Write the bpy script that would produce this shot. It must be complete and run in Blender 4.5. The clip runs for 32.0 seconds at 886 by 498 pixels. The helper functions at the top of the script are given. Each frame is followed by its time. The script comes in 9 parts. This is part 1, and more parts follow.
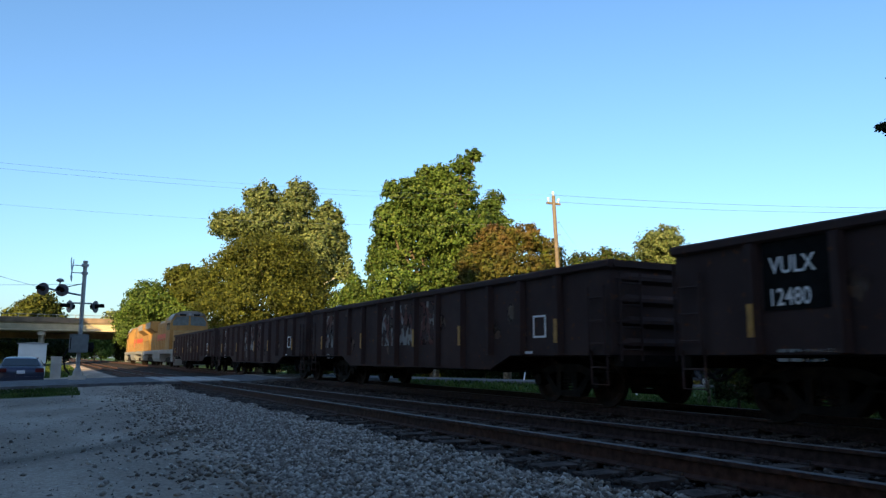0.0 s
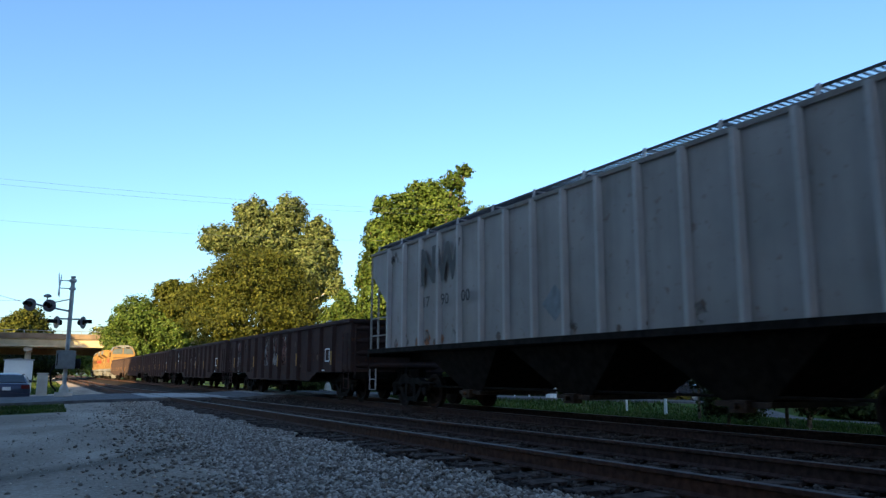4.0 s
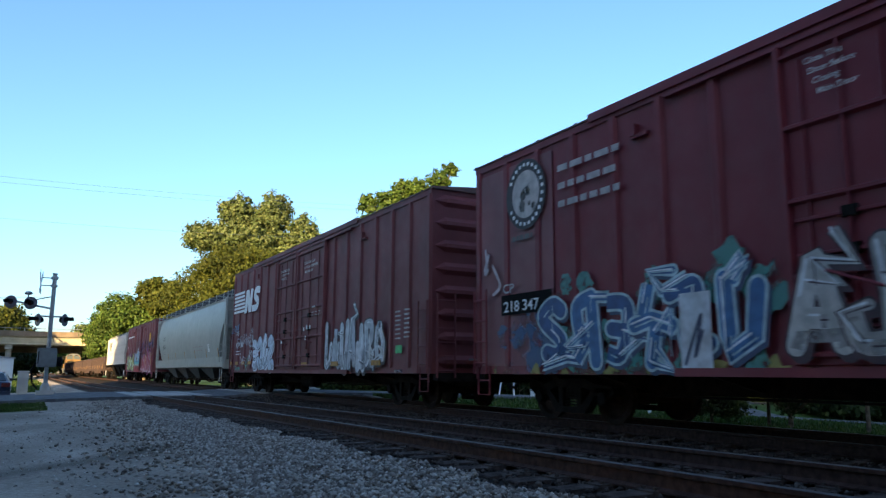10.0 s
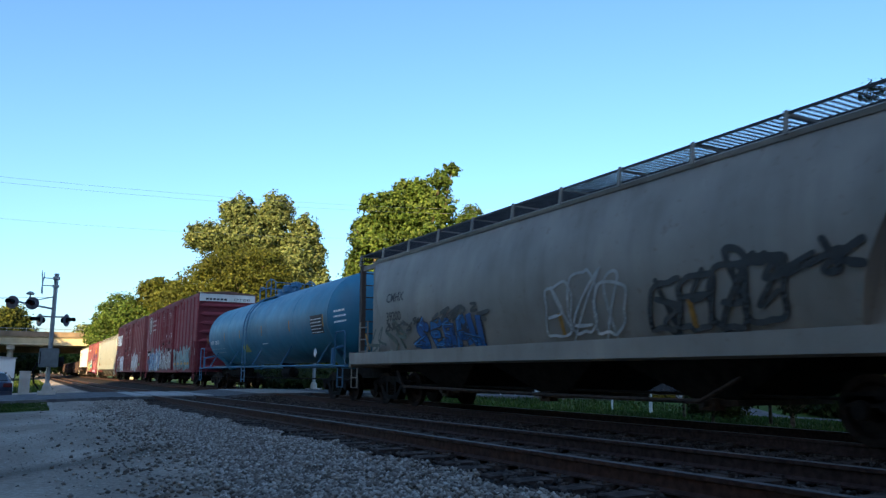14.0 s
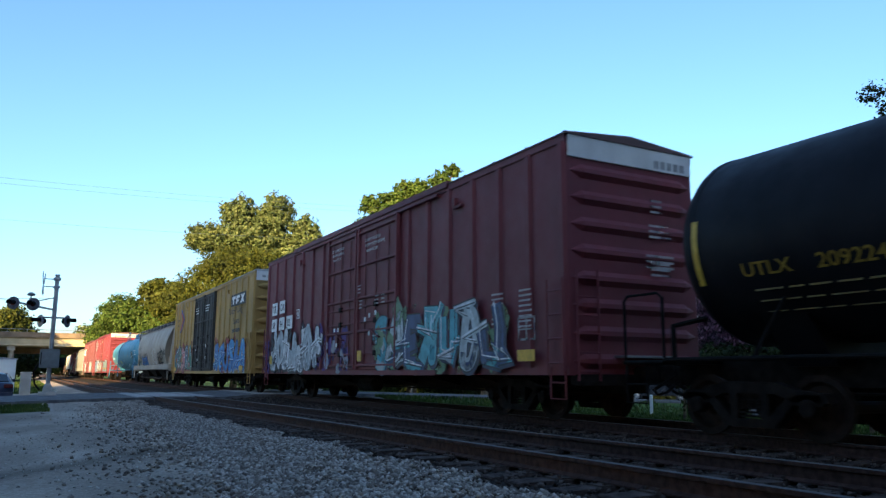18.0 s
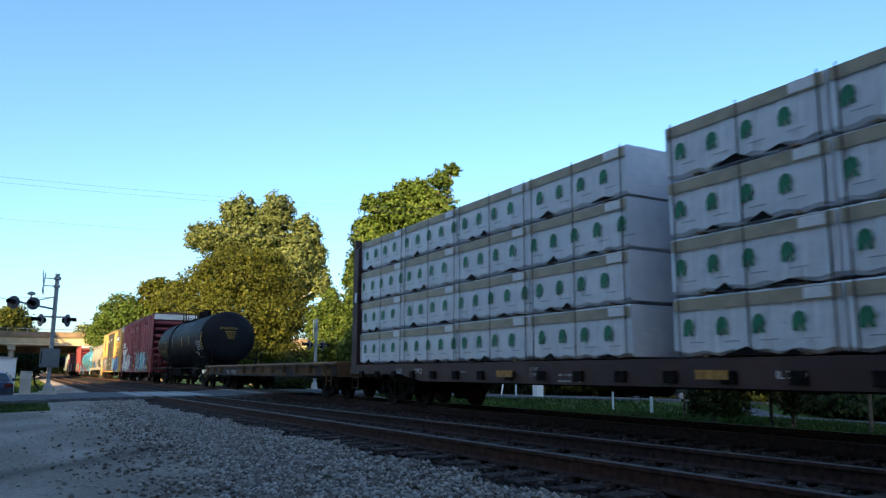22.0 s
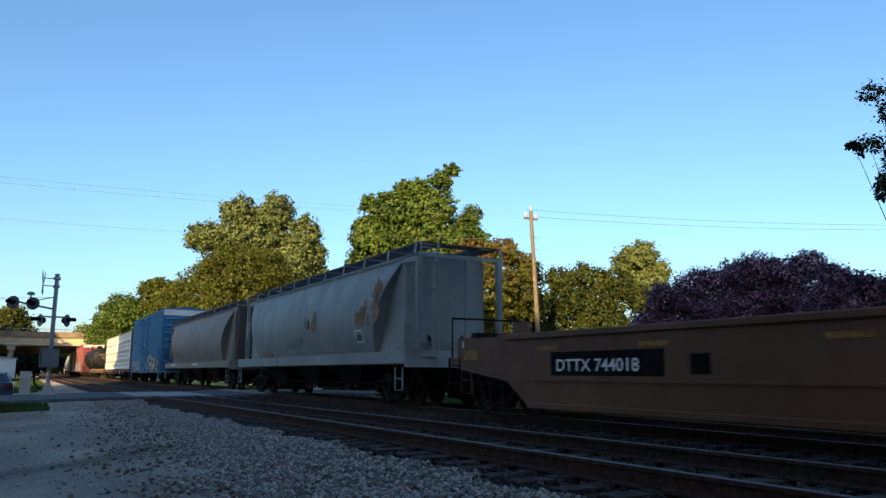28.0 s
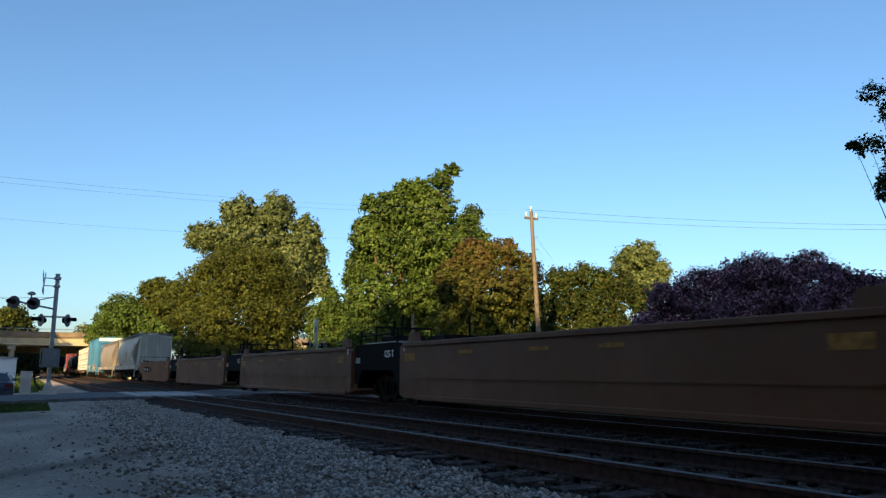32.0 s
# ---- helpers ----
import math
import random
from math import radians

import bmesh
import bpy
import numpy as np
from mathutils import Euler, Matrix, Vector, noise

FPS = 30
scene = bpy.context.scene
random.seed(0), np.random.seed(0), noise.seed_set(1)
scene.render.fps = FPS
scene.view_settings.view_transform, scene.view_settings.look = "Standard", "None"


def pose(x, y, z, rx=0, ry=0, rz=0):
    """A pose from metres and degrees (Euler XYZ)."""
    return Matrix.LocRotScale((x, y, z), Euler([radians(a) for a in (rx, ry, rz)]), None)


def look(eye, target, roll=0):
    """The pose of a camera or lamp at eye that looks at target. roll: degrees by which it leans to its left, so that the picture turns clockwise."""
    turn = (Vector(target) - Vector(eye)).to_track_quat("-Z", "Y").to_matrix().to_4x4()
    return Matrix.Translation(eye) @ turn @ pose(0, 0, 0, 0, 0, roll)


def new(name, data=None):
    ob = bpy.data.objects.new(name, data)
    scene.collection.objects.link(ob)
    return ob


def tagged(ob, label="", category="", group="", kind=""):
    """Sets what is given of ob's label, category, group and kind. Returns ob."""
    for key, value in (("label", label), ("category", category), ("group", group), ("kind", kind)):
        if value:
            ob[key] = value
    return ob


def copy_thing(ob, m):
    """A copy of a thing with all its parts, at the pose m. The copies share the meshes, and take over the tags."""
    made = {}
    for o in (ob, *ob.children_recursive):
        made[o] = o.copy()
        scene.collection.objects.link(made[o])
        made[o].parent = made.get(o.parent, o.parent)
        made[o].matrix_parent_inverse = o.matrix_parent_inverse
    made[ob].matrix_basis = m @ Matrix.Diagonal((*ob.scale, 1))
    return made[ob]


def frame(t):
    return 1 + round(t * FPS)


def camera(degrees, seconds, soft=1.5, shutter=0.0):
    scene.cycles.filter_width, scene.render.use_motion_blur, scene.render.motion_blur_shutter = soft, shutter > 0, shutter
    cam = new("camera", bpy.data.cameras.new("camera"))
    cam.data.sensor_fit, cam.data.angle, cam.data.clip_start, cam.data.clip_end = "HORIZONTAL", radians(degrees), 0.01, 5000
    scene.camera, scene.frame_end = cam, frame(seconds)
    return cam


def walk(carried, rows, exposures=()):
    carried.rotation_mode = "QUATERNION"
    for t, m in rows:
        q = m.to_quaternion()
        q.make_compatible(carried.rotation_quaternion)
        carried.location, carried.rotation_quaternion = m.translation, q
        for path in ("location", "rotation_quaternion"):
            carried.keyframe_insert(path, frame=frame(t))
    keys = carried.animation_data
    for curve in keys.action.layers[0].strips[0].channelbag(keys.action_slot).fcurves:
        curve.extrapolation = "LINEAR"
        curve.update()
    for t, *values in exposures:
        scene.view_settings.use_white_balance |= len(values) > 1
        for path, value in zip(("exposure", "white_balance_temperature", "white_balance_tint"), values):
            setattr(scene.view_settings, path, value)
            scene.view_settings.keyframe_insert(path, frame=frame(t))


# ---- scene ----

# ---------------------------------------------------------------- plan
# y runs along the tracks, away from the camera; the train rolls towards +y.
# The empty track falls gently towards the road; the train's track is level.
EYE_Z = 0.85
NEAR_X = 5.157     # centre line of the empty track
NEAR_Z = 0.15      # top of its rails beside the camera
TRAIN_X = 9.745    # centre line of the train's track
TRAIN_Z = 0.03     # top of its rails
TALL = 0.966       # all rolling stock is a little lower than its drawings
SECONDS = 32.0

cam = camera(61.4, SECONDS, soft=1.3, shutter=0.15)

# seconds, turn to the left, tilt up, lean (degrees, against the last pose)
PAN = [
    (0.0, 1.696, -1.098, 0.02), (0.5, 1.292, -0.896, 0.0), (1.0, 0.802, -0.818, 0.05),
    (1.5, 0.737, -0.749, 0.0), (2.0, 1.000, -0.729, -0.03), (2.5, 1.455, -0.584, -0.1),
    (3.0, 1.424, -0.397, -0.13), (3.5, 1.111, -0.116, -0.08), (4.5, 0.92, 0.25, -0.05),
    (5.5, 0.805, 0.434, -0.02), (6.0, 0.725, 0.347, -0.03), (6.5, 0.255, 0.370, 0.05),
    (7.0, 0.007, 0.334, 0.0), (7.5, -0.184, 0.359, 0.07), (8.0, -0.529, 0.347, 0.13),
    (8.5, -0.223, 0.126, 0.02), (9.0, -0.208, 0.053, 0.0), (10.0, -0.167, 0.007, 0.05),
    (12.0, -0.122, -0.002, 0.02), (14.5, -0.058, -0.004, 0.0), (17.0, -0.005, 0.008, 0.0),
    (18.0, -0.015, 0.075, 0.03), (18.5, -0.017, 0.009, 0.03), (24.0, -0.012, 0.004, 0.0),
    (27.5, -0.051, 0.018, 0.02), (28.5, -0.012, 0.004, 0.0), (32.0, 0.0, 0.0, 0.0)]
HEADING, TILT, LEAN = 28.97, 9.45, 0.25
EYE = Vector((0.0, 0.0, EYE_Z))


def camera_pose(left, up, lean):
    a, e = radians(HEADING - left), radians(TILT + up)
    way = Vector((math.sin(a) * math.cos(e), math.cos(a) * math.cos(e), math.sin(e)))
    return look(EYE, EYE + way * 50, LEAN + lean)


# the clip's camera opens up while bright or dark cars fill its picture
TINT = 4
EXPOSURES = [(t, e - .08, k, TINT) for t, e, k in (
    (0, .98, 5840), (2.6, .96, 5840), (3.5, 1.12, 5840), (5.5, 1.4, 5820), (11.2, 1.38, 5860), (12.0, 1.2, 5580), (13.5, 1.24, 5620), (14.4, 1.25, 5640), (15.6, 1.38, 5820),
    (18.2, 1.4, 5820), (19.0, 1.36, 5700), (20.0, .86, 5900), (21.0, .90, 5900), (21.8, 1.25, 5800), (22.6, 1.36, 5800), (25.5, 1.4, 5800),
    (27.5, 1.1, 5920), (28.5, .80, 5920), (32.0, .72, 5920))]
walk(cam, [(t, camera_pose(a, b, c)) for t, a, b, c in PAN],
     exposures=EXPOSURES)


def advance(t):
    """How far the train has rolled along the track at t seconds, from its place at 16 s."""
    k = (t - 16) / 16
    return -0.44 + 16 * (12.1186 * k + 0.4237 * k * k / 2 + 0.2073 * k ** 3 / 3 + 0.3967 * k ** 4 / 4)


def fall(y):
    """How far the lot and the empty track have dropped at y."""
    return -0.0059 * max(-10, min(60, y))


# ---------------------------------------------------------------- light
SUN_FROM = Vector((-0.68, -0.73, 0.0)).normalized()
SUN_UP = radians(17.0)
world = bpy.data.worlds.new("world")
scene.world = world
world.use_nodes = True
wn = world.node_tree.nodes
sky = wn.new("ShaderNodeTexSky")
sky.sky_type, sky.sun_disc = "NISHITA", False
sky.sun_elevation = SUN_UP
sky.sun_rotation = math.atan2(SUN_FROM.x, SUN_FROM.y)
sky.air_density, sky.dust_density, sky.ozone_density = 1.0, 1.5, 3.2
wn["Background"].inputs["Strength"].default_value = 0.13
world.node_tree.links.new(sky.outputs["Color"], wn["Background"].inputs["Color"])

sun = new("sun", bpy.data.lights.new("sun", "SUN"))
sun.data.energy, sun.data.angle, sun.data.color = 6.8, radians(0.6), (1.0, 0.66, 0.27)
sun.matrix_world = look(SUN_FROM * 100 + Vector((0, 0, 100 * math.tan(SUN_UP))), (0, 0, 0))

# ---------------------------------------------------------------- materials


def rgb(c):
    return (c[0], c[1], c[2], 1.0)


def base_material(name, rough=0.7, metal=0.0):
    m = bpy.data.materials.new(name)
    m.use_nodes = True
    nt = m.node_tree
    b = nt.nodes["Principled BSDF"]
    b.inputs["Roughness"].default_value, b.inputs["Metallic"].default_value = rough, metal
    return m, nt, b


def noise_node(nt, scale, detail=5.0, stretch=None, island=False):
    tex = nt.nodes.new("ShaderNodeTexNoise")
    tex.inputs["Scale"].default_value, tex.inputs["Detail"].default_value = scale, detail
    co = nt.nodes.new("ShaderNodeTexCoord")
    if stretch:
        mp = nt.nodes.new("ShaderNodeMapping")
        mp.inputs["Scale"].default_value = stretch
        nt.links.new(co.outputs["Object"], mp.inputs["Vector"])
        nt.links.new(mp.outputs["Vector"], tex.inputs["Vector"])
    else:
        nt.links.new(co.outputs["Object"], tex.inputs["Vector"])
    return tex.outputs["Fac"]


def ramp(nt, fac, stops):
    r = nt.nodes.new("ShaderNodeValToRGB")
    el = r.color_ramp.elements
    while len(el) < len(stops):
        el.new(0.5)
    for e, (p, c) in zip(el, stops):
        e.position, e.color = p, rgb(c) if len(c) == 3 else c
    nt.links.new(fac, r.inputs["Fac"])
    return r.outputs["Color"]


def mix(nt, fac, a, b, kind="MIX"):
    n = nt.nodes.new("ShaderNodeMix")
    n.data_type, n.blend_type = "RGBA", kind
    for sock, val in ((n.inputs[0], fac), (n.inputs[6], a), (n.inputs[7], b)):
        if hasattr(val, "is_linked"):
            nt.links.new(val, sock)
        elif isinstance(val, (int, float)):
            sock.default_value = val
        else:
            sock.default_value = rgb(val)
    return n.outputs[2]


def bump(nt, bsdf, height, strength=0.3, distance=0.02):
    n = nt.nodes.new("ShaderNodeBump")
    n.inputs["Strength"].default_value, n.inputs["Distance"].default_value = strength, distance
    nt.links.new(height, n.inputs["Height"])
    nt.links.new(n.outputs["Normal"], bsdf.inputs["Normal"])


def paint(name, colour, grime=(0.05, 0.04, 0.035), amount=0.5, rust=0.15, rough=0.55, fade=0.12):
    """Old enamel on steel: faded patches, soot running down, rust specks."""
    m, nt, b = base_material(name, rough)
    pale = tuple(min(1, c * (1 + fade * 2) + fade * 0.05) for c in colour)
    dark = tuple(c * (1 - fade) for c in colour)
    base = ramp(nt, noise_node(nt, 0.8, 6), [(0.3, dark), (0.7, pale)])
    patchy = ramp(nt, noise_node(nt, 0.5, 3), [(0.35, (0.25,) * 3), (0.65, (1, 1, 1))])
    streak = ramp(nt, noise_node(nt, 1.0, 6, (2.6, 2.6, 0.3)), [(0.44, (0, 0, 0)), (0.86, (amount * .9,) * 3)])
    streak = mix(nt, 1.0, streak, patchy, "MULTIPLY")
    base = mix(nt, streak, base, grime)
    spots = ramp(nt, noise_node(nt, 7.0, 8), [(0.62, (0, 0, 0)), (0.74, (rust * 2,) * 3)])
    base = mix(nt, spots, base, (0.13, 0.055, 0.025))
    nt.links.new(base, b.inputs["Base Color"])
    r = nt.nodes.new("ShaderNodeMapRange")
    r.inputs["To Min"].default_value, r.inputs["To Max"].default_value = rough - 0.12, min(1, rough + 0.25)
    nt.links.new(noise_node(nt, 3.0, 6), r.inputs["Value"])
    nt.links.new(r.outputs["Result"], b.inputs["Roughness"])
    bump(nt, b, noise_node(nt, 1.6, 4), 0.25, 0.02)
    return m


def plain(name, colour, rough=0.6, metal=0.0, vary=0.15, scale=4.0, bumps=0.0):
    m, nt, b = base_material(name, rough, metal)
    lo, hi = tuple(c * (1 - vary) for c in colour), tuple(min(1, c * (1 + vary)) for c in colour)
    nt.links.new(ramp(nt, noise_node(nt, scale, 6), [(0.35, lo), (0.65, hi)]), b.inputs["Base Color"])
    if bumps:
        bump(nt, b, noise_node(nt, scale * 6, 4), bumps, 0.01)
    return m


def leaf_material(name, stops, through_light=0.35, turned=None):
    """Leaves: each its own tint, with patches over the crown; thin enough to let some light through."""
    m, nt, b = base_material(name, 0.6)
    b.inputs["Specular IOR Level"].default_value = 0.18
    geo = nt.nodes.new("ShaderNodeNewGeometry")
    own = ramp(nt, geo.outputs["Random Per Island"], stops)
    patch = ramp(nt, noise_node(nt, 0.35, 4), [(0.35, (0.65, 0.65, 0.65)), (0.7, (1.25, 1.2, 1.1))])
    tuft = ramp(nt, noise_node(nt, 1.7, 4), [(0.36, (0.56, 0.58, 0.58)), (0.62, (1.28, 1.25, 1.18))])
    col = mix(nt, 1.0, mix(nt, 1.0, own, patch, "MULTIPLY"), tuft, "MULTIPLY")
    if turned:      # autumn colour that has begun at the top of the crown
        co = nt.nodes.new("ShaderNodeTexCoord")
        sep = nt.nodes.new("ShaderNodeSeparateXYZ")
        nt.links.new(co.outputs["Object"], sep.inputs[0])
        up = nt.nodes.new("ShaderNodeMapRange")
        up.inputs["From Min"].default_value, up.inputs["From Max"].default_value = turned[1], turned[2]
        nt.links.new(sep.outputs["Z"], up.inputs["Value"])
        some = ramp(nt, noise_node(nt, 1.1, 5), [(0.35, (0, 0, 0)), (0.62, (1, 1, 1))])
        fac = mix(nt, 1.0, up.outputs["Result"], some, "MULTIPLY")
        col = mix(nt, fac, col, turned[0])
    nt.links.new(col, b.inputs["Base Color"])
    t = nt.nodes.new("ShaderNodeBsdfTranslucent")
    nt.links.new(col, t.inputs["Color"])
    s = nt.nodes.new("ShaderNodeMixShader")
    s.inputs[0].default_value = through_light
    nt.links.new(b.outputs[0], s.inputs[1])
    nt.links.new(t.outputs[0], s.inputs[2])
    nt.links.new(s.outputs[0], nt.nodes["Material Output"].inputs["Surface"])
    return m


def ground_material():
    """Grey crushed stone on the camera's side and round the tracks, grass beyond and along the road."""
    m, nt, b = base_material("ground_cover", 0.95)
    co = nt.nodes.new("ShaderNodeTexCoord")
    sep = nt.nodes.new("ShaderNodeSeparateXYZ")
    nt.links.new(co.outputs["Object"], sep.inputs[0])
    fine = ramp(nt, noise_node(nt, 22, 8), [(0.25, (0.29, 0.232, 0.187)), (0.5, (0.40, 0.33, 0.265)), (0.8, (0.55, 0.475, 0.39))])
    wide = ramp(nt, noise_node(nt, 0.55, 6, (1.0, .45, 1.0)), [(0.36, (0.62, 0.61, 0.60)), (0.64, (1.1, 1.1, 1.1))])
    stone = mix(nt, 1.0, fine, wide, "MULTIPLY")
    grass = ramp(nt, noise_node(nt, 5, 8), [(0.3, (0.028, 0.058, 0.010)), (0.55, (0.052, 0.095, 0.018)), (0.8, (0.095, 0.115, 0.034))])
    grass = mix(nt, ramp(nt, noise_node(nt, 0.25, 4), [(0.5, (0, 0, 0)), (0.75, (0.5,) * 3)]), grass, (0.10, 0.09, 0.045))

    def step(sock, lo, hi):
        r = nt.nodes.new("ShaderNodeMapRange")
        r.inputs["From Min"].default_value, r.inputs["From Max"].default_value = lo, hi
        nt.links.new(sock, r.inputs["Value"])
        return r.outputs["Result"]

    def calc(op, a, c):
        n = nt.nodes.new("ShaderNodeMath")
        n.operation, n.use_clamp = ("MULTIPLY", False) if op == "MULTIPLY_ADD" else (op, op != "ADD")
        for s, v in zip(n.inputs, (a, c)):
            if isinstance(v, (int, float)):
                s.default_value = v
            else:
                nt.links.new(v, s)
        return n.outputs[0]
    wob = calc("MULTIPLY", noise_node(nt, 0.9, 5), 2.4)
    xw = calc("ADD", sep.outputs["X"], wob)
    yw = calc("ADD", sep.outputs["Y"], wob)
    right = step(xw, 13.9, 14.7)
    left = calc("MULTIPLY", calc("MULTIPLY", step(xw, 1.6, 1.0), step(yw, 25.5, 26.6)), step(yw, 31.0, 30.2))
    beyond = calc("MULTIPLY", step(yw, 62.0, 64.0), step(xw, 3.4, 2.4))
    mask = calc("MAXIMUM", calc("MAXIMUM", right, left), beyond)
    # near-black brown over the bed of both tracks, from the tie ends on
    dark_bed = ramp(nt, noise_node(nt, 16, 8), [(0.3, (0.014, 0.011, 0.0095)), (0.7, (0.04, 0.032, 0.028))])
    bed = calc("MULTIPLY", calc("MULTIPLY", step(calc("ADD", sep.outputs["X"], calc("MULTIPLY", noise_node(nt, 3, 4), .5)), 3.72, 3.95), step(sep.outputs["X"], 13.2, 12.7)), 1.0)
    stone = mix(nt, bed, stone, dark_bed)
    # damp wheel track that crosses the lot towards the rails
    along = calc("ADD", calc("ADD", sep.outputs["Y"], -9.85), calc("MULTIPLY_ADD", sep.outputs["X"], -.92))
    n_abs = nt.nodes.new("ShaderNodeMath")
    n_abs.operation = "ABSOLUTE"
    nt.links.new(calc("ADD", along, calc("MULTIPLY", noise_node(nt, 1.3, 5), .9)), n_abs.inputs[0])
    damp = calc("MULTIPLY", calc("MULTIPLY", step(n_abs.outputs[0], .75, .15), step(sep.outputs["X"], 2.6, 1.9)), .6)
    stone = mix(nt, damp, stone, (0.075, 0.062, 0.05))
    nt.links.new(mix(nt, mask, stone, grass), b.inputs["Base Color"])
    bump(nt, b, noise_node(nt, 30, 6), 0.8, 0.03)
    return m


M_GROUND = ground_material()


def stone_material(name, lo, mid, hi):
    m, nt, b = base_material(name, 0.9)
    geo = nt.nodes.new("ShaderNodeNewGeometry")
    own = ramp(nt, geo.outputs["Random Per Island"], [(0.0, lo), (0.55, mid), (1.0, hi)])
    spk = ramp(nt, noise_node(nt, 40, 4), [(0.3, (0.75,) * 3), (0.7, (1.15,) * 3)])
    nt.links.new(mix(nt, 1.0, own, spk, "MULTIPLY"), b.inputs["Base Color"])
    return m


M_STONE = stone_material("ballast_stone", (0.12, 0.098, 0.083), (0.32, 0.272, 0.226), (0.60, 0.535, 0.46))
# far darker stones for the bed between the ties
M_STONE_DARK = stone_material("dark_ballast", (0.027, 0.021, 0.018), (0.062, 0.048, 0.041), (0.15, 0.122, 0.105))
M_TIE = plain("old_tie_wood", (0.075, 0.056, 0.048), 0.95, 0, 0.45, 9, 0.8)
M_RAIL = plain("rusty_rail", (0.062, 0.036, 0.030), 0.75, 0.2, 0.35, 14, 0.3)
M_RAILTOP = plain("worn_rail_head", (0.10, 0.086, 0.08), 0.66, 0.3, 0.3, 9)
M_PLATE = plain("tie_plate_steel", (0.06, 0.045, 0.037), 0.7, 0.4, 0.3, 12)
M_ASPHALT = plain("weathered_asphalt", (0.115, 0.115, 0.12), 0.92, 0, 0.3, 3, 0.5)
M_PANEL = plain("crossing_concrete", (0.30, 0.29, 0.28), 0.85, 0, 0.2, 3, 0.3)
M_CONC = plain("pale_concrete", (0.42, 0.40, 0.36), 0.9, 0, 0.2, 1.5, 0.2)
M_BRIDGE = plain("bridge_concrete", (0.44, 0.37, 0.25), 0.9, 0, 0.12, 0.6, 0.1)
M_PARAPET = plain("weathered_parapet", (0.20, 0.145, 0.10), 0.9, 0, 0.2, 0.8, 0.1)
M_GALV = plain("galvanised_steel", (0.33, 0.34, 0.35), 0.5, 0.6, 0.15, 5)
M_BOXGREY = plain("weathered_box_paint", (0.17, 0.18, 0.18), 0.6, 0.2, 0.15, 4)
M_BLACK = plain("black_enamel", (0.008, 0.0078, 0.008), 0.85, 0, 0.3, 5)
M_SOOT = plain("sooty_steel", (0.013, 0.011, 0.010), 0.8, 0.1, 0.5, 6, 0.4)
M_WHEEL = plain("wheel_steel", (0.028, 0.02, 0.017), 0.75, 0.4, 0.4, 8, 0.2)
M_BARK = plain("grey_bark", (0.14, 0.11, 0.08), 0.95, 0, 0.4, 6, 0.9)
M_PALEBARK = plain("pale_plane_bark", (0.42, 0.38, 0.31), 0.9, 0, 0.3, 3, 0.4)
M_POLE = plain("weathered_pole", (0.15, 0.12, 0.092), 0.9, 0, 0.25, 5, 0.5)
M_WIRE = plain("wire", (0.45, 0.46, 0.48), 0.6, 0.3)
M_DARKWIRE = plain("dark_wire", (0.03, 0.03, 0.035), 0.7)
M_WHITE = plain("white_lettering", (0.84, 0.84, 0.83), 0.6, 0, 0.08, 9)
M_STENCIL = plain("worn_white_stencil", (0.62, 0.60, 0.58), 0.6, 0, 0.25, 12)
M_DARKINK = plain("black_lettering", (0.025, 0.025, 0.03), 0.6, 0, 0.2, 9)
M_YELLOW = plain("yellow_reflector", (0.62, 0.40, 0.04), 0.45, 0, 0.15, 9)
M_AMBER = plain("rusted_reflector", (0.40, 0.20, 0.03), 0.55, 0, 0.3, 9)
M_LENS = plain("signal_lens", (0.035, 0.01, 0.012), 0.2)
M_GLASS = plain("dark_glass", (0.02, 0.025, 0.03), 0.06)
# black discs, with the bluish sheen of the sky put into their colour
M_DISC = plain("black_disc_with_sheen", (0.10, 0.10, 0.125), 0.4, 0, 0.3, 6)
M_GRATING = plain("dark_grating", (0.055, 0.055, 0.06), 0.6, 0.4, 0.3, 6)


def matt(*materials):
    """Soot, dust and rust give almost no sheen."""
    for m in materials:
        m.node_tree.nodes["Principled BSDF"].inputs["Specular IOR Level"].default_value = 0.12


matt(M_GROUND, M_STONE, M_STONE_DARK, M_TIE, M_RAIL, M_SOOT, M_WHEEL, M_PLATE, M_ASPHALT, M_BARK)

# ---------------------------------------------------------------- mesh tools


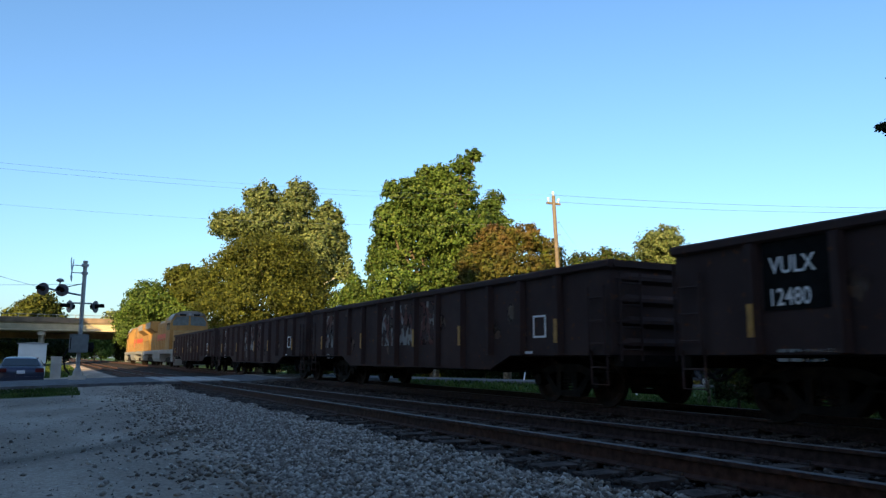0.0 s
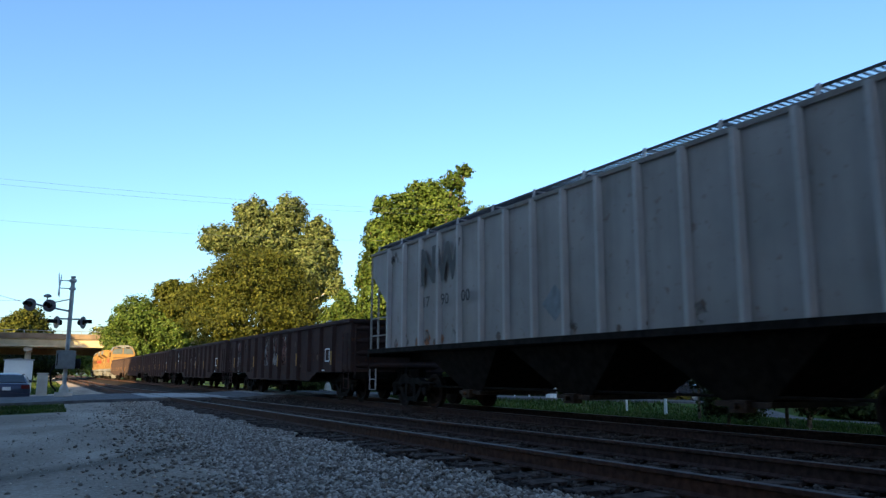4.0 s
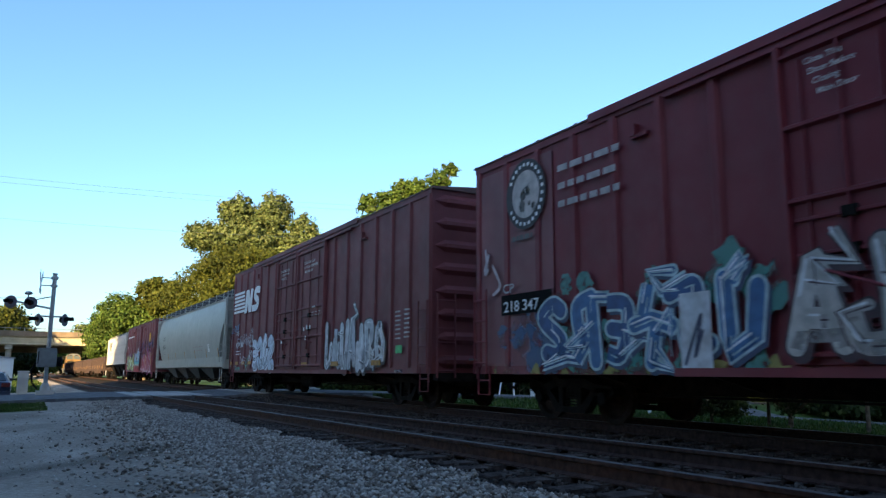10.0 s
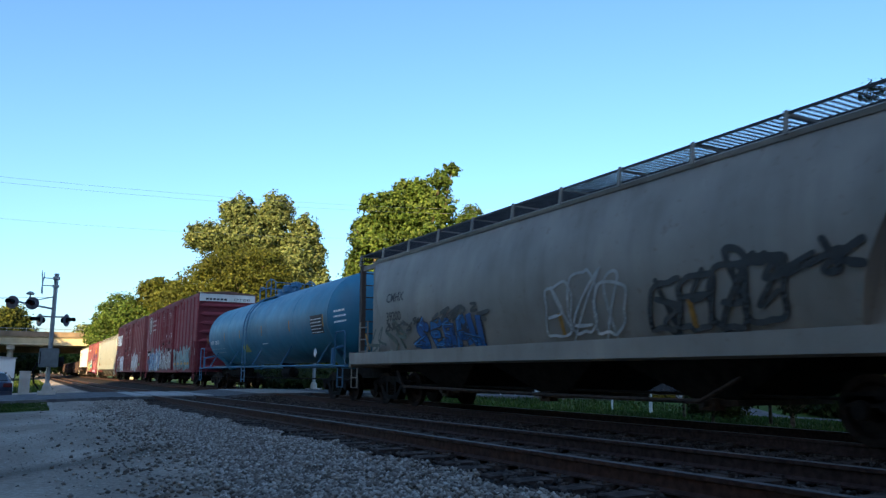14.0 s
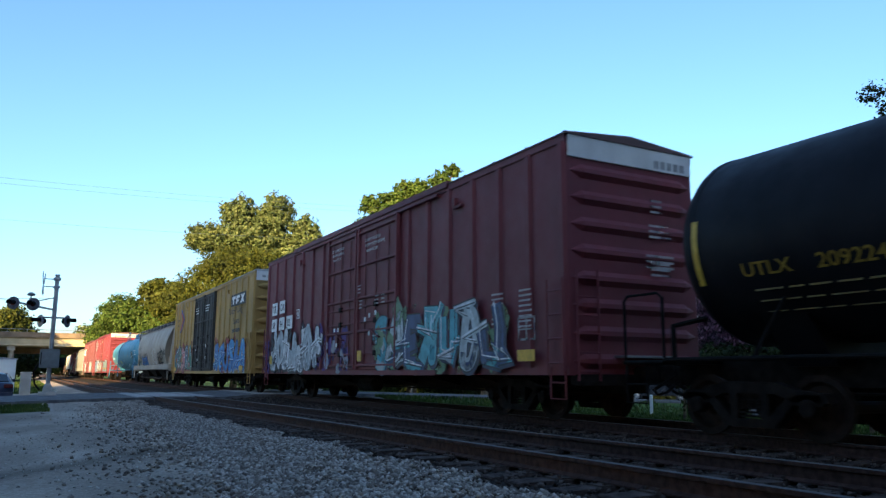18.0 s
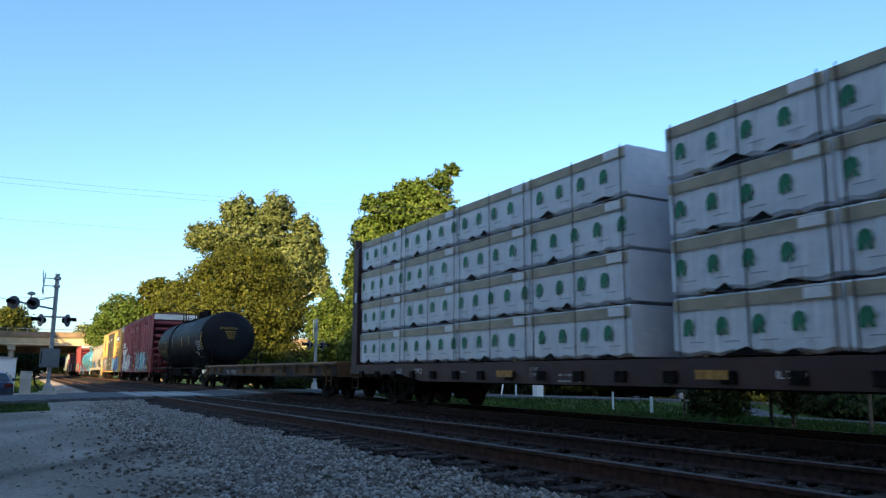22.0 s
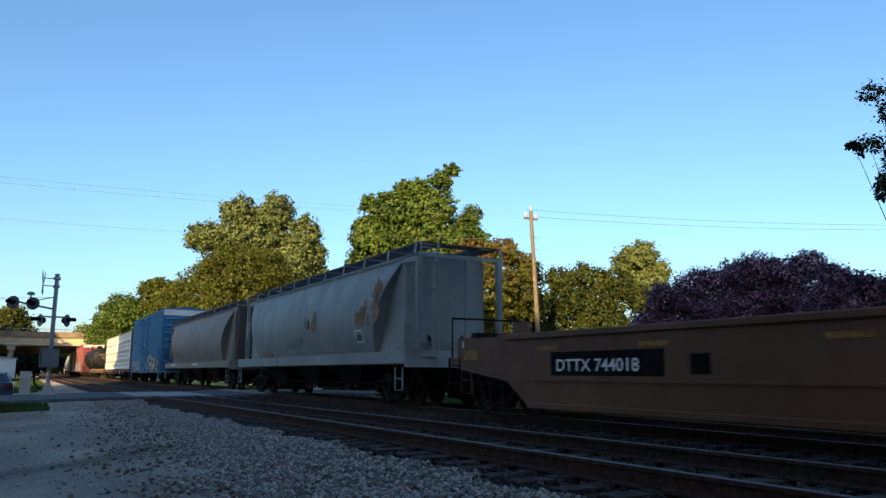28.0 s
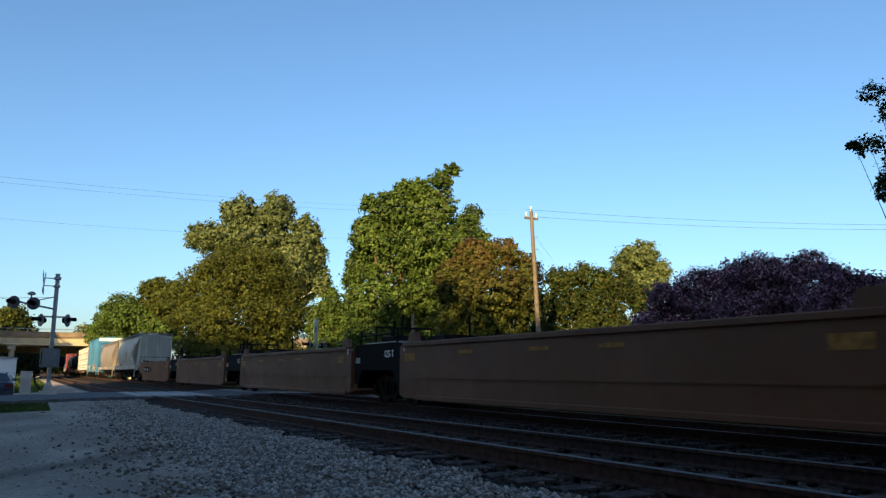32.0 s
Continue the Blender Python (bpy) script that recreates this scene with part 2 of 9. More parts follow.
class Shape:
    """Collects simple solids into one mesh."""

    def __init__(self):
        self.v, self.f = [], []

    def add(self, verts, faces):
        n = len(self.v)
        self.v += [tuple(p) for p in verts]
        self.f += [tuple(n + i for i in f) for f in faces]
        return self

    def box(self, x0, x1, y0, y1, z0, z1):
        return self.add([(x, y, z) for x in (x0, x1) for y in (y0, y1) for z in (z0, z1)],
                        [(0, 1, 3, 2), (4, 6, 7, 5), (0, 4, 5, 1), (2, 3, 7, 6), (0, 2, 6, 4), (1, 5, 7, 3)])

    def slab(self, x0, x1, y0, y1, z0, z1, c=0.02):
        """A box with its four long edges (along y) and ends chamfered."""
        prof = [(x0 + c, z0), (x1 - c, z0), (x1, z0 + c), (x1, z1 - c), (x1 - c, z1), (x0 + c, z1), (x0, z1 - c), (x0, z0 + c)]
        return self.prism(prof, y0, y1)

    def prism(self, prof, y0, y1, axis="y"):
        """A closed outline, drawn over along an axis. Outline in (x, z) for y, (y, z) for x, (x, y) for z."""
        n = len(prof)

        def at(p, h):
            return {"y": (p[0], h, p[1]), "x": (h, p[0], p[1]), "z": (p[0], p[1], h)}[axis]
        v = [at(p, y0) for p in prof] + [at(p, y1) for p in prof]
        f = [(i, (i + 1) % n, n + (i + 1) % n, n + i) for i in range(n)]
        return self.add(v, f + [tuple(range(n))[::-1], tuple(range(n, 2 * n))])

    def tube(self, p, q, r, n=8, r2=None):
        p, q = Vector(p), Vector(q)
        r2 = r if r2 is None else r2
        w = (q - p).normalized()
        a = w.orthogonal().normalized()
        b = w.cross(a)
        ring = [(math.cos(2 * math.pi * i / n), math.sin(2 * math.pi * i / n)) for i in range(n)]
        v = [p + (a * c + b * s) * r for c, s in ring] + [q + (a * c + b * s) * r2 for c, s in ring]
        f = [(i, (i + 1) % n, n + (i + 1) % n, n + i) for i in range(n)]
        return self.add(v, f + [tuple(range(n))[::-1], tuple(range(n, 2 * n))])

    def pipe(self, pts, r, n=6):
        """A bent round bar along a row of points, in one piece."""
        pts = [Vector(p) for p in pts]
        v, f = [], []
        a = None
        for i, p in enumerate(pts):
            w = (pts[min(i + 1, len(pts) - 1)] - pts[max(i - 1, 0)]).normalized()
            a = w.orthogonal().normalized() if a is None else (a - w * a.dot(w)).normalized()
            b = w.cross(a)
            v += [p + (a * math.cos(2 * math.pi * k / n) + b * math.sin(2 * math.pi * k / n)) * r for k in range(n)]
        for i in range(len(pts) - 1):
            f += [(i * n + k, i * n + (k + 1) % n, (i + 1) * n + (k + 1) % n, (i + 1) * n + k) for k in range(n)]
        m = (len(pts) - 1) * n
        return self.add(v, f + [tuple(range(n))[::-1], tuple(range(m, m + n))])

    def turned(self, prof, n=20, axis="y", centre=(0, 0, 0)):
        """A solid of revolution: outline of (radius, height) along an axis."""
        cx, cy, cz = centre
        v, f = [], []
        for r, h in prof:
            for i in range(n):
                c, s = math.cos(2 * math.pi * i / n) * r, math.sin(2 * math.pi * i / n) * r
                v.append({"y": (cx + c, cy + h, cz + s), "z": (cx + c, cy + s, cz + h), "x": (cx + h, cy + c, cz + s)}[axis])
        for k in range(len(prof) - 1):
            for i in range(n):
                j = (i + 1) % n
                f.append((k * n + i, k * n + j, (k + 1) * n + j, (k + 1) * n + i))
        m = len(prof) - 1
        f += [tuple(range(n))[::-1], tuple(range(m * n, m * n + n))]
        return self.add(v, f)

    def mesh(self, name, smooth=False):
        me = bpy.data.meshes.new(name)
        me.from_pydata(self.v, [], self.f)
        bm = bmesh.new()
        bm.from_mesh(me)
        bmesh.ops.recalc_face_normals(bm, faces=bm.faces)
        bm.to_mesh(me)
        bm.free()
        if smooth:
            me.shade_smooth()
            me.set_sharp_from_angle(angle=radians(35))
        return me


def part(name, shape, material, parent, label="", smooth=False, kind=""):
    """One mesh object under a thing or a part. shape: a Shape, or a mesh that is shared."""
    me = shape.mesh(name, smooth) if isinstance(shape, Shape) else shape
    if not me.materials:
        me.materials.append(material)
    ob = new(name, me)
    ob.parent = parent
    if label:
        ob["label"] = label
    if kind:
        ob["kind"] = kind
    return ob


def thing(name, label, category, group="", kind="", at=None):
    ob = new(name)
    ob.empty_display_size = 0.3
    if at is not None:
        ob.matrix_basis = at
    return tagged(ob, label, category, group, kind)


def solid(name, shape, material, label, category, group="", kind="", smooth=False, at=None):
    me = shape.mesh(name, smooth)
    me.materials.append(material)
    ob = new(name, me)
    if at is not None:
        ob.matrix_basis = at
    return tagged(ob, label, category, group, kind)


FONT = {}


def letters(text, offset=0.0, bold=0.0):
    """Flat mesh of a text with the built-in font: size 1, its left foot at the origin."""
    key = (text, offset, bold)
    if key not in FONT:
        cu = bpy.data.curves.new("writing", "FONT")
        cu.body, cu.size, cu.offset, cu.resolution_u, cu.fill_mode = text, 1.0, offset, 3, "FRONT"
        ob = new("writing", cu)
        bpy.context.view_layer.update()
        me = bpy.data.meshes.new_from_object(ob.evaluated_get(bpy.context.evaluated_depsgraph_get()))
        bpy.data.objects.remove(ob)
        co = np.empty(len(me.vertices) * 3)
        me.vertices.foreach_get("co", co)
        faces = [tuple(p.vertices) for p in me.polygons]
        FONT[key] = (co.reshape(-1, 3), faces)
        bpy.data.meshes.remove(me)
    return FONT[key]


def write(parent, text, y, z, size, material, x, wide=1.0, name="lettering", offset=0.012, end=False, follow=None):
    """Writing on the side that faces the camera (-x), reading towards -y, or on the rear end of a car (end=True: y is then x)."""
    co, faces = letters(text, offset)
    if not len(co):
        return None
    if end:
        v = [(y + c[0] * size * wide, x, z + c[1] * size) for c in co]
    else:
        v = [((x if follow is None else follow(z + c[1] * size)), y - c[0] * size * wide, z + c[1] * size) for c in co]
    return part(name, Shape().add(v, faces), material, parent)


def bars(parent, y, z, rows, length, height, material, x, pitch=None, name="stencil_text", follow=None):
    """Small print too far off to read: rows of short bars."""
    rng = random.Random(int(abs(y * 97 + z * 31 + rows)))
    s = Shape()
    pitch = pitch or height * 1.7
    height *= .62
    for k in range(rows):
        a, zz = 0.0, z - k * pitch
        xx = x if follow is None else follow(zz)
        while a < length * .93:
            w = rng.uniform(0.08, 0.24) * length
            w = min(w, length - a)
            if w > 0.02:
                s.add([(xx, y - a, zz), (xx, y - a - w, zz), (xx, y - a - w, zz + height), (xx, y - a, zz + height)], [(0, 1, 2, 3)])
            a += w + 0.045 * length
    return part(name, s, material, parent, kind="stuff")


def notice(parent, y, z, size, rows):
    """A stencilled notice of several rows on a door."""
    for k, text in enumerate(rows):
        write(parent, text, y - .05 * k, z - k * size * 1.25, size, M_STENCIL, XS - .135, 1.0, "stencil_text", .008)


SPRAY = {}


def spray(colour):
    if colour not in SPRAY:
        SPRAY[colour] = plain("spray_paint", colour, 0.55, 0, 0.22, 5)
    return SPRAY[colour]


def strokes(shape, lines, r, x, follow=None):
    """Flat brush strokes of width 2r on the side of a car; each a hair above the last."""
    k = 0
    for line in lines:
        for i, (a, b) in enumerate(line):
            xx = (x if follow is None else follow(b) ) - 0.00012 * k
            k += 1
            n = 8 if r < .06 else 14
            ring = [(xx, a + r * math.cos(2 * math.pi * j / n), b + r * math.sin(2 * math.pi * j / n)) for j in range(n)]
            shape.add(ring, [tuple(range(n))])
            if i:
                pa, pb = line[i - 1]
                d = Vector((a - pa, b - pb))
                if d.length > 1e-4:
                    o = Vector((-d.y, d.x)).normalized() * r
                    x0 = (x if follow is None else follow(pb)) - 0.00012 * k
                    x1 = (x if follow is None else follow(b)) - 0.00012 * k
                    shape.add([(x0, pa + o.x, pb + o.y), (x0, pa - o.x, pb - o.y), (x1, a - o.x, b - o.y), (x1, a + o.x, b + o.y)], [(0, 1, 2, 3)])


def curve(pts, steps=5):
    """A smooth line through a row of points."""
    out = []
    q = [pts[0]] + list(pts) + [pts[-1]]
    for i in range(1, len(q) - 2):
        for k in range(steps):
            t = k / steps
            out.append(tuple(.5 * (2 * q[i][c] + (q[i + 1][c] - q[i - 1][c]) * t + (2 * q[i - 1][c] - 5 * q[i][c] + 4 * q[i + 1][c] - q[i + 2][c]) * t * t
                                   + (3 * q[i][c] - q[i - 1][c] - 3 * q[i + 1][c] + q[i + 2][c]) * t ** 3) for c in (0, 1)))
    return out + [tuple(pts[-1])]


def flourish(rng, y, z, w, h):
    """A quick looping hand stroke in a cell; no letter of any alphabet."""
    side = rng.choice((0, 1))
    pts = []
    for k in range(rng.randint(4, 6)):
        a = rng.uniform(-.15, .45) if (k + side) % 2 else rng.uniform(.5, 1.15)
        b = rng.choice((rng.uniform(-.15, .2), rng.uniform(.35, .65), rng.uniform(.8, 1.15)))
        pts.append((y - (a + .25 * b) * w, z + b * h))
    return [curve(pts)]


def patch_outline(rng, y, z, w, h, sharp):
    """An angular or swelling closed outline round the middle of a cell."""
    n = rng.randint(10, 15)
    out = []
    for i in range(n):
        a = 2 * math.pi * (i + rng.uniform(-.3, .3)) / n
        c, s = math.cos(a), math.sin(a)
        k = 1 / max(abs(c), abs(s)) * rng.uniform(.82, 1.0)      # squarish
        if sharp and rng.random() < .35:
            k *= rng.choice((.55, .7, 1.15))
        out.append((y - (.5 + .5 * c * k + .14 * (s * k)) * w, z + (.5 + .5 * s * k) * h))
    if not sharp:
        out = curve(out + out[:1], 3)[:-1]
    return out


GLYPHS = [
    [[(.85, .96), (.35, .88), (.12, .5), (.3, .1), (.9, .08)], [(.25, .5), (.78, .53)]],
    [[(.88, .82), (.5, .96), (.14, .55), (.38, .1), (.9, .2)]],
    [[(.08, 1.0), (.16, .3), (.32, .06), (.5, .62), (.66, .06), (.84, .3), (.94, 1.08)]],
    [[(.1, 1.05), (.16, .3), (.42, .04), (.74, .2), (.84, .95)]],
    [[(.86, .86), (.45, .98), (.18, .76), (.74, .36), (.6, .04), (.1, .12)]],
    [[(.2, .02), (.16, .94)], [(.2, .95), (.75, .92), (.72, .55), (.3, .48)], [(.42, .46), (.9, .02)]],
    [[(.5, 1.0), (.12, .62), (.24, .12), (.68, .06), (.9, .5), (.72, .92), (.5, 1.0)]],
    [[(.08, .04), (.42, 1.02), (.62, .96), (.9, .02)], [(.3, .36), (.72, .34)]],
    [[(.2, .05), (.12, .6), (.25, 1.08)], [(.25, .05), (.7, .12), (.85, .5)]],
    [[(.12, .0), (.3, .72)], [(.5, .05), (.44, 1.0)], [(.88, .0), (.8, .55)]],
    [[(.05, .5), (.5, .56), (.95, .42)], [(.5, .0), (.58, .4)], [(.3, .6), (.36, .98)]],
]


def brush(shape, line, r, d, x, follow=None, square=False):
    """One connected brush stroke of width 2r that lies d off the side of a car, with square or round ends."""
    n, v, f = len(line), [], []
    at = (lambda b: x - d) if follow is None else (lambda b: follow(b) - d)
    for i, (a, b) in enumerate(line):
        p, q = line[max(0, i - 1)], line[min(n - 1, i + 1)]
        l = math.hypot(q[0] - p[0], q[1] - p[1]) or 1
        o = (-(q[1] - p[1]) / l * r, (q[0] - p[0]) / l * r)
        v += [(at(b + o[1]) - 1e-5 * i, a + o[0], b + o[1]), (at(b - o[1]) - 1e-5 * i, a - o[0], b - o[1])]
        if i:
            f.append((2 * i - 2, 2 * i - 1, 2 * i + 1, 2 * i))
    shape.add(v, f)
    if not square:
        for a, b in (line[0], line[-1]):
            ring = [(a + r * math.cos(6.2832 * k / 12), b + r * math.sin(6.2832 * k / 12)) for k in range(12)]
            shape.add([(at(c) - 1e-5 * n, e, c) for e, c in ring], [tuple(range(12))])


def piece(parent, seed, picks, y, z, length, height, fills, edge, x, r=.15, rim=.035, wild=.1, glow=None, under=None, shine=(.74, .77, .80), label="", follow=None, sharp=.4, faded=False, tails=2):
    """A sprayed piece, flat on the side: interlocking letter-like forms, each with a block shadow, a rim, a fill of
    two tones, thin shines and cuts, on a cloud of overspray."""
    rng = random.Random(seed)
    coat = mist if faded else spray
    if glow:
        blotch(parent, seed + 1, y, z + .1, length, height * .9, int(6 * length), glow, x + .001, .26, "spray_cloud", follow)
    lo, step = z + r * .8 + rim, length / len(picks)
    tall = height - 2 * r - rim
    for i, g in enumerate(picks):
        hh, lift, lean = tall * rng.uniform(.82, 1.0), rng.uniform(0, .1) * tall, rng.uniform(-.1, .14)
        flip = rng.random() < .4
        rr = r * rng.uniform(.85, 1.15)
        lines = []
        for line in GLYPHS[g]:
            pts = [(y - (i + .08 + ((1 - u) if flip else u) * .92 + rng.uniform(-wild, wild) + lean * v) * step,
                    lo + lift + min(1.05, max(0, v + rng.uniform(-wild, wild) * .6)) * (hh - lift)) for u, v in line]
            lines.append(pts if rng.random() < sharp else curve(pts, 5))
        for k in range(tails):      # a barbed tail that runs into the next form
            a, b = rng.choice(rng.choice(lines))
            lines.append([(a, b), (a - rng.uniform(.3, .7) * step * rng.choice((-1, 1)), b + rng.uniform(-.25, .3) * hh), (a - rng.uniform(.1, .5) * step, b + rng.uniform(-.1, .35) * hh)])
        lines = [[(a, max(z + rr * .5, b)) for a, b in line] for line in lines]
        d = .002 + .0018 * i
        sh, e, f1, f2, hi, cut = (Shape() for _ in range(6))
        for k, line in enumerate(lines):
            w = rr if k < len(GLYPHS[g]) else rr * .5
            sq = rng.random() < sharp
            brush(sh, [(a - .06, max(z, b - .07)) for a, b in line], w + rim * .7, d, x, follow, sq)
            brush(e, line, w + rim, d + .0003, x, follow, sq)
            brush(f1, line, w, d + .0006 + .00002 * k, x, follow, sq)
            low = [(a, b - w * .3) for a, b in line if b < lo + hh * rng.uniform(.35, .6)]
            if len(low) > 1:
                brush(f2, low, w * .62, d + .0009 + .00002 * k, x, follow, True)
            if len(line) > 2:
                c = rng.randrange(0, len(line) - 2)
                brush(hi, [(a + w * .5, b + w * .3) for a, b in line[c:c + 4]], .016, d + .0012, x, follow)
                c = rng.randrange(0, len(line) - 2)
                brush(cut, [(a - w * .3, b - w * .2) for a, b in line[c:c + 3]], .012, d + .0013, x, follow)
        for k in range(rng.randint(1, 3)):
            a, b = rng.choice(rng.choice(lines))
            brush(cut, [(a, b), (a + rng.uniform(-.02, .02), max(z, b - rng.uniform(.2, .5)))], .008, d + .0013, x, follow)
        o = part("graffiti_outline", e, coat(edge), parent, kind="stuff")
        if under:
            part("graffiti_shadow", sh, coat(under), o, kind="stuff")
        part("graffiti_fill", f1, coat(fills[i % len(fills)]), o, label, kind="stuff")
        if f2.v:
            part("graffiti_shade", f2, mist(fills[(i + 1) % len(fills)]), o, kind="stuff")
        if hi.v:
            part("graffiti_shine", hi, coat(shine), o, kind="stuff")
        part("graffiti_line", cut, coat(edge), o, kind="stuff")


def scrawl(parent, seed, y, z, length, height, count, colour, x, r=0.03, follow=None, name="graffiti_scrawl", loops=False):
    rng = random.Random(seed)
    s = Shape()
    w = length / count
    for i in range(count):
        if loops:
            ring = patch_outline(rng, y - i * w, z, w * 1.15, height * rng.uniform(.75, 1.1), False)
            strokes(s, [ring + ring[:1]], r * .9, x, follow)
        strokes(s, flourish(rng, y - i * w, z + rng.uniform(-.1, .1) * height, w, height * rng.uniform(.7, 1.1)), r * rng.uniform(.7, 1.1), x, follow)
    part(name, s, spray(colour), parent, kind="stuff")


MIST = {}


def mist(colour):
    """Thin overspray: specks and patches that let the paint below show through."""
    if colour not in MIST:
        m, nt, b = base_material("overspray", 0.6)
        b.inputs["Base Color"].default_value = rgb(colour)
        hole = ramp(nt, noise_node(nt, 2.6, 9), [(0.36, (0, 0, 0)), (0.56, (0.85, 0.85, 0.85))])
        nt.links.new(hole, b.inputs["Alpha"])
        MIST[colour] = m
    return MIST[colour]


def blotch(parent, seed, y, z, length, height, count, colour, x, size=0.3, name="spray_cloud", follow=None):
    rng = random.Random(seed)
    s = Shape()
    for i in range(count):
        a, b = y - rng.uniform(0, length), z + rng.uniform(0, height)
        n, rr = 16, size * rng.uniform(0.5, 1.3)
        xx = (x if follow is None else follow(b)) - 0.0002 * i
        lowest = .85 if follow is None else -9
        s.add([(xx, a + rr * rng.uniform(.6, 1.1) * math.cos(6.2832 * j / n), max(lowest, b + rr * 1.3 * rng.uniform(.6, 1.1) * math.sin(6.2832 * j / n))) for j in range(n)], [tuple(range(n))])
    part(name, s, mist(colour), parent, kind="stuff")

# ---------------------------------------------------------------- ground, tracks, road
ROAD_Y0, ROAD_Y1 = 30.0, 37.6


def ground_z(x, y):
    """Height of the land: stone lot, the two track beds, and a lawn that falls away beyond them."""
    if x < 3.3:
        z = -.06 + fall(y) - .30 * min(1, max(0, (3.3 - x) / 9.0))
    elif x < 7.0:
        z = -.06 + fall(y)
    elif x < 12.1:
        k = min(1, (x - 7.0) / .9)
        z = (-.06 + fall(y)) * (1 - k) - .18 * k
    else:
        k = min(1, (x - 12.1) / 2.4)
        z = -.18 - .33 * k * k * (3 - 2 * k)
        z -= .04 * max(0, min(60, x - 14.6))
    if 26 < y < 42:           # the road rises to the rails
        k = min(1, (y - 26) / 3.5, (42 - y) / 4)
        lift = road_z(x) - .10
        if x < 3 and y > 37.6:
            lift = min(lift, z)
        z = z + (lift - z) * k
    if x < 3 and y > 37.6:    # lower ground behind the road
        z -= .16 * min(1, (y - 37.6) / 2, (3 - x) / 2)
    return z


def road_z(x):
    """Top of the road where it crosses the tracks."""
    low = NEAR_Z + fall(34) - .012
    if x < 3.0:
        return low - .25 * min(1, (3 - x) / 9)
    if x < 7.0:
        return low
    if x < 8.0:
        return low + (TRAIN_Z - .012 - low) * (x - 7.0)
    if x < 12.2:
        return TRAIN_Z - .012
    return TRAIN_Z - .012 - .03 * min(60, x - 12.2)


def spaced(lo, hi, fine_lo, fine_hi, step, grow=1.25):
    a = list(np.arange(fine_lo, fine_hi + 1e-6, step))
    s, q = step, fine_hi
    while q < hi:
        s *= grow
        q = min(hi, q + s)
        a.append(q)
    s, q = step, fine_lo
    while q > lo:
        s *= grow
        q = max(lo, q - s)
        a.insert(0, q)
    return a


gx, gy = spaced(-900, 1500, -12, 22, .4), spaced(-300, 2600, -4, 46, .5)
gs = Shape()
rngg = random.Random(4)
gs.add([(x, y, ground_z(x, y) + (rngg.uniform(-.015, .015) if abs(x) < 25 and y < 60 else 0)) for y in gy for x in gx],
       [(j * len(gx) + i, j * len(gx) + i + 1, (j + 1) * len(gx) + i + 1, (j + 1) * len(gx) + i) for j in range(len(gy) - 1) for i in range(len(gx) - 1)])
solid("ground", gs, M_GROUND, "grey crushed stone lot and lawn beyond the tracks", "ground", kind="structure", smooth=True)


def rail_run(prof, drop):
    """A rail's outline drawn along the track, with bends where its grade changes."""
    ys = [-40, -10, 60, 620]
    n = len(prof)
    v = [(x, y, z + drop(y)) for y in ys for x, z in prof]
    f = [(j * n + i, j * n + (i + 1) % n, (j + 1) * n + (i + 1) % n, (j + 1) * n + i) for j in range(len(ys) - 1) for i in range(n)]
    return Shape().add(v, f + [tuple(range(n))[::-1], tuple(range((len(ys) - 1) * n, len(ys) * n))])


# flat-bottom rail of about 17 cm: foot, web and head, and its worn top
RAIL = [(-.07, -.17), (.07, -.17), (.07, -.155), (.012, -.135), (.012, -.045), (.036, -.035), (.036, -.004),
        (-.036, -.004), (-.036, -.035), (-.012, -.045), (-.012, -.135), (-.07, -.155)]
RAIL_TOP = [(-.036, -.004), (.036, -.004), (.030, 0), (-.030, 0)]


def tie_shape():
    s = Shape().slab(-1.3, 1.3, -.115, .115, -.34, -.172, .012)
    for sx in (-1, 1):
        s.box(sx * .753 - .16, sx * .753 + .16, -.1, .1, -.174, -.158)
        for a in (-.1, .1):
            for b in (-.06, .06):
                s.box(sx * .753 + a - .014, sx * .753 + a + .014, b - .014, b + .014, -.16, -.135)
    return s


def track(name, x, z, tie_end, label, drop):
    t = thing(name, label, "railway track", kind="structure", at=pose(x, 0, z))
    for sx in (-.753, .753):
        r = part("rail", rail_run(RAIL, drop), M_RAIL, t, "rusty steel rail with a polished head")
        r.location.x = sx
        part("rail_head", rail_run(RAIL_TOP, drop), M_RAILTOP, r)
    me = tie_shape().mesh("tie")
    rng = random.Random(7)
    y = -8.0
    while y < tie_end:
        if not (ROAD_Y0 - .2 < y < ROAD_Y1 + .2):
            o = part("tie", me, M_TIE, t)
            o.matrix_basis = pose(rng.uniform(-.09, .09), y, rng.uniform(-.015, .006) + drop(y), 0, 0, rng.uniform(-1.5, 1.5))
        y += .52
    return t


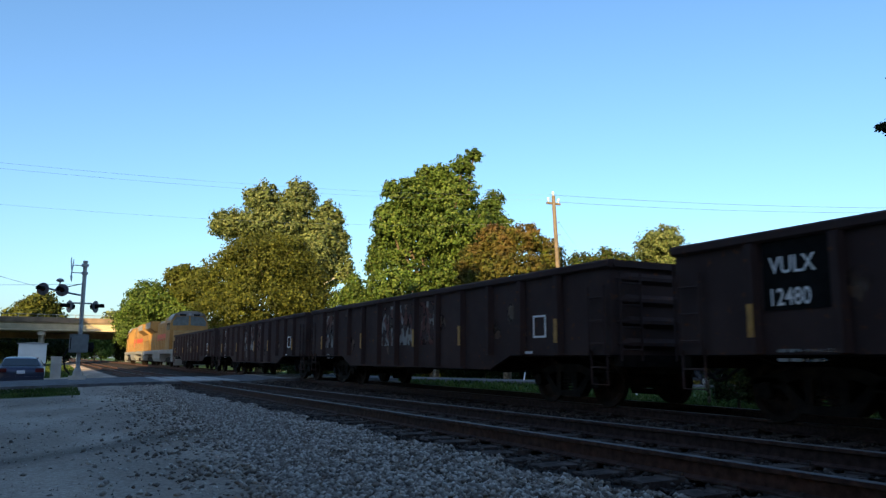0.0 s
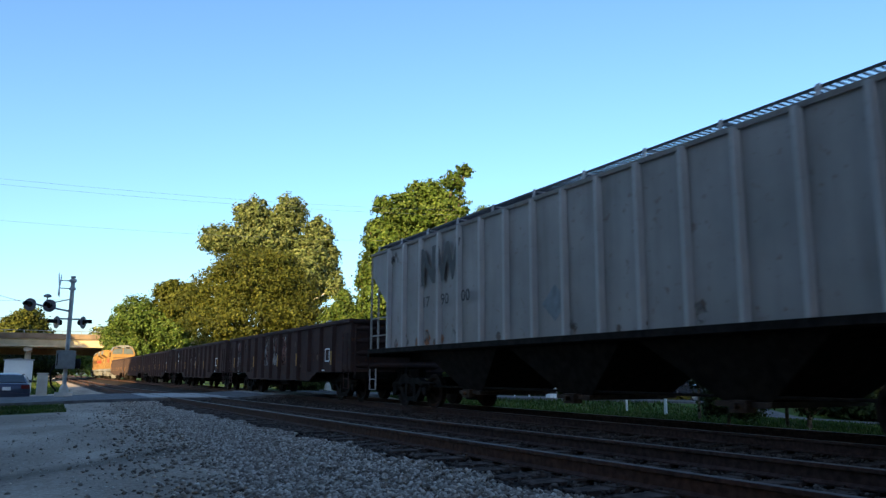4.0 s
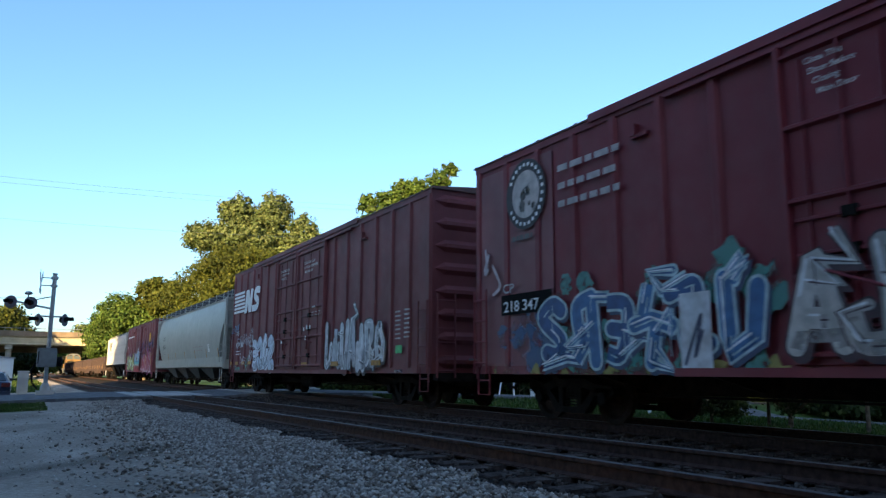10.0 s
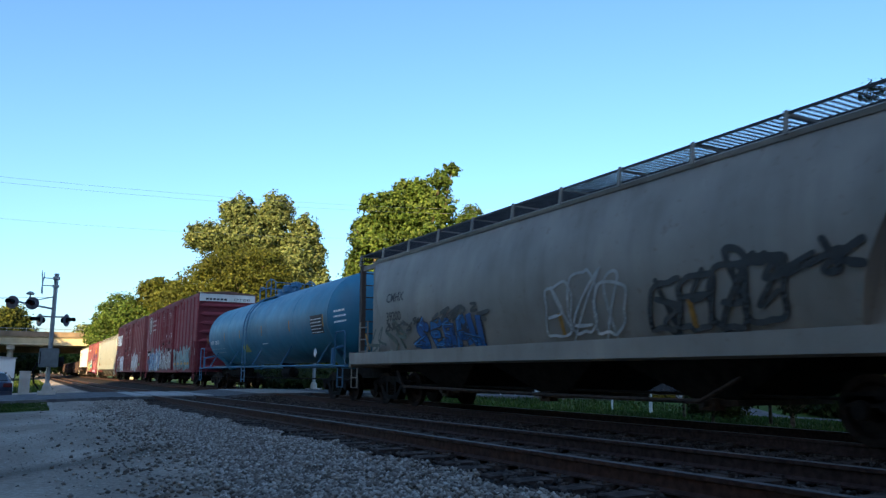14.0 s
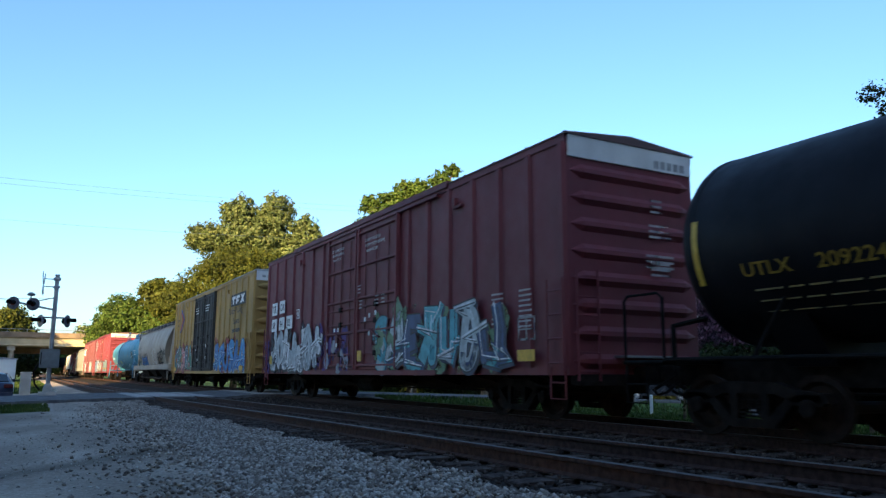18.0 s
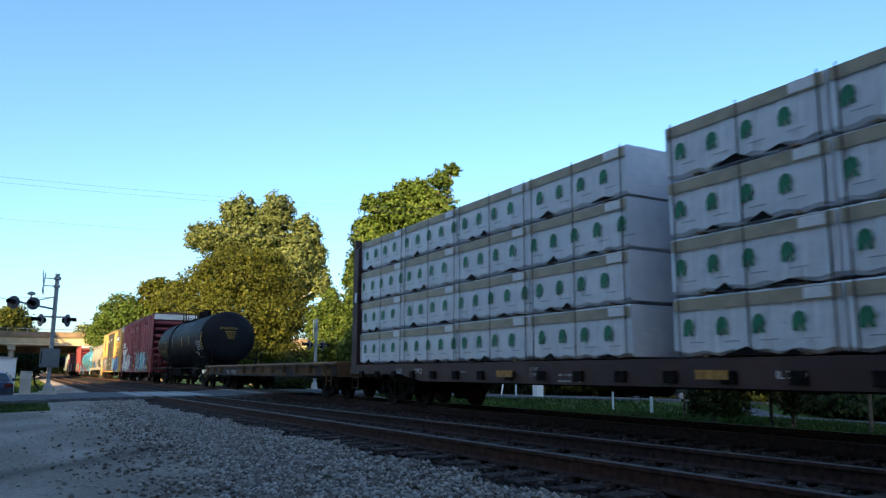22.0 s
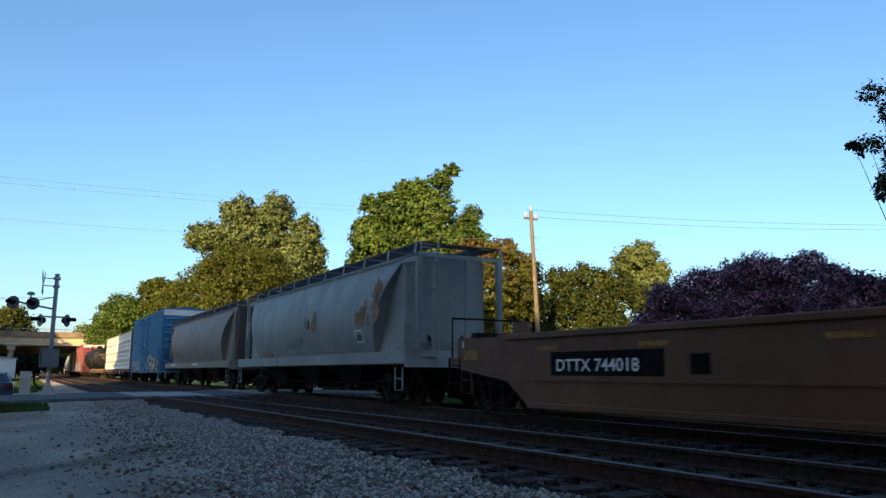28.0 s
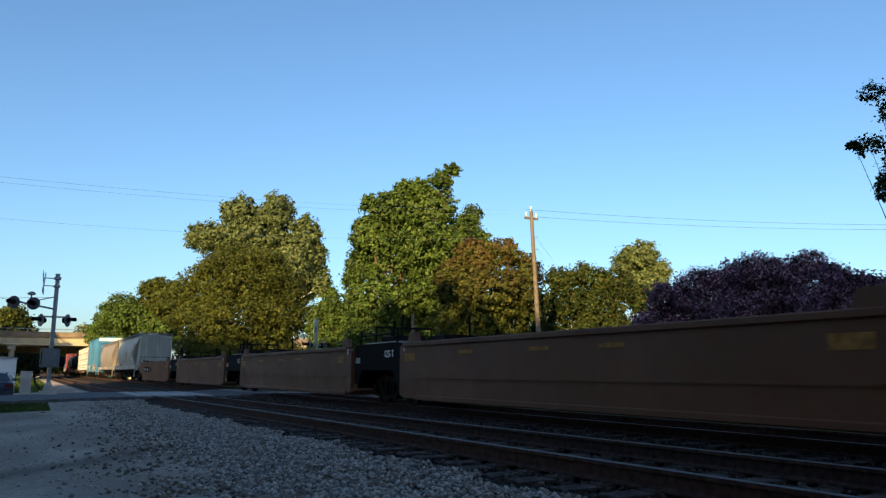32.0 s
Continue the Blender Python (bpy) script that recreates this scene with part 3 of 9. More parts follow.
def crossing():
    """Road over both tracks, with concrete panels between and beside the rails."""
    s = Shape()
    xs = [-40, -20, -8, -6, -3, 0, 3.0, 7.0, 8.0, 12.2, 16, 25, 60, 120]
    top = [(x, y, road_z(x) + .004) for y in (ROAD_Y0, ROAD_Y1) for x in xs]
    bot = [(x, y, road_z(x) - .25) for y in (ROAD_Y0, ROAD_Y1) for x in xs]
    n = len(xs)
    f = [(i, i + 1, n + i + 1, n + i) for i in range(n - 1)]
    f += [(i, i + 2 * n, i + 1 + 2 * n, i + 1) for i in range(n - 1)]
    f += [(n + i, n + i + 1, 3 * n + i + 1, 3 * n + i) for i in range(n - 1)]
    s.add(top + bot, f)
    road = solid("road", s, M_ASPHALT, "worn grey asphalt road over the level crossing", "road", kind="structure")
    me_in = Shape().slab(-.66, .66, -1.2, 1.2, -.14, .012, .02).mesh("crossing_panel")
    me_out = Shape().slab(-.28, .28, -1.2, 1.2, -.14, .012, .02).mesh("crossing_panel")
    for cx in (NEAR_X, TRAIN_X):
        for k in range(3):
            y = ROAD_Y0 + 1.27 + k * 2.5
            for dx, me in ((0, me_in), (-1.12, me_out), (1.12, me_out)):
                p = part("crossing_panel", me, M_PANEL, road)
                p.location = (cx + dx, y, road_z(cx) + .012 + (fall(y) - fall(34) if cx < 7 else 0))


def scatter_stones(name, count, region, size, material, label, height, seed):
    """Loose angular stones lying on the ground, one heap of stuff."""
    rng = np.random.default_rng(seed)
    base = np.array([(1, 0, 0), (-1, 0, 0), (0, 1, 0), (0, -1, 0), (0, 0, 1), (0, 0, -1)], float)
    faces = np.array([(0, 2, 4), (2, 1, 4), (1, 3, 4), (3, 0, 4), (2, 0, 5), (1, 2, 5), (3, 1, 5), (0, 3, 5)])
    pts = region(rng, count)
    count = len(pts)
    sz = rng.uniform(size[0], size[1], (count, 1, 1))
    v = base[None] + rng.uniform(-.35, .35, (count, 6, 3))
    v *= np.array([1.0, 1.0, .75]) * sz
    a = rng.uniform(0, 6.28, count)
    ca, sa = np.cos(a)[:, None], np.sin(a)[:, None]
    b = rng.uniform(-.7, .7, count)
    cb, sb = np.cos(b)[:, None], np.sin(b)[:, None]
    x, y, z = v[..., 0], v[..., 1], v[..., 2]
    y, z = y * cb - z * sb, y * sb + z * cb
    x, y = x * ca - y * sa, x * sa + y * ca
    gz = np.array([height(px, py) for px, py in pts])[:, None]
    V = np.stack([x + pts[:, :1], y + pts[:, 1:2], z + gz + sz[:, :, 0] * .25], -1).reshape(-1, 3)
    F = (faces[None] + 6 * np.arange(count)[:, None, None]).reshape(-1, 3)
    me = bpy.data.meshes.new(name)
    me.vertices.add(len(V))
    me.vertices.foreach_set("co", V.ravel())
    me.loops.add(F.size)
    me.loops.foreach_set("vertex_index", F.ravel().astype(np.int32))
    me.polygons.add(len(F))
    me.polygons.foreach_set("loop_start", np.arange(0, F.size, 3, dtype=np.int32))
    me.update(calc_edges=True)
    me.materials.append(material)
    return tagged(new(name, me), label, "gravel", kind="stuff")


def shoulder_edge(y):
    """Where the heap of coarse ballast gives way to the trodden lot."""
    return .96 + .1 * y


def tie_edge(y):
    """Ragged line along the tie ends where the pale ballast begins."""
    return 3.62 + .09 * np.sin(y * 2.1) + .07 * np.sin(y * 5.3 + 1) + .05 * np.sin(y * 11.7)


def shoulder(rng, n):
    """Coarse ballast beside the near track, with stragglers rolled into the lot."""
    y = .8 + 29 * rng.random(n) ** 1.45
    lo, hi = shoulder_edge(y), tie_edge(y)
    x = hi - (hi - lo) * rng.random(n) ** .9 - np.where(rng.random(n) < .22, rng.exponential(.5, n), 0)
    keep = (y < ROAD_Y0 - .4) & (x > -4)
    return np.stack([x, y], 1)[keep]


def lot(rng, n):
    y = 1.5 + 26 * rng.random(n) ** 1.5
    x = 2.6 - 6.0 * rng.random(n) ** 1.2
    return np.stack([x, y], 1)


def cribs(rng, n):
    y = -2 + 45 * rng.random(n) ** 1.3
    x = rng.uniform(3.5, 12.4, n)
    keep = ((y < ROAD_Y0 - .2) | (y > ROAD_Y1 + .2)) & (x > tie_edge(y) - .05)
    return np.stack([x, y], 1)[keep]


track("railway_track", NEAR_X, NEAR_Z, 62, "empty track with rusty rails on dark ties", fall)
track("railway_track", TRAIN_X, TRAIN_Z, 62, "dark track that carries the train", lambda y: 0.0)
crossing()


def shoulder_z(x, y):
    k = max(0, min(1, (x - shoulder_edge(y)) / 1.2))
    return ground_z(x, y) + .035 * k + .018 * math.sin(x * 9 + 2 * math.sin(y * 3)) * math.sin(y * 7.3) * k


scatter_stones("ballast_shoulder", 56000, shoulder, (.013, .036), M_STONE, "loose grey ballast stones beside the track", shoulder_z, 1)
scatter_stones("lot_gravel", 9000, lot, (.004, .013), M_STONE, "fine grey gravel of the lot", ground_z, 2)
scatter_stones("crib_ballast", 48000, cribs, (.016, .036), M_STONE_DARK, "dark ballast between the ties", lambda x, y: ground_z(x, y) + .01, 3)


def leaf_mesh(name, P, N, size, material, parent, rng, spread=.42):
    """Leaves at the points P that face roughly along N: each of four points, kinked along the middle."""
    n = len(P)
    nn = N + rng.normal(0, spread, (n, 3)) + np.array([0, 0, .25])
    nn /= np.linalg.norm(nn, axis=1)[:, None]
    t = np.cross(nn, rng.normal(size=(n, 3)))
    t /= np.linalg.norm(t, axis=1)[:, None] + 1e-9
    b = np.cross(nn, t)
    s = (size * rng.uniform(.55, 1.25, n))[:, None]
    tip, tail = P + t * s, P - t * s * .9
    l, r = P + b * s * .62 - nn * s * .22, P - b * s * .62 - nn * s * .22
    V = np.stack([tail, l, tip, r], 1).reshape(-1, 3)
    F = (np.array([(0, 1, 2), (0, 2, 3)])[None] + 4 * np.arange(n)[:, None, None]).reshape(-1, 3)
    me = bpy.data.meshes.new(name)
    me.vertices.add(len(V))
    me.vertices.foreach_set("co", V.ravel())
    me.loops.add(F.size)
    me.loops.foreach_set("vertex_index", F.ravel().astype(np.int32))
    me.polygons.add(len(F))
    me.polygons.foreach_set("loop_start", np.arange(0, F.size, 3, dtype=np.int32))
    me.update(calc_edges=True)
    me.materials.append(material)
    ob = new(name, me)
    ob.parent = parent
    return ob


def tree(x, y, height, lobes, material, label, seed, leaves=9000, leaf=.22, clump=1.0, trunk=.28, category="tree", base=None, fork=.3, group="", sprigs=.06, bark=None, filled=.16):
    """A tree: tapered trunk, limbs that reach into the lobes of the crown, leaves in tufts of about the radius
    clump over the lobes, and a thin filling inside. lobes: (dx, dy, height of centre, radius across, radius up)."""
    rng = random.Random(seed)
    z0 = ground_z(x, y) - .05 if base is None else base
    t = thing("tree" if category == "tree" else "flowering_bush", label, category, group, at=pose(x, y, z0))
    s = Shape()
    fz = height * fork
    s.tube((0, 0, 0), (.1, .05, fz), trunk, 10, trunk * .75)
    for dx, dy, zc, r, ru in lobes:
        mid = (dx * .5 + rng.uniform(-.3, .3), dy * .5, (fz + zc) / 2)
        s.tube((.1, .05, fz * .9), mid, trunk * .55, 8, trunk * .38)
        s.tube(mid, (dx, dy, zc), trunk * .38, 6, trunk * .16)
        for k in range(5):
            a = rng.uniform(0, 6.28)
            e = (dx + math.cos(a) * r * .7, dy + math.sin(a) * r * .7, zc + rng.uniform(-.2, .7) * ru)
            s.tube((dx, dy, zc - ru * .4), e, trunk * .16, 5, trunk * .05)
    part("trunk", s, bark or M_BARK, t, smooth=True)
    g = np.random.default_rng(seed)
    area = np.array([l[3] * (l[3] + l[4]) for l in lobes])
    P, N = [], []
    for (dx, dy, zc, r, ru), part_of in zip(lobes, area / area.sum()):
        c, R = np.array((dx, dy, zc)), np.array((r, r, ru))
        rc = min(clump, .45 * r)
        n = max(8, int(3.4 * r * (r + ru) * 2 / rc ** 2))
        d = g.normal(size=(n, 3))
        d /= np.linalg.norm(d, axis=1)[:, None]
        hold = d[:, 2] > -.75
        d = d[hold]
        n = len(d)
        rad = 1 - .42 * g.random(n) ** 1.4 + .07 * np.sin(7 * d[:, 0] + seed) * np.sin(6 * d[:, 2] + 5 * d[:, 1])
        far = g.random(n) < sprigs
        rad = np.where(far, 1 + rc / r * g.uniform(.2, .55, n), rad)
        cc = c + d * (R - rc * .55) * rad[:, None]
        cr = rc * g.uniform(.4, 1.2, n) * np.where(far, .7, 1)
        m = max(5, int(leaves * part_of * (1 - filled) / n))
        q = np.clip(g.normal(size=(n, m, 3)) * .5, -.95, .95) + .2 * d[:, None, :] + np.array([0, 0, .1])
        P.append((cc[:, None, :] + q * cr[:, None, None] * np.array([1, 1, .85])).reshape(-1, 3))
        N.append((q / (np.linalg.norm(q, axis=2)[..., None] + .2) + .45 * d[:, None, :]).reshape(-1, 3))
        m = int(leaves * part_of * filled)
        q = g.normal(size=(m, 3))
        q /= np.linalg.norm(q, axis=1)[:, None]
        P.append(c + q * R * g.uniform(.35, .8, (m, 1)))
        N.append(q)
    leaf_mesh("crown", np.concatenate(P), np.concatenate(N), leaf, material, t, g, .5)
    return t


L_PLANE = leaf_material("plane_leaves", [(0, (0.08, 0.112, 0.034)), (.5, (0.132, 0.172, 0.06)), (1, (0.235, 0.262, 0.115))])
L_DOME = leaf_material("dense_olive_leaves", [(0, (0.056, 0.074, 0.012)), (.5, (0.084, 0.102, 0.016)), (1, (0.128, 0.135, 0.024))])
L_BRIGHT = leaf_material("fresh_leaves", [(0, (0.048, 0.09, 0.015)), (.5, (0.084, 0.142, 0.026)), (1, (0.165, 0.215, 0.055))])
L_RUST = leaf_material("turning_leaves", [(0, (0.05, 0.078, 0.013)), (.6, (0.095, 0.12, 0.022)), (1, (0.15, 0.14, 0.03))], turned=((0.155, 0.095, 0.034), 5.6, 10.6))
L_MIXED = leaf_material("dull_green_leaves", [(0, (0.026, 0.044, 0.01)), (.5, (0.05, 0.074, 0.015)), (.85, (0.085, 0.105, 0.024)), (1, (0.15, 0.12, 0.03))])
L_PURPLE = leaf_material("purple_blossom", [(0, (0.03, 0.034, 0.022)), (.3, (0.10, 0.06, 0.085)), (.65, (0.34, 0.16, 0.28)), (1, (0.74, 0.44, 0.62))])
L_DARK = leaf_material("dark_leaves", [(0, (0.02, 0.035, 0.01)), (.6, (0.04, 0.06, 0.018)), (1, (0.07, 0.09, 0.03))])

# ---------------------------------------------------------------- trees beyond the tracks
tree(29.0, 108.3, 28.7, [(-2.59, 2.14, 24.86, 3.04, 3.21), (2.14, 0.2, 25.62, 2.89, 3.06), (6.27, -1.79, 22.49, 2.55, 3.06), (-6.54, 6.15, 21.69, 3.07, 2.9), (-0.43, 1.61, 21.11, 5.58, 4.06), (8.08, -2.06, 18.55, 1.7, 3.23), (7.54, -6.87, 14.37, 1.46, 2.43), (5.2, -1.5, 18.6, 4.0, 4.2), (1.62, -1.09, 15.0, 7.04, 4.97)], L_PLANE,
     "tall twin-crowned plane tree in low sunlight", 11, 66000, 0.26, 0.9, 0.5, sprigs=.16, bark=M_PALEBARK)
tree(19.8, 82.1, 15.4, [(0.24, -1.04, 11.14, 5.65, 4.3), (-3.5, 0.58, 9.24, 4.02, 3.77), (4.24, -2.7, 8.56, 3.44, 4.42), (0.36, -1.38, 6.96, 7.65, 3.52), (-1.56, -0.62, 12.8, 3.18, 2.33), (2.48, -1.71, 12.58, 2.79, 2.6), (0.3, -1.5, 3.6, 7.3, 2.6)], L_DOME,
     "broad dome-shaped olive-green tree near the tracks", 12, 105000, 0.145, 0.62, 0.4, fork=.18, sprigs=.05)
tree(18.5, 138.0, 15.1, [(-4.39, 2.99, 10.91, 3.94, 4.23), (-6.38, 4.64, 9.17, 2.76, 3.35), (-1.23, 2.03, 9.99, 3.36, 4.15), (-8.09, 6.5, 7.53, 1.78, 2.37), (1.84, 0.08, 8.72, 4.14, 4.14), (-4, 3, 5.5, 5.5, 3.2)], L_BRIGHT,
     "bushy green tree at the end of the row", 13, 40000, 0.25, 0.9, 0.35, fork=.15)
tree(20.9, 136.7, 18.1, [(-2.01, 0.51, 14.88, 2.75, 3.24), (0.77, -0.33, 13.18, 4.13, 4.53)], L_DOME,
     "dark green tree of medium height", 14, 16000, 0.27, 0.9, 0.35)
tree(25.1, 67.5, 9.9, [(-0.09, -0.31, 7.76, 1.4, 2.15), (1.35, -0.68, 6.5, 1.61, 2.15), (-0.88, 0.31, 6.16, 1.39, 2.14), (0.3, 0, 4.0, 2.4, 2.2)], L_BRIGHT,
     "low green tree between two tall ones", 17, 20000, 0.15, 0.5, 0.22, fork=.15)
tree(26.0, 51.8, 18.4, [(2.35, -2.02, 17.71, 0.67, 0.67), (1.41, -1.87, 16.79, 0.98, 0.89), (0.18, -0.39, 16.18, 1.17, 1.03), (-3.36, 0.91, 14.89, 0.89, 0.89), (-2.09, -0.03, 14.3, 1.67, 1.59), (1.38, -1.03, 14.82, 1.79, 1.7), (4.56, -1.38, 14.18, 0.91, 1.18), (-3.24, 2.62, 10.19, 1.35, 1.61), (-0.94, 1.25, 11.18, 3.05, 2.6), (1.19, -1.42, 11.44, 3.16, 2.55), (-4.24, 2.45, 8.98, 0.8, 1.15), (-2.15, 0.58, 7.03, 3.13, 2.52), (1.53, -1.75, 7.9, 2.95, 2.52), (3.6, -1.4, 12.6, 1.5, 1.8), (-2.9, 0.8, 12.6, 1.5, 1.6), (-0.91, -0.09, 15.74, 1.07, 1.16), (-1.01, 0.66, 13.6, 1.8, 1.8), (0.19, -0.4, 14.44, 1.5, 1.8), (3.56, -1.73, 11.6, 1.6, 1.95), (4.7, -2.3, 12.0, 1.0, 1.25), (-3.5, 1.0, 12.3, 1.5, 1.75), (-2.0, 0.5, 3.6, 3.6, 2.6), (2.0, -1.6, 4.0, 3.4, 2.6)], L_BRIGHT,
     "tall ragged green tree with a leaning top", 15, 110000, 0.15, 0.45, 0.42, fork=.14, sprigs=.16)
tree(26.6, 42.3, 11.0, [(-0.81, -0.1, 9.7, 1.44, 1.25), (0.72, -1.21, 9.75, 1.36, 1.13), (2.33, -1.5, 8.61, 1.14, 1.37), (-2.2, 0.51, 7.77, 1.35, 1.8), (-0.32, -0.71, 7.09, 3.06, 2.17), (2.25, -1.45, 6.78, 1.51, 2.19), (0.16, 0.77, 5.25, 3.37, 1.72), (0, 0, 3.4, 3.5, 1.7)], L_RUST,
     "rounded tree with leaves turning orange-brown at the top", 16, 70000, 0.115, 0.36, 0.3, fork=.2, sprigs=.1)
tree(38.8, 45.7, 11.2, [(-2.09, 1.44, 9.69, 1.22, 1.22), (-0.36, 0.75, 10.0, 1.27, 1.18), (1.09, 0.07, 9.52, 1.22, 1.31), (-0.94, 1.53, 7.81, 2.44, 1.81), (0.76, 0.13, 7.34, 2.24, 1.8), (2.63, -0.49, 9.1, 1.27, 1.63), (2.52, -2.47, 8.02, 1.14, 1.49), (0.5, 0, 5.0, 3.8, 2.2), (-3.4, 2.0, 6.4, 1.8, 2.2), (-4.6, 2.5, 3.4, 2.6, 2.4), (0, 0, 2.4, 4.2, 1.9)], L_MIXED,
     "dull green tree with a few yellowed leaves", 18, 60000, 0.14, 0.5, 0.3, fork=.15)
tree(66.7, 69.1, 20.2, [(0.02, 0.41, 18.02, 2.57, 2.21), (2.41, -0.5, 16.42, 1.57, 1.57), (-1.4, 1.79, 17.0, 1.58, 1.72), (1.22, 0.84, 14.98, 3.16, 2.44)], L_PLANE,
     "round-headed tree rising over its neighbours", 20, 16000, 0.21, 0.8, 0.32, sprigs=.1)
tree(20.0, 18.9, 5.7, [(-0.32, 0.29, 4.2, 0.84, 0.72), (0.65, -0.14, 4.72, 0.8, 0.68), (1.75, -0.7, 4.87, 0.89, 0.81), (-0.69, 0.79, 3.42, 0.76, 0.56), (0.43, -0.02, 3.65, 1.32, 0.8), (.3, 0, 2.7, 1.6, .8), (1.12, -.8, 3.86, .87, .95), (1.23, -.65, 4.85, .76, .52), (-1.5, .8, 2.75, .6, .5), (-.4, .3, 3.0, 1.2, .7), (.8, -.4, 2.85, 1.4, .7)], L_PURPLE,
     "crape myrtle bush with purple blossom and several stems", 60, 60000, 0.052, 0.22, 0.06, "bush", fork=.25, group="crape myrtle bushes", sprigs=.14, filled=.34)
tree(19.8, 15.3, 5.6, [(-0.06, 0.13, 4.73, 0.78, 0.72), (0.78, -0.24, 4.57, 0.78, 0.67), (1.45, -0.57, 4.9, 0.71, 0.67), (0.39, 0.14, 3.77, 1.38, 0.88), (1.49, -0.63, 3.76, 1.02, 0.79), (.5, 0, 2.8, 1.7, .8), (-.64, .2, 3.4, 1.05, .9), (.7, -.4, 2.96, 1.4, .7), (-.66, .28, 4.5, .63, .52)], L_PURPLE,
     "crape myrtle bush with purple blossom and several stems", 61, 60000, 0.052, 0.22, 0.06, "bush", fork=.25, group="crape myrtle bushes", sprigs=.14, filled=.34)
tree(19.1, 11.8, 4.6, [(-0.46, 0.34, 4.01, 0.57, 0.54), (0.25, 0.03, 3.81, 0.66, 0.51), (0.65, -0.15, 3.43, 0.75, 0.6), (-0.08, 0.35, 3.1, 1.02, 0.72), (0, .2, 2.5, 1.4, .7), (-.87, .3, 3.1, .9, .73), (.3, -.15, 2.67, .9, .6)], L_PURPLE,
     "crape myrtle bush with purple blossom and several stems", 62, 60000, 0.052, 0.22, 0.06, "bush", fork=.25, group="crape myrtle bushes", sprigs=.14, filled=.34)
tree(17.7, 9.3, 8.8, [(-0.43, 0.58, 8.19, 0.38, 0.26), (-0.52, 0.74, 6.9, 0.42, 0.3), (-0.69, 1.03, 6.97, 0.2, 0.14), (-0.42, 0.58, 5.84, 0.22, 0.42), (-0.25, 0.3, 7.65, 0.4, 0.4), (-0.25, 0.28, 6.40, 0.45, 0.55), (1.6, -2.2, 7.2, 2.0, 2.2)], L_DARK,
     "dark tree with drooping leafy branches", 70, 6500, 0.05, 0.16, 0.03, fork=.3)
tree(-5.3, 184.9, 14.0, [(2.2, 0, 13.0, 3.6, 3.0), (4.8, 0, 9.6, 2.6, 3.6), (0.2, -2.0, 10.6, 4.4, 3.5), (-2.4, 1.6, 9.0, 4.6, 3.6)], L_DOME,
     "round-headed green tree beyond the overpass", 71, 14000, 0.38, 1.2, 0.4)
tree(-2.7, 174.9, 7.3, [(1.3, -0.6, 3.2, 6.8, 3.5), (5.2, -1.0, 4.2, 3.0, 3.0), (-3.6, -1.5, 3.2, 6.8, 4.1)], L_DARK,
     "dark thicket under the overpass", 72, 6000, 0.4, 1.2, 0.3, fork=.1)
tree(15.4, 199.4, 10.6, [(-1.1, 1.5, 4.9, 5.3, 4.1), (-4.0, 1.5, 3.1, 3.1, 2.2), (3.9, -2.4, 5.9, 4.7, 4.7)], L_BRIGHT,
     "sunlit shrubs beyond the overpass", 73, 6000, 0.45, 1.2, 0.3, fork=.1)
tree(8.6, 199.0, 8.0, [(0, 0, 4.6, 3.2, 3.2), (-2.4, 1, 2.2, 2.2, 2.0), (2.2, -1, 2.4, 2.4, 2.4)], L_BRIGHT,
     "sunlit shrubs beyond the overpass", 75, 6000, 0.38, 1.0, 0.25, fork=.1)
tree(11.6, 160.5, 5.6, [(0, 0, 3.2, 1.3, 2.4), (.4, 1.5, 1.6, 1.4, 1.7)], L_DARK,
     "dark shrub in the shade of the overpass", 76, 4000, 0.25, 0.7, 0.15, fork=.1)
tree(17.5, 239.4, 15.1, [(-1.8, 0.6, 12.5, 4.1, 2.6), (1.6, -2.3, 10.9, 4.9, 3.7)], L_PLANE,
     "distant tree beyond the overpass", 74, 2500, 0.6, 1.3, 0.3)
tree(35.5, 71.7, 4.6, [(-1.1, 1.0, 2.5, 3.2, 2.1), (1.3, -1.9, 1.8, 2.9, 1.6), (0, 0.4, 0.9, 3.0, 1.1)], L_DARK,
     "dark shrubby hedge at the far edge of the lawn", 40, 7000, 0.2, 0.6, 0.12, fork=.12)
tree(38.7, 67.7, 4.7, [(-1.1, -0.9, 2.7, 3.2, 2.1), (1.2, 0.2, 1.9, 2.8, 1.6), (0, 0.4, 0.9, 3.0, 1.1)], L_DARK,
     "dark shrubby hedge at the far edge of the lawn", 41, 7000, 0.2, 0.6, 0.12, fork=.12)
tree(40.5, 61.9, 4.7, [(-1.0, -0.1, 2.7, 3.0, 2.0), (1.1, -1.4, 2.0, 2.7, 1.5), (0, 0.4, 0.9, 3.0, 1.1)], L_DARK,
     "dark shrubby hedge at the far edge of the lawn", 42, 7000, 0.2, 0.6, 0.12, fork=.12)
tree(41.7, 56.2, 4.6, [(-0.9, 2.1, 2.8, 2.8, 1.9), (1.0, -0.8, 2.1, 2.5, 1.4), (0, 0.4, 0.9, 3.0, 1.1)], L_DARK,
     "dark shrubby hedge at the far edge of the lawn", 43, 7000, 0.2, 0.6, 0.12, fork=.12)
tree(42.3, 50.6, 4.5, [(-0.8, 1.5, 2.8, 2.7, 1.8), (0.9, -0.8, 2.2, 2.4, 1.3), (0, 0.4, 0.9, 3.0, 1.1)], L_DARK,
     "dark shrubby hedge at the far edge of the lawn", 44, 7000, 0.2, 0.6, 0.12, fork=.12)
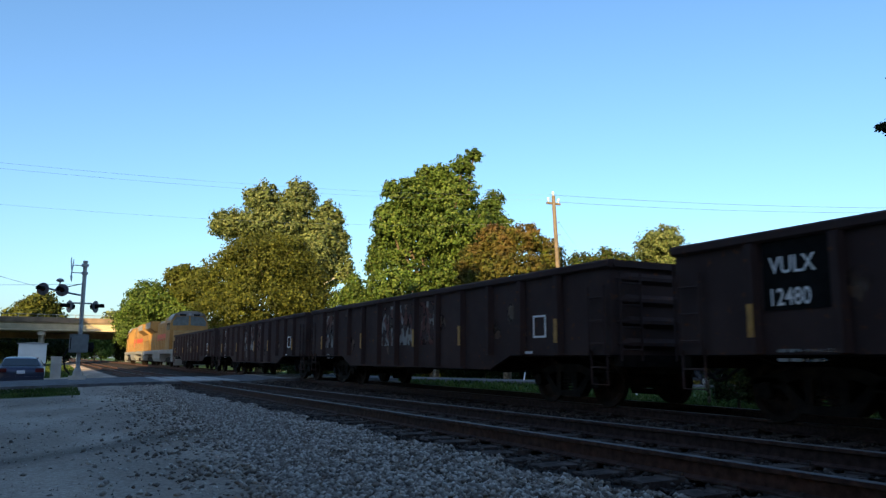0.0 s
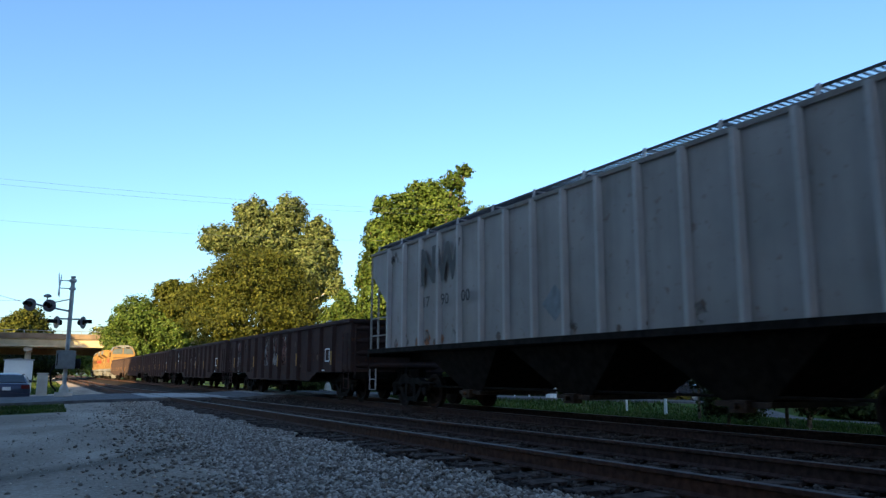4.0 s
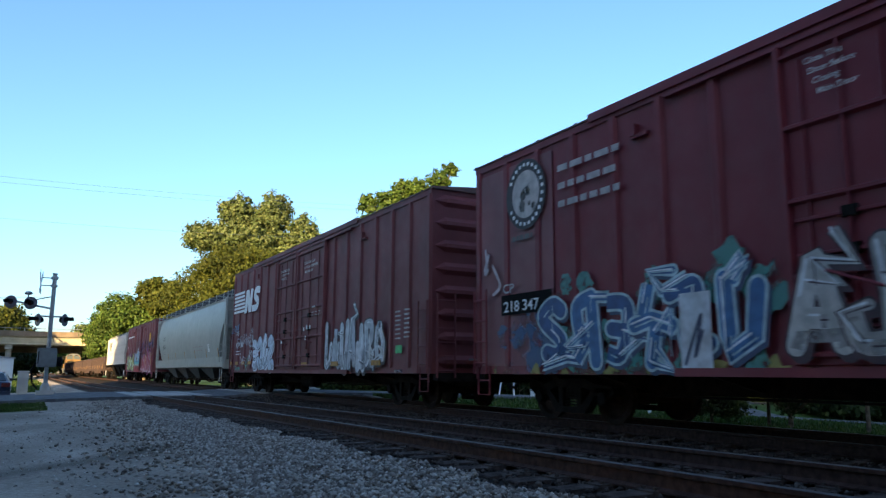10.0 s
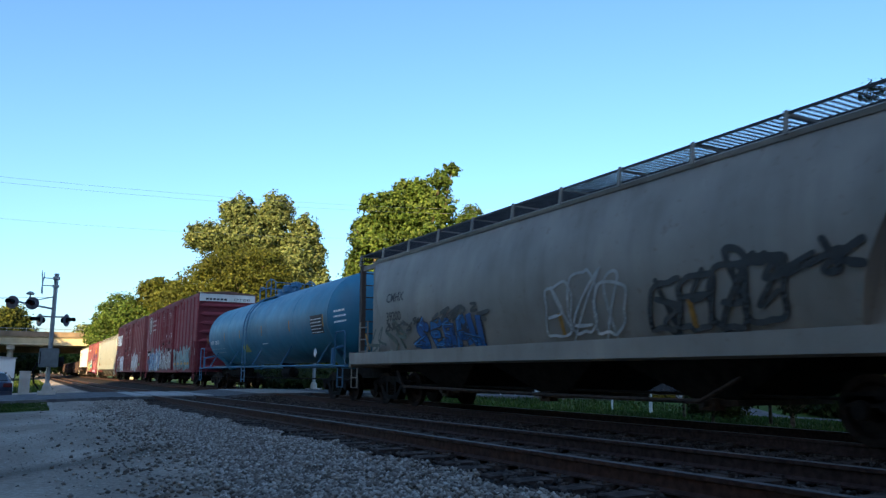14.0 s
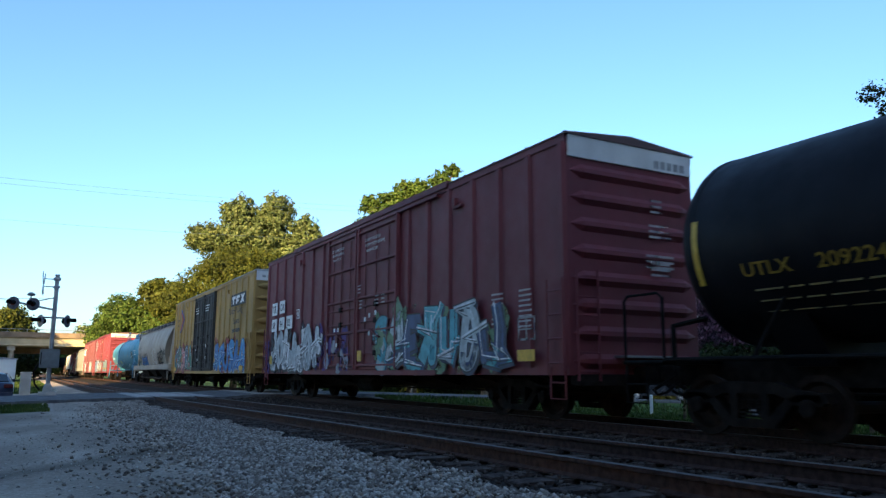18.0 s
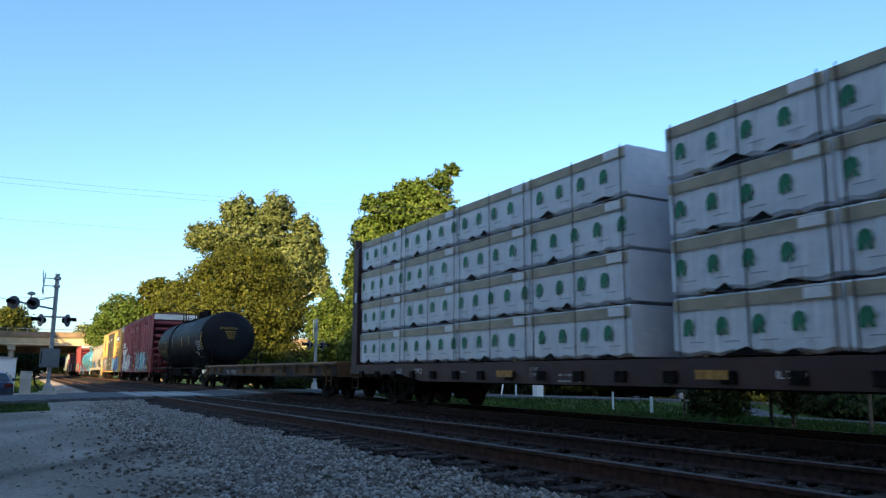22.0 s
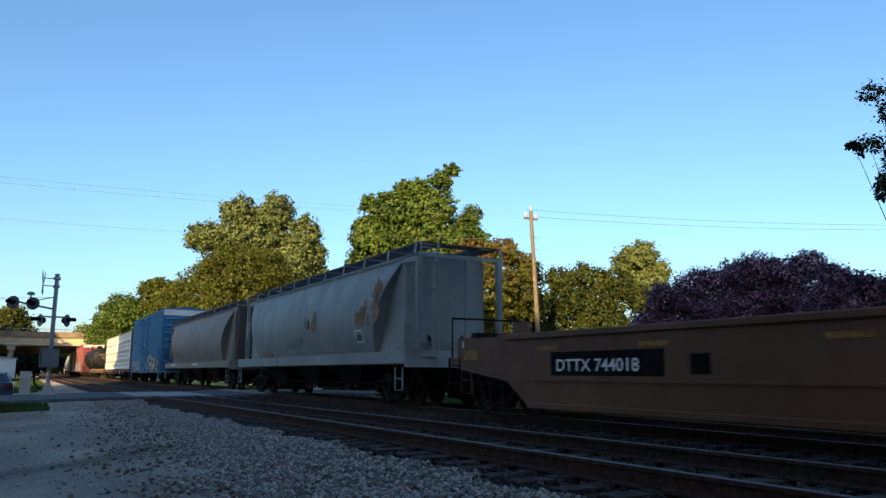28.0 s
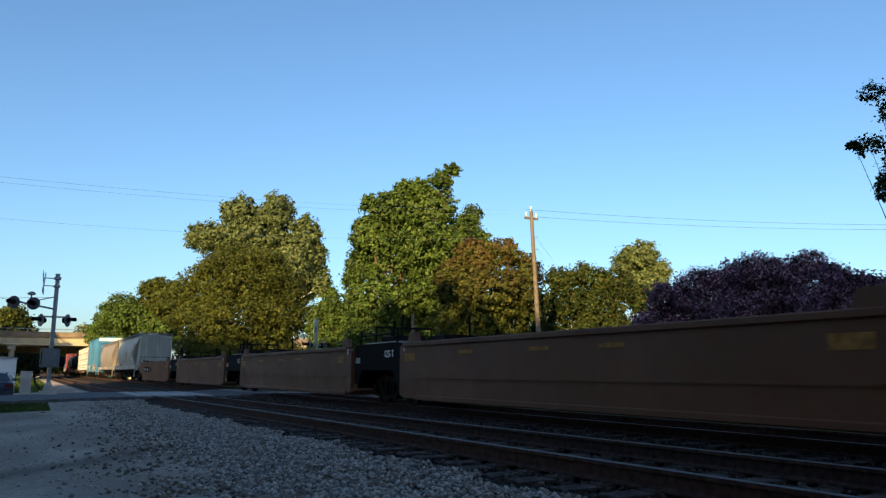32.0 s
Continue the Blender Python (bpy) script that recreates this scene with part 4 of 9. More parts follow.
tree(45.1, 48.1, 4.7, [(-0.7, 1.0, 2.9, 2.7, 1.8), (0.8, -1.6, 2.3, 2.4, 1.3), (0, 0.4, 0.9, 3.0, 1.1)], L_DARK,
     "dark shrubby hedge at the far edge of the lawn", 45, 7000, 0.2, 0.6, 0.12, fork=.12)
tree(45.4, 42.2, 4.6, [(-0.6, 1.0, 2.9, 2.5, 1.6), (0.7, 0.1, 2.4, 2.2, 1.3), (0, 0.4, 0.9, 3.0, 1.1)], L_DARK,
     "dark shrubby hedge at the far edge of the lawn", 46, 7000, 0.2, 0.6, 0.12, fork=.12)
tree(43.2, 35.6, 4.3, [(-0.5, 0.6, 2.8, 2.3, 1.5), (0.5, -0.2, 2.3, 2.0, 1.1), (0, 0.4, 0.9, 3.0, 1.1)], L_DARK,
     "dark shrubby hedge at the far edge of the lawn", 47, 7000, 0.2, 0.6, 0.12, fork=.12)
tree(41.9, 30.7, 4.1, [(-0.4, 0.9, 2.7, 2.1, 1.4), (0.4, -1.4, 2.3, 1.9, 1.1), (0, 0.4, 0.9, 3.0, 1.1)], L_DARK,
     "dark shrubby hedge at the far edge of the lawn", 48, 7000, 0.2, 0.6, 0.12, fork=.12)
tree(40.0, 26.5, 3.9, [(-0.3, 1.0, 2.7, 1.9, 1.3), (0.4, -0.4, 2.2, 1.7, 1.0), (0, 0.4, 0.9, 3.0, 1.1)], L_DARK,
     "dark shrubby hedge at the far edge of the lawn", 49, 7000, 0.2, 0.6, 0.12, fork=.12)
tree(39.5, 23.6, 3.8, [(-0.3, 0.1, 2.6, 1.9, 1.2), (0.3, -1.3, 2.2, 1.7, 0.9), (0, 0.4, 0.9, 3.0, 1.1)], L_DARK,
     "dark shrubby hedge at the far edge of the lawn", 50, 7000, 0.2, 0.6, 0.12, fork=.12)
tree(38.6, 21.1, 3.7, [(-0.2, 1.1, 2.6, 1.8, 1.2), (0.3, -0.5, 2.2, 1.6, 0.9), (0, 0.4, 0.9, 3.0, 1.1)], L_DARK,
     "dark shrubby hedge at the far edge of the lawn", 51, 7000, 0.2, 0.6, 0.12, fork=.12)

# dark leaves of these two stand in for the shade below the crape myrtles
tree(18.0, 15.9, 2.4, [(0, 0, .8, .9, .75), (.4, -.5, .6, .6, .55), (0, .3, 1.7, 1.2, .8), (-.5, 1.3, 1.9, 1.0, .6), (.3, -1.2, 2.0, 1.0, .5)], L_DARK,
     "dark shrub at the edge of the lawn, its top standing in for shade", 80, 9000, 0.07, 0.25, 0.06, "bush", fork=.2, group="dark shrubs")
tree(19.3, 14.2, 2.6, [(-.4, .6, 1.4, .9, .6), (.4, -.6, 1.45, 1.0, .6), (0, 0, 2.0, 1.5, .7), (.1, .1, .75, .4, .5), (.5, -2.2, 2.0, 1.1, .6), (-.2, 2.0, 2.1, 1.1, .6)], L_DARK,
     "dark shrub with bare stems, its top standing in for shade", 81, 8000, 0.07, 0.25, 0.08, "bush", fork=.2, group="dark shrubs")
tree(-2.6, 166.5, 7.0, [(-5, 0, 3.6, 5.5, 3.2), (2, 1, 3.4, 5, 3.2), (-12, 1, 3.8, 6, 3.4)], L_DARK,
     "dark thicket seen below the overpass", 82, 9000, 0.4, 1.2, 0.3, fork=.1)

UNDER = [(15.6, 47.5, 1.9), (17.6, 50.5, 2.1), (19.9, 52.0, 2.2), (22.2, 51.0, 2.0), (16.2, 57.0, 2.4), (18.6, 61.0, 2.6), (21.5, 60.0, 2.7), (24.5, 57.0, 3.0), (26.5, 63.0, 4.2), (29.0, 58.0, 4.2), (31.5, 53.5, 4.4), (33.5, 48.0, 4.4), (24.0, 72.0, 4.4), (28.5, 70.0, 4.6)]
for i, (x, y, hgt) in enumerate(UNDER):
    tree(x, y, hgt, [(0, 0, hgt * .55, 1.5, hgt * .42), (1.1, -.5, hgt * .42, 1.3, hgt * .36), (-1.1, .4, hgt * .4, 1.3, hgt * .34)], L_DARK, "dark shrub in the undergrowth beyond the road", 200 + i, 3000, .13, .4, .05, "bush", fork=.2, group="dark shrubs")

# trees added out of view, to cast the shade on tracks, train and overpass
ROW = [(-40, y, 36.5 if y < -38 else 31.5 if y < 8 else 29.0) for y in range(-84, 30, 5)] + [(-47, y + 3, 39.0 if y < -45 else 33.8 if y < 0 else 31.5) for y in range(-92, 22, 6)]
ROW += [(-23, 122, 18), (-23, 127, 18), (-23, 132, 18), (-23, 137, 18), (-17.5, 130, 18), (-17.5, 136, 18), (-17.5, 142, 18)]
# also unseen: these hold skylight off the near end of the train
ROW += [(-17, y, 24.0) for y in range(-30, 12, 6)] + [(-10, -31, 22), (-3, -33, 22), (4, -33, 22), (11, -31, 21)]
ROW += [(27, -6, 15), (22, -14, 15), (29, -18, 17), (24, -24, 17)]
for i, (x, y, hgt) in enumerate(ROW):
    hgt += 1.0 * math.sin(y * 1.3)
    tree(x, y, hgt, [(0, 0, hgt * .7, 5.3, hgt * .3), (0, 1.5, hgt * .3, 5.2, hgt * .3), (.5, -1.0, hgt * .5, 5.0, hgt * .36)], L_DARK, "tall dense tree added out of view to cast shade", 100 + i, 4000, .95, 2.0, .4, fork=.2, group="tree row")

# ---------------------------------------------------------------- overpass, signals, poles, parked vehicles


def overpass():
    b = thing("overpass", "concrete road overpass spanning the tracks", "bridge", kind="structure", at=pose(0, 150, 0))
    part("deck", Shape().box(-120, 90, 0, 11, 6.75, 7.05), M_BRIDGE, b)
    for y in (.1, 2.8, 5.4, 8.0, 10.5):
        part("girder", Shape().prism([(y - .25, 5.4), (y + .25, 5.4), (y + .25, 5.55), (y + .17, 5.65), (y + .17, 6.6), (y + .3, 6.75), (y - .3, 6.75), (y - .17, 6.6), (y - .17, 5.65), (y - .25, 5.55)], -120, 90, "x"), M_BRIDGE, b)
    for y in (-.35, 11.1):
        part("parapet", Shape().box(-120, 90, y, y + .25, 6.85, 7.75), M_PARAPET, b, "brown weathered parapet")
        r = part("guard_rail", Shape().tube((-120, y + .12, 8.25), (90, y + .12, 8.25), .05, 6), M_GALV, b)
        for i in range(70):
            x = -120 + 3 * i
            if -30 < x < 45:
                part("rail_post", Shape().box(x - .05, x + .05, y + .08, y + .16, 7.7, 8.25), M_GALV, r)
    for x in (-34, -2.2, 18.5, 40):
        p = part("pier_cap", Shape().slab(x - .6, x + .6, .2, 10.8, 4.6, 5.4, .08), M_CONC, b)
        for y in (1.4, 5.5, 9.6):
            part("column", Shape().tube((x, y, -1.5), (x, y, 4.65), .45, 14), M_CONC, p, smooth=True)
    part("cross_beam", Shape().slab(-34, 18.5, 9.2, 10.2, 4.2, 5.35, .05), M_PARAPET, b)
    for sx in (1, -1):
        part("embankment", Shape().prism([(40 * sx, -2), (52 * sx, 6.7), (120 * sx, 6.7), (130 * sx, -2)], -1.0, 12), M_GROUND, b)


def signal_lamp(parent, x, y, z, turn, name="flasher"):
    """A crossing flasher: round black background disc, hooded lens, housing behind."""
    s = Shape().turned([(.02, -.02), (.265, -.02), (.27, 0), (.265, .015), (.02, .02)], 24, "y")
    o = part(name, s, M_DISC, parent, "black disc with a hooded lamp")
    o.matrix_basis = pose(x, y, z, 0, 0, turn)
    part("lamp_housing", Shape().turned([(.14, .02), (.15, .08), (.10, .2), (.03, .22)], 16, "y"), M_BLACK, o)
    part("lens", Shape().turned([(.02, -.05), (.10, -.045), (.105, -.02)], 16, "y"), M_LENS, o)
    h = Shape()
    n = 14
    ring = [math.pi * (-.08 + 1.16 * i / n) for i in range(n + 1)]
    v = [(.12 * math.cos(a) * k, yy, .12 * math.sin(a) * k) for yy, k in ((-.02, 1), (-.34, 1.04)) for a in ring]
    m = n + 1
    h.add(v, [(i, i + 1, m + i + 1, m + i) for i in range(n)])
    v2 = [(.126 * math.cos(a), yy, .126 * math.sin(a)) for yy in (-.02, -.34) for a in ring]
    h.add(v2, [(i, m + i, m + i + 1, i + 1) for i in range(n)])
    part("hood", h, M_BLACK, o)
    return o


def crossbuck(parent, x, y, z, turn):
    o = part("crossbuck", Shape().prism([(-.11, -.60), (.11, -.60), (.11, .60), (-.11, .60)], -.012, .012, "y"), M_WHITE, parent, "white crossed boards, seen from the edge")
    o.matrix_basis = pose(x, y, z, 0, 0, turn) @ pose(0, 0, 0, 0, 45, 0)
    q = part("crossbuck_board", Shape().prism([(-.60, -.11), (.60, -.11), (.60, .11), (-.60, .11)], .014, .036, "y"), M_WHITE, o)


def crossing_signal(x, y, z, far=False):
    s = thing("crossing_signal", "steel mast with hooded black flashers and a control box" if not far else "crossing mast with black flashers on the far road side", "railway signal", "crossing signals", at=pose(x, y, z))
    h = 5.2 if not far else 3.9
    part("mast", Shape().turned([(.085, .4), (.085, h - .02), (.10, h), (.10, h + .06), (.02, h + .07)], 14, "z"), M_GALV, s, smooth=True)
    part("foundation", Shape().prism([(-.34, -.34), (.34, -.34), (.34, .34), (-.34, .34)], -.3, .28, "z").turned([(.2, .28), (.16, .5), (.1, .62)], 12, "z"), M_CONC, s)
    if far:
        signal_lamp(s, -.42, -.1, 2.55, -90)
        signal_lamp(s, .42, .1, 2.55, 90)
        part("cross_arm", Shape().tube((-.6, 0, 2.55), (.6, 0, 2.55), .03, 8), M_GALV, s)
        crossbuck(s, -.15, 0, 3.4, 70.6)
        return s
    # control box on the mast with conduit
    part("control_box", Shape().slab(-.40, .34, -.26, .30, 1.27, 2.05, .03), M_BOXGREY, s, "grey gate control box")
    part("box_door", Shape().slab(-.34, .28, -.285, -.26, 1.33, 1.99, .01), M_BOXGREY, s)
    part("box_hinge", Shape().tube((-.35, -.28, 1.4), (-.35, -.28, 1.92), .018, 6), M_BLACK, s)
    part("motor_housing", Shape().turned([(.02, -.3), (.2, -.28), (.22, .1), (.02, .14)], 14, "x", (.44, .05, 1.5)), M_BLACK, s)
    part("conduit", Shape().pipe([(-.42, -.1, 1.45), (-.58, -.1, 1.1), (-.5, -.1, .6), (-.3, -.1, .35)], .035, 8), M_BLACK, s)
    # lower flashers back to back on a cross arm
    part("cross_arm", Shape().tube((-.62, 0, 3.40), (.62, 0, 3.40), .035, 8), M_GALV, s)
    signal_lamp(s, -.50, -.05, 3.24, -68)
    signal_lamp(s, .52, -.05, 3.26, 62)
    # upper arm with two more, turned towards the side road
    part("upper_arm", Shape().pipe([(.05, 0, 3.72), (-.75, 0, 3.86), (-1.75, 0, 4.06)], .04, 8).tube((.05, 0, 4.28), (-.9, 0, 4.02), .022, 6), M_GALV, s)
    signal_lamp(s, -.83, -.1, 3.93, -18)
    signal_lamp(s, -1.56, -.1, 3.95, -30)
    part("bell", Shape().turned([(.02, .0), (.14, .02), (.16, .08), (.1, .14), (.04, .16)], 14, "z", (-.93, 0, 4.28)).tube((-.93, 0, 4.0), (-.93, 0, 4.3), .03, 6), M_GALV, s)
    crossbuck(s, -.5, 0, 4.85, 84)
    part("sign_bracket", Shape().pipe([(-.5, 0, 4.72), (0, 0, 4.72)], .02, 6), M_GALV, s)
    part("sign_bracket", Shape().pipe([(-.5, 0, 5.05), (0, 0, 5.05)], .02, 6), M_GALV, s)
    part("cap_clamp", Shape().slab(-.14, .14, -.13, .13, 5.0, 5.12), M_GALV, s)
    part("cap_clamp", Shape().slab(-.13, .13, -.12, .12, 4.66, 4.76), M_GALV, s)
    return s


def car_body(wid, prof, paint_mat, parent):
    """Body drawn from a side outline, narrowed towards the roof, with rounded corners in plan and section."""
    line = curve(prof, 3)
    zb, zt, n = .75, max(p[1] for p in prof), len(line)
    across = (-1, -.97, -.88, -.7, -.4, 0, .4, .7, .88, .97, 1)
    v = []
    for s in across:
        for y, z in line:
            k = max(0, (z - zb) / (zt - zb))
            v.append((s * (wid / 2 - .26 * k ** 1.5), y * (1 - .09 * abs(s) ** 5), z - .08 * k * abs(s) ** 6))
    f = [(j * n + i, j * n + (i + 1) % n, (j + 1) * n + (i + 1) % n, (j + 1) * n + i) for j in range(len(across) - 1) for i in range(n)]
    m = len(across) - 1
    return part("body", Shape().add(v, f + [tuple(range(n))[::-1], tuple(m * n + i for i in range(n))]), paint_mat, parent, smooth=True)


def parked_car(name, x, y, turn, paint_mat, label, suv=False):
    z0 = ground_z(x, y)
    c = thing(name, label, "car", at=pose(x, y, z0, 0, 0, turn))
    if suv:
        prof = [(-2.35, .35), (-2.37, .75), (-2.3, 1.0), (-2.12, 1.62), (-1.6, 1.71), (.1, 1.72), (.55, 1.62), (1.15, 1.12), (2.1, .98), (2.35, .8), (2.38, .38)]
    else:
        prof = [(-2.33, .36), (-2.36, .72), (-2.25, 1.0), (-1.75, 1.04), (-1.1, 1.38), (-.5, 1.44), (.25, 1.42), (1.1, .98), (2.05, .84), (2.33, .66), (2.36, .36)]
    car_body(1.84, prof, paint_mat, c)
    w = .93

    def belt(pts, x0, off):
        return Shape().prism(pts, x0, x0 + off, "x")
    sg = [(-1.95, 1.05), (-1.6, 1.6), (.1, 1.62), (.85, 1.08)] if suv else [(-1.55, 1.04), (-1.05, 1.32), (.2, 1.36), (.85, 1.0)]
    for sx in (-1, 1):
        s = Shape()
        s.add([(sx * (w - .02), a, b) if b < 1.2 else (sx * (w - .165), a, b) for a, b in sg], [(0, 1, 2, 3)])
        s.add([(sx * (w + .004), a, b) if b < 1.2 else (sx * (w - .142), a, b) for a, b in sg], [(3, 2, 1, 0)])
        part("side_window", s, M_GLASS, c)
        part("mirror", Shape().slab(sx * 1.0 - .09, sx * 1.0 + .09, .72, .86, 1.0, 1.14), paint_mat, c)
    if suv:
        rw, fw = [(-2.30, 1.06), (-2.14, 1.58)], [(.60, 1.6), (1.12, 1.14)]
    else:
        rw, fw = [(-1.76, 1.05), (-1.12, 1.36)], [(.28, 1.40), (1.06, 1.0)]
    for nm, ((y0, z0_), (y1, z1_)) in (("rear_window", rw), ("windscreen", fw)):
        sgn = -1 if nm == "rear_window" else 1
        o = .012
        part(nm, Shape().add([(-.74, y0 + sgn * o, z0_ + o), (.74, y0 + sgn * o, z0_ + o), (.64, y1 + sgn * o, z1_ + o), (-.64, y1 + sgn * o, z1_ + o),
                              (-.74, y0, z0_ - .02), (.74, y0, z0_ - .02), (.64, y1, z1_ - .02), (-.64, y1, z1_ - .02)], [(0, 1, 2, 3), (4, 7, 6, 5), (0, 4, 5, 1), (2, 6, 7, 3), (1, 5, 6, 2), (3, 7, 4, 0)]), M_GLASS, c)
    for sx in (-1, 1):
        part("tail_light", Shape().slab(sx * .72 - .17, sx * .72 + .17, -2.37, -2.22, .78, .95, .02), M_TAIL, c, "red tail light")
        part("headlight", Shape().slab(sx * .68 - .2, sx * .68 + .2, 2.2, 2.36, .62, .76, .02), M_WHITE, c, "clear headlight")
        for yy in (-1.38, 1.42):
            t = part("wheel", Shape().turned([(.1, -.1), (.30, -.11), (.33, -.08), (.33, .08), (.30, .11), (.1, .1)], 20, "x", (sx * .82, yy, .33)), M_TYRE, c, smooth=True)
            part("rim", Shape().turned([(.03, .0), (.08, .03), (.19, .0), (.21, .035), (.2, -.02)], 14, "x", (sx * (.82 + .10) if sx > 0 else -.955, yy, .33)), M_GALV, t)
    part("bumper", Shape().slab(-.88, .88, -2.42, -2.28, .36, .6, .04), paint_mat, c)
    part("bumper", Shape().slab(-.88, .88, 2.26, 2.42, .34, .56, .04), paint_mat, c)
    part("number_plate", Shape().box(-.16, .16, -2.395, -2.368, .72, .86), M_WHITE, c, "pale number plate")
    return c


M_TAIL = plain("tail_lens", (0.09, 0.008, 0.01), 0.25)
M_TYRE = plain("tyre_rubber", (0.015, 0.015, 0.016), 0.9)
M_CARBLUE = plain("dark_blue_car_paint", (0.032, 0.042, 0.08), 0.28, 0.3, .05)
M_CARDARK = plain("black_car_paint", (0.012, 0.014, 0.02), 0.2, 0.2, .05)
M_CABINET = plain("white_enamel", (0.62, 0.64, 0.64), 0.5, 0, .06, 2)

overpass()
crossing_signal(.95, 36.1, -.24)
crossing_signal(13.6, 38.6, -.25, far=True)
parked_car("parked_car", -1.35, 40.1, 3, M_CARBLUE, "dark blue sedan standing with its tail towards the lot")
parked_car("parked_suv", 35.4, 35.2, 208, M_CARDARK, "black sport utility car parked on the lawn", suv=True)

box = thing("equipment_cabinet", "white metal equipment cabinet beside the road", "cabinet", at=pose(-1.2, 56, ground_z(-1.2, 56)))
part("body", Shape().slab(-.85, .75, -.5, .6, .25, 2.35, .03), M_CABINET, box)
part("roof", Shape().prism([(-.93, 2.35), (.83, 2.35), (.83, 2.41), (-.05, 2.48), (-.93, 2.41)], -.58, .68), M_GALV, box)
part("door", Shape().slab(-.7, .6, -.53, -.5, .4, 2.2, .01), M_CABINET, box)
part("handle", Shape().tube((.45, -.56, 1.0), (.45, -.56, 1.25), .02, 6), M_GALV, box)
part("plinth", Shape().box(-.8, .7, -.45, .55, -.1, .25), M_CONC, box)
ped = thing("relay_pedestal", "pale concrete relay pedestal", "cabinet", at=pose(.14, 46, ground_z(.14, 46)))
part("body", Shape().slab(-.26, .26, -.24, .24, -.1, 1.38, .04), M_CONC, ped)
part("cap", Shape().slab(-.29, .29, -.27, .27, 1.38, 1.46, .03), M_CONC, ped)


def utility_pole(x, y, z1, lean_x, lean_y, label):
    z0 = ground_z(x, y)
    p = thing("utility_pole", label, "utility pole", at=pose(x, y, z0))
    h = z1 - z0
    top = (-lean_x, lean_y, h)
    part("pole", Shape().tube((0, 0, -.3), top, .16, 12, .11), M_POLE, p, smooth=True)
    k = (h - .45) / h
    part("cross_arm", Shape().slab(top[0] - .5, top[0] + .5, top[1] - .06, top[1] + .06, h - .55, h - .42), M_POLE, p)
    for dx in (-.38, -.02, .38):
        part("insulator", Shape().turned([(.03, 0), (.03, .08), (.075, .1), (.06, .17), (.075, .19), (.05, .28), (.02, .3)], 10, "z", (top[0] + dx, top[1], h - .42 + (.42 if dx == -.02 else 0))), M_CABINET, p)
    part("bracket", Shape().tube((top[0] * .85, top[1] * .85, h * .84), (top[0] * .85 + .35, top[1] * .85, h * .86), .02, 6), M_GALV, p)
    part("bracket", Shape().tube((top[0] * .78, top[1] * .78, h * .78), (top[0] * .78 + .35, top[1] * .78, h * .79), .02, 6), M_GALV, p)
    return p


POLE = (27.35, 37.0)
utility_pole(POLE[0], POLE[1], 10.9, .42, .28, "leaning wooden utility pole with pale insulators")


def wire(name, a, b, sag, r=.008, material=None, label="thin overhead power line"):
    pts = []
    n = 24
    for i in range(n + 1):
        k = i / n
        p = Vector(a).lerp(Vector(b), k)
        p.z -= sag * 4 * k * (1 - k)
        pts.append(p)
    return solid(name, Shape().pipe(pts, r, 5), material or M_WIRE, label, "power line", "power lines")


wire("power_line", (26.6, 37.3, 10.95), (-14, 24.0, 6.4), .7, .0035)
wire("power_line", (27.3, 37.3, 10.72), (-14, 24.6, 6.36), .7, .0035)
wire("power_line", (26.9, 37.3, 9.3), (-14, 25.4, 5.6), .9, .003)
wire("power_line", (26.6, 37.3, 10.95), (58, 20.5, 10.4), .5, .009, M_DARKWIRE)
wire("power_line", (27.3, 37.3, 10.55), (58, 20.8, 10.25), .5, .009, M_DARKWIRE)
wire("power_line", (27.2, 37.2, 9.3), (70, 82, 11.0), .8, .006)
wire("power_line", (27.2, 37.2, 8.6), (70, 82, 10.2), .8, .006)
wire("power_line", (-.6, 36.1, 3.75), (-9, 33, 6.5), .25, .008)
wire("power_line", (1.0, 36.1, 4.0), (-60, 140, 13), 1.0, .008)


def marker_post(x, y, h, lean=0.0, wide=.05, label="white marker post in the grass", mat=None):
    z0 = ground_z(x, y)
    s = Shape().tube((0, 0, -.2), (lean * h, lean * h * .5, h), wide, 8).turned([(wide * 1.1, 0), (wide * 1.1, .02), (.01, .05)], 8, "z", (lean * h, lean * h * .5, h))
    return solid("marker_post", s, mat or M_CABINET, label, "post", "marker posts", at=pose(x, y, z0))


marker_post(23.8, 34.6, 1.75)
marker_post(23.1, 35.1, 1.65, .35, .04, "leaning white marker post in the grass")
marker_post(23.9, 26.9, .75)
marker_post(23.75, 24.3, .85, 0, .07)
marker_post(20.2, 40.2, 4.85, 0, .09, "short bare wooden post", M_POLE)
pb = thing("utility_pedestal", "pale grey utility pedestal in the grass", "cabinet", at=pose(23.6, 32.3, ground_z(23.6, 32.3)))
part("body", Shape().slab(-.2, .2, -.2, .2, -.1, 1.15, .03), M_CABINET, pb)
part("lid", Shape().slab(-.23, .23, -.23, .23, 1.15, 1.3, .05), M_CABINET, pb)
part("post", Shape().tube((.1, 0, 1.2), (.1, 0, 1.8), .04, 8), M_CABINET, pb)

ds = Shape()
for i in range(40):
    y0, y1 = -20 + 2.2 * i, -20 + 2.2 * (i + 1)
    xa, xb = 31.5 + .012 * (y0 - 20) ** 2 * .2, 31.5 + .012 * (y1 - 20) ** 2 * .2
    ds.add([(xa, y0, ground_z(xa, y0) + .03), (xa + 3.4, y0, ground_z(xa + 3.4, y0) + .03), (xb + 3.4, y1, ground_z(xb + 3.4, y1) + .03), (xb, y1, ground_z(xb, y1) + .03)], [(0, 1, 2, 3)])
solid("driveway", ds, M_ASPHALT, "grey asphalt driveway across the lawn", "road", kind="structure")


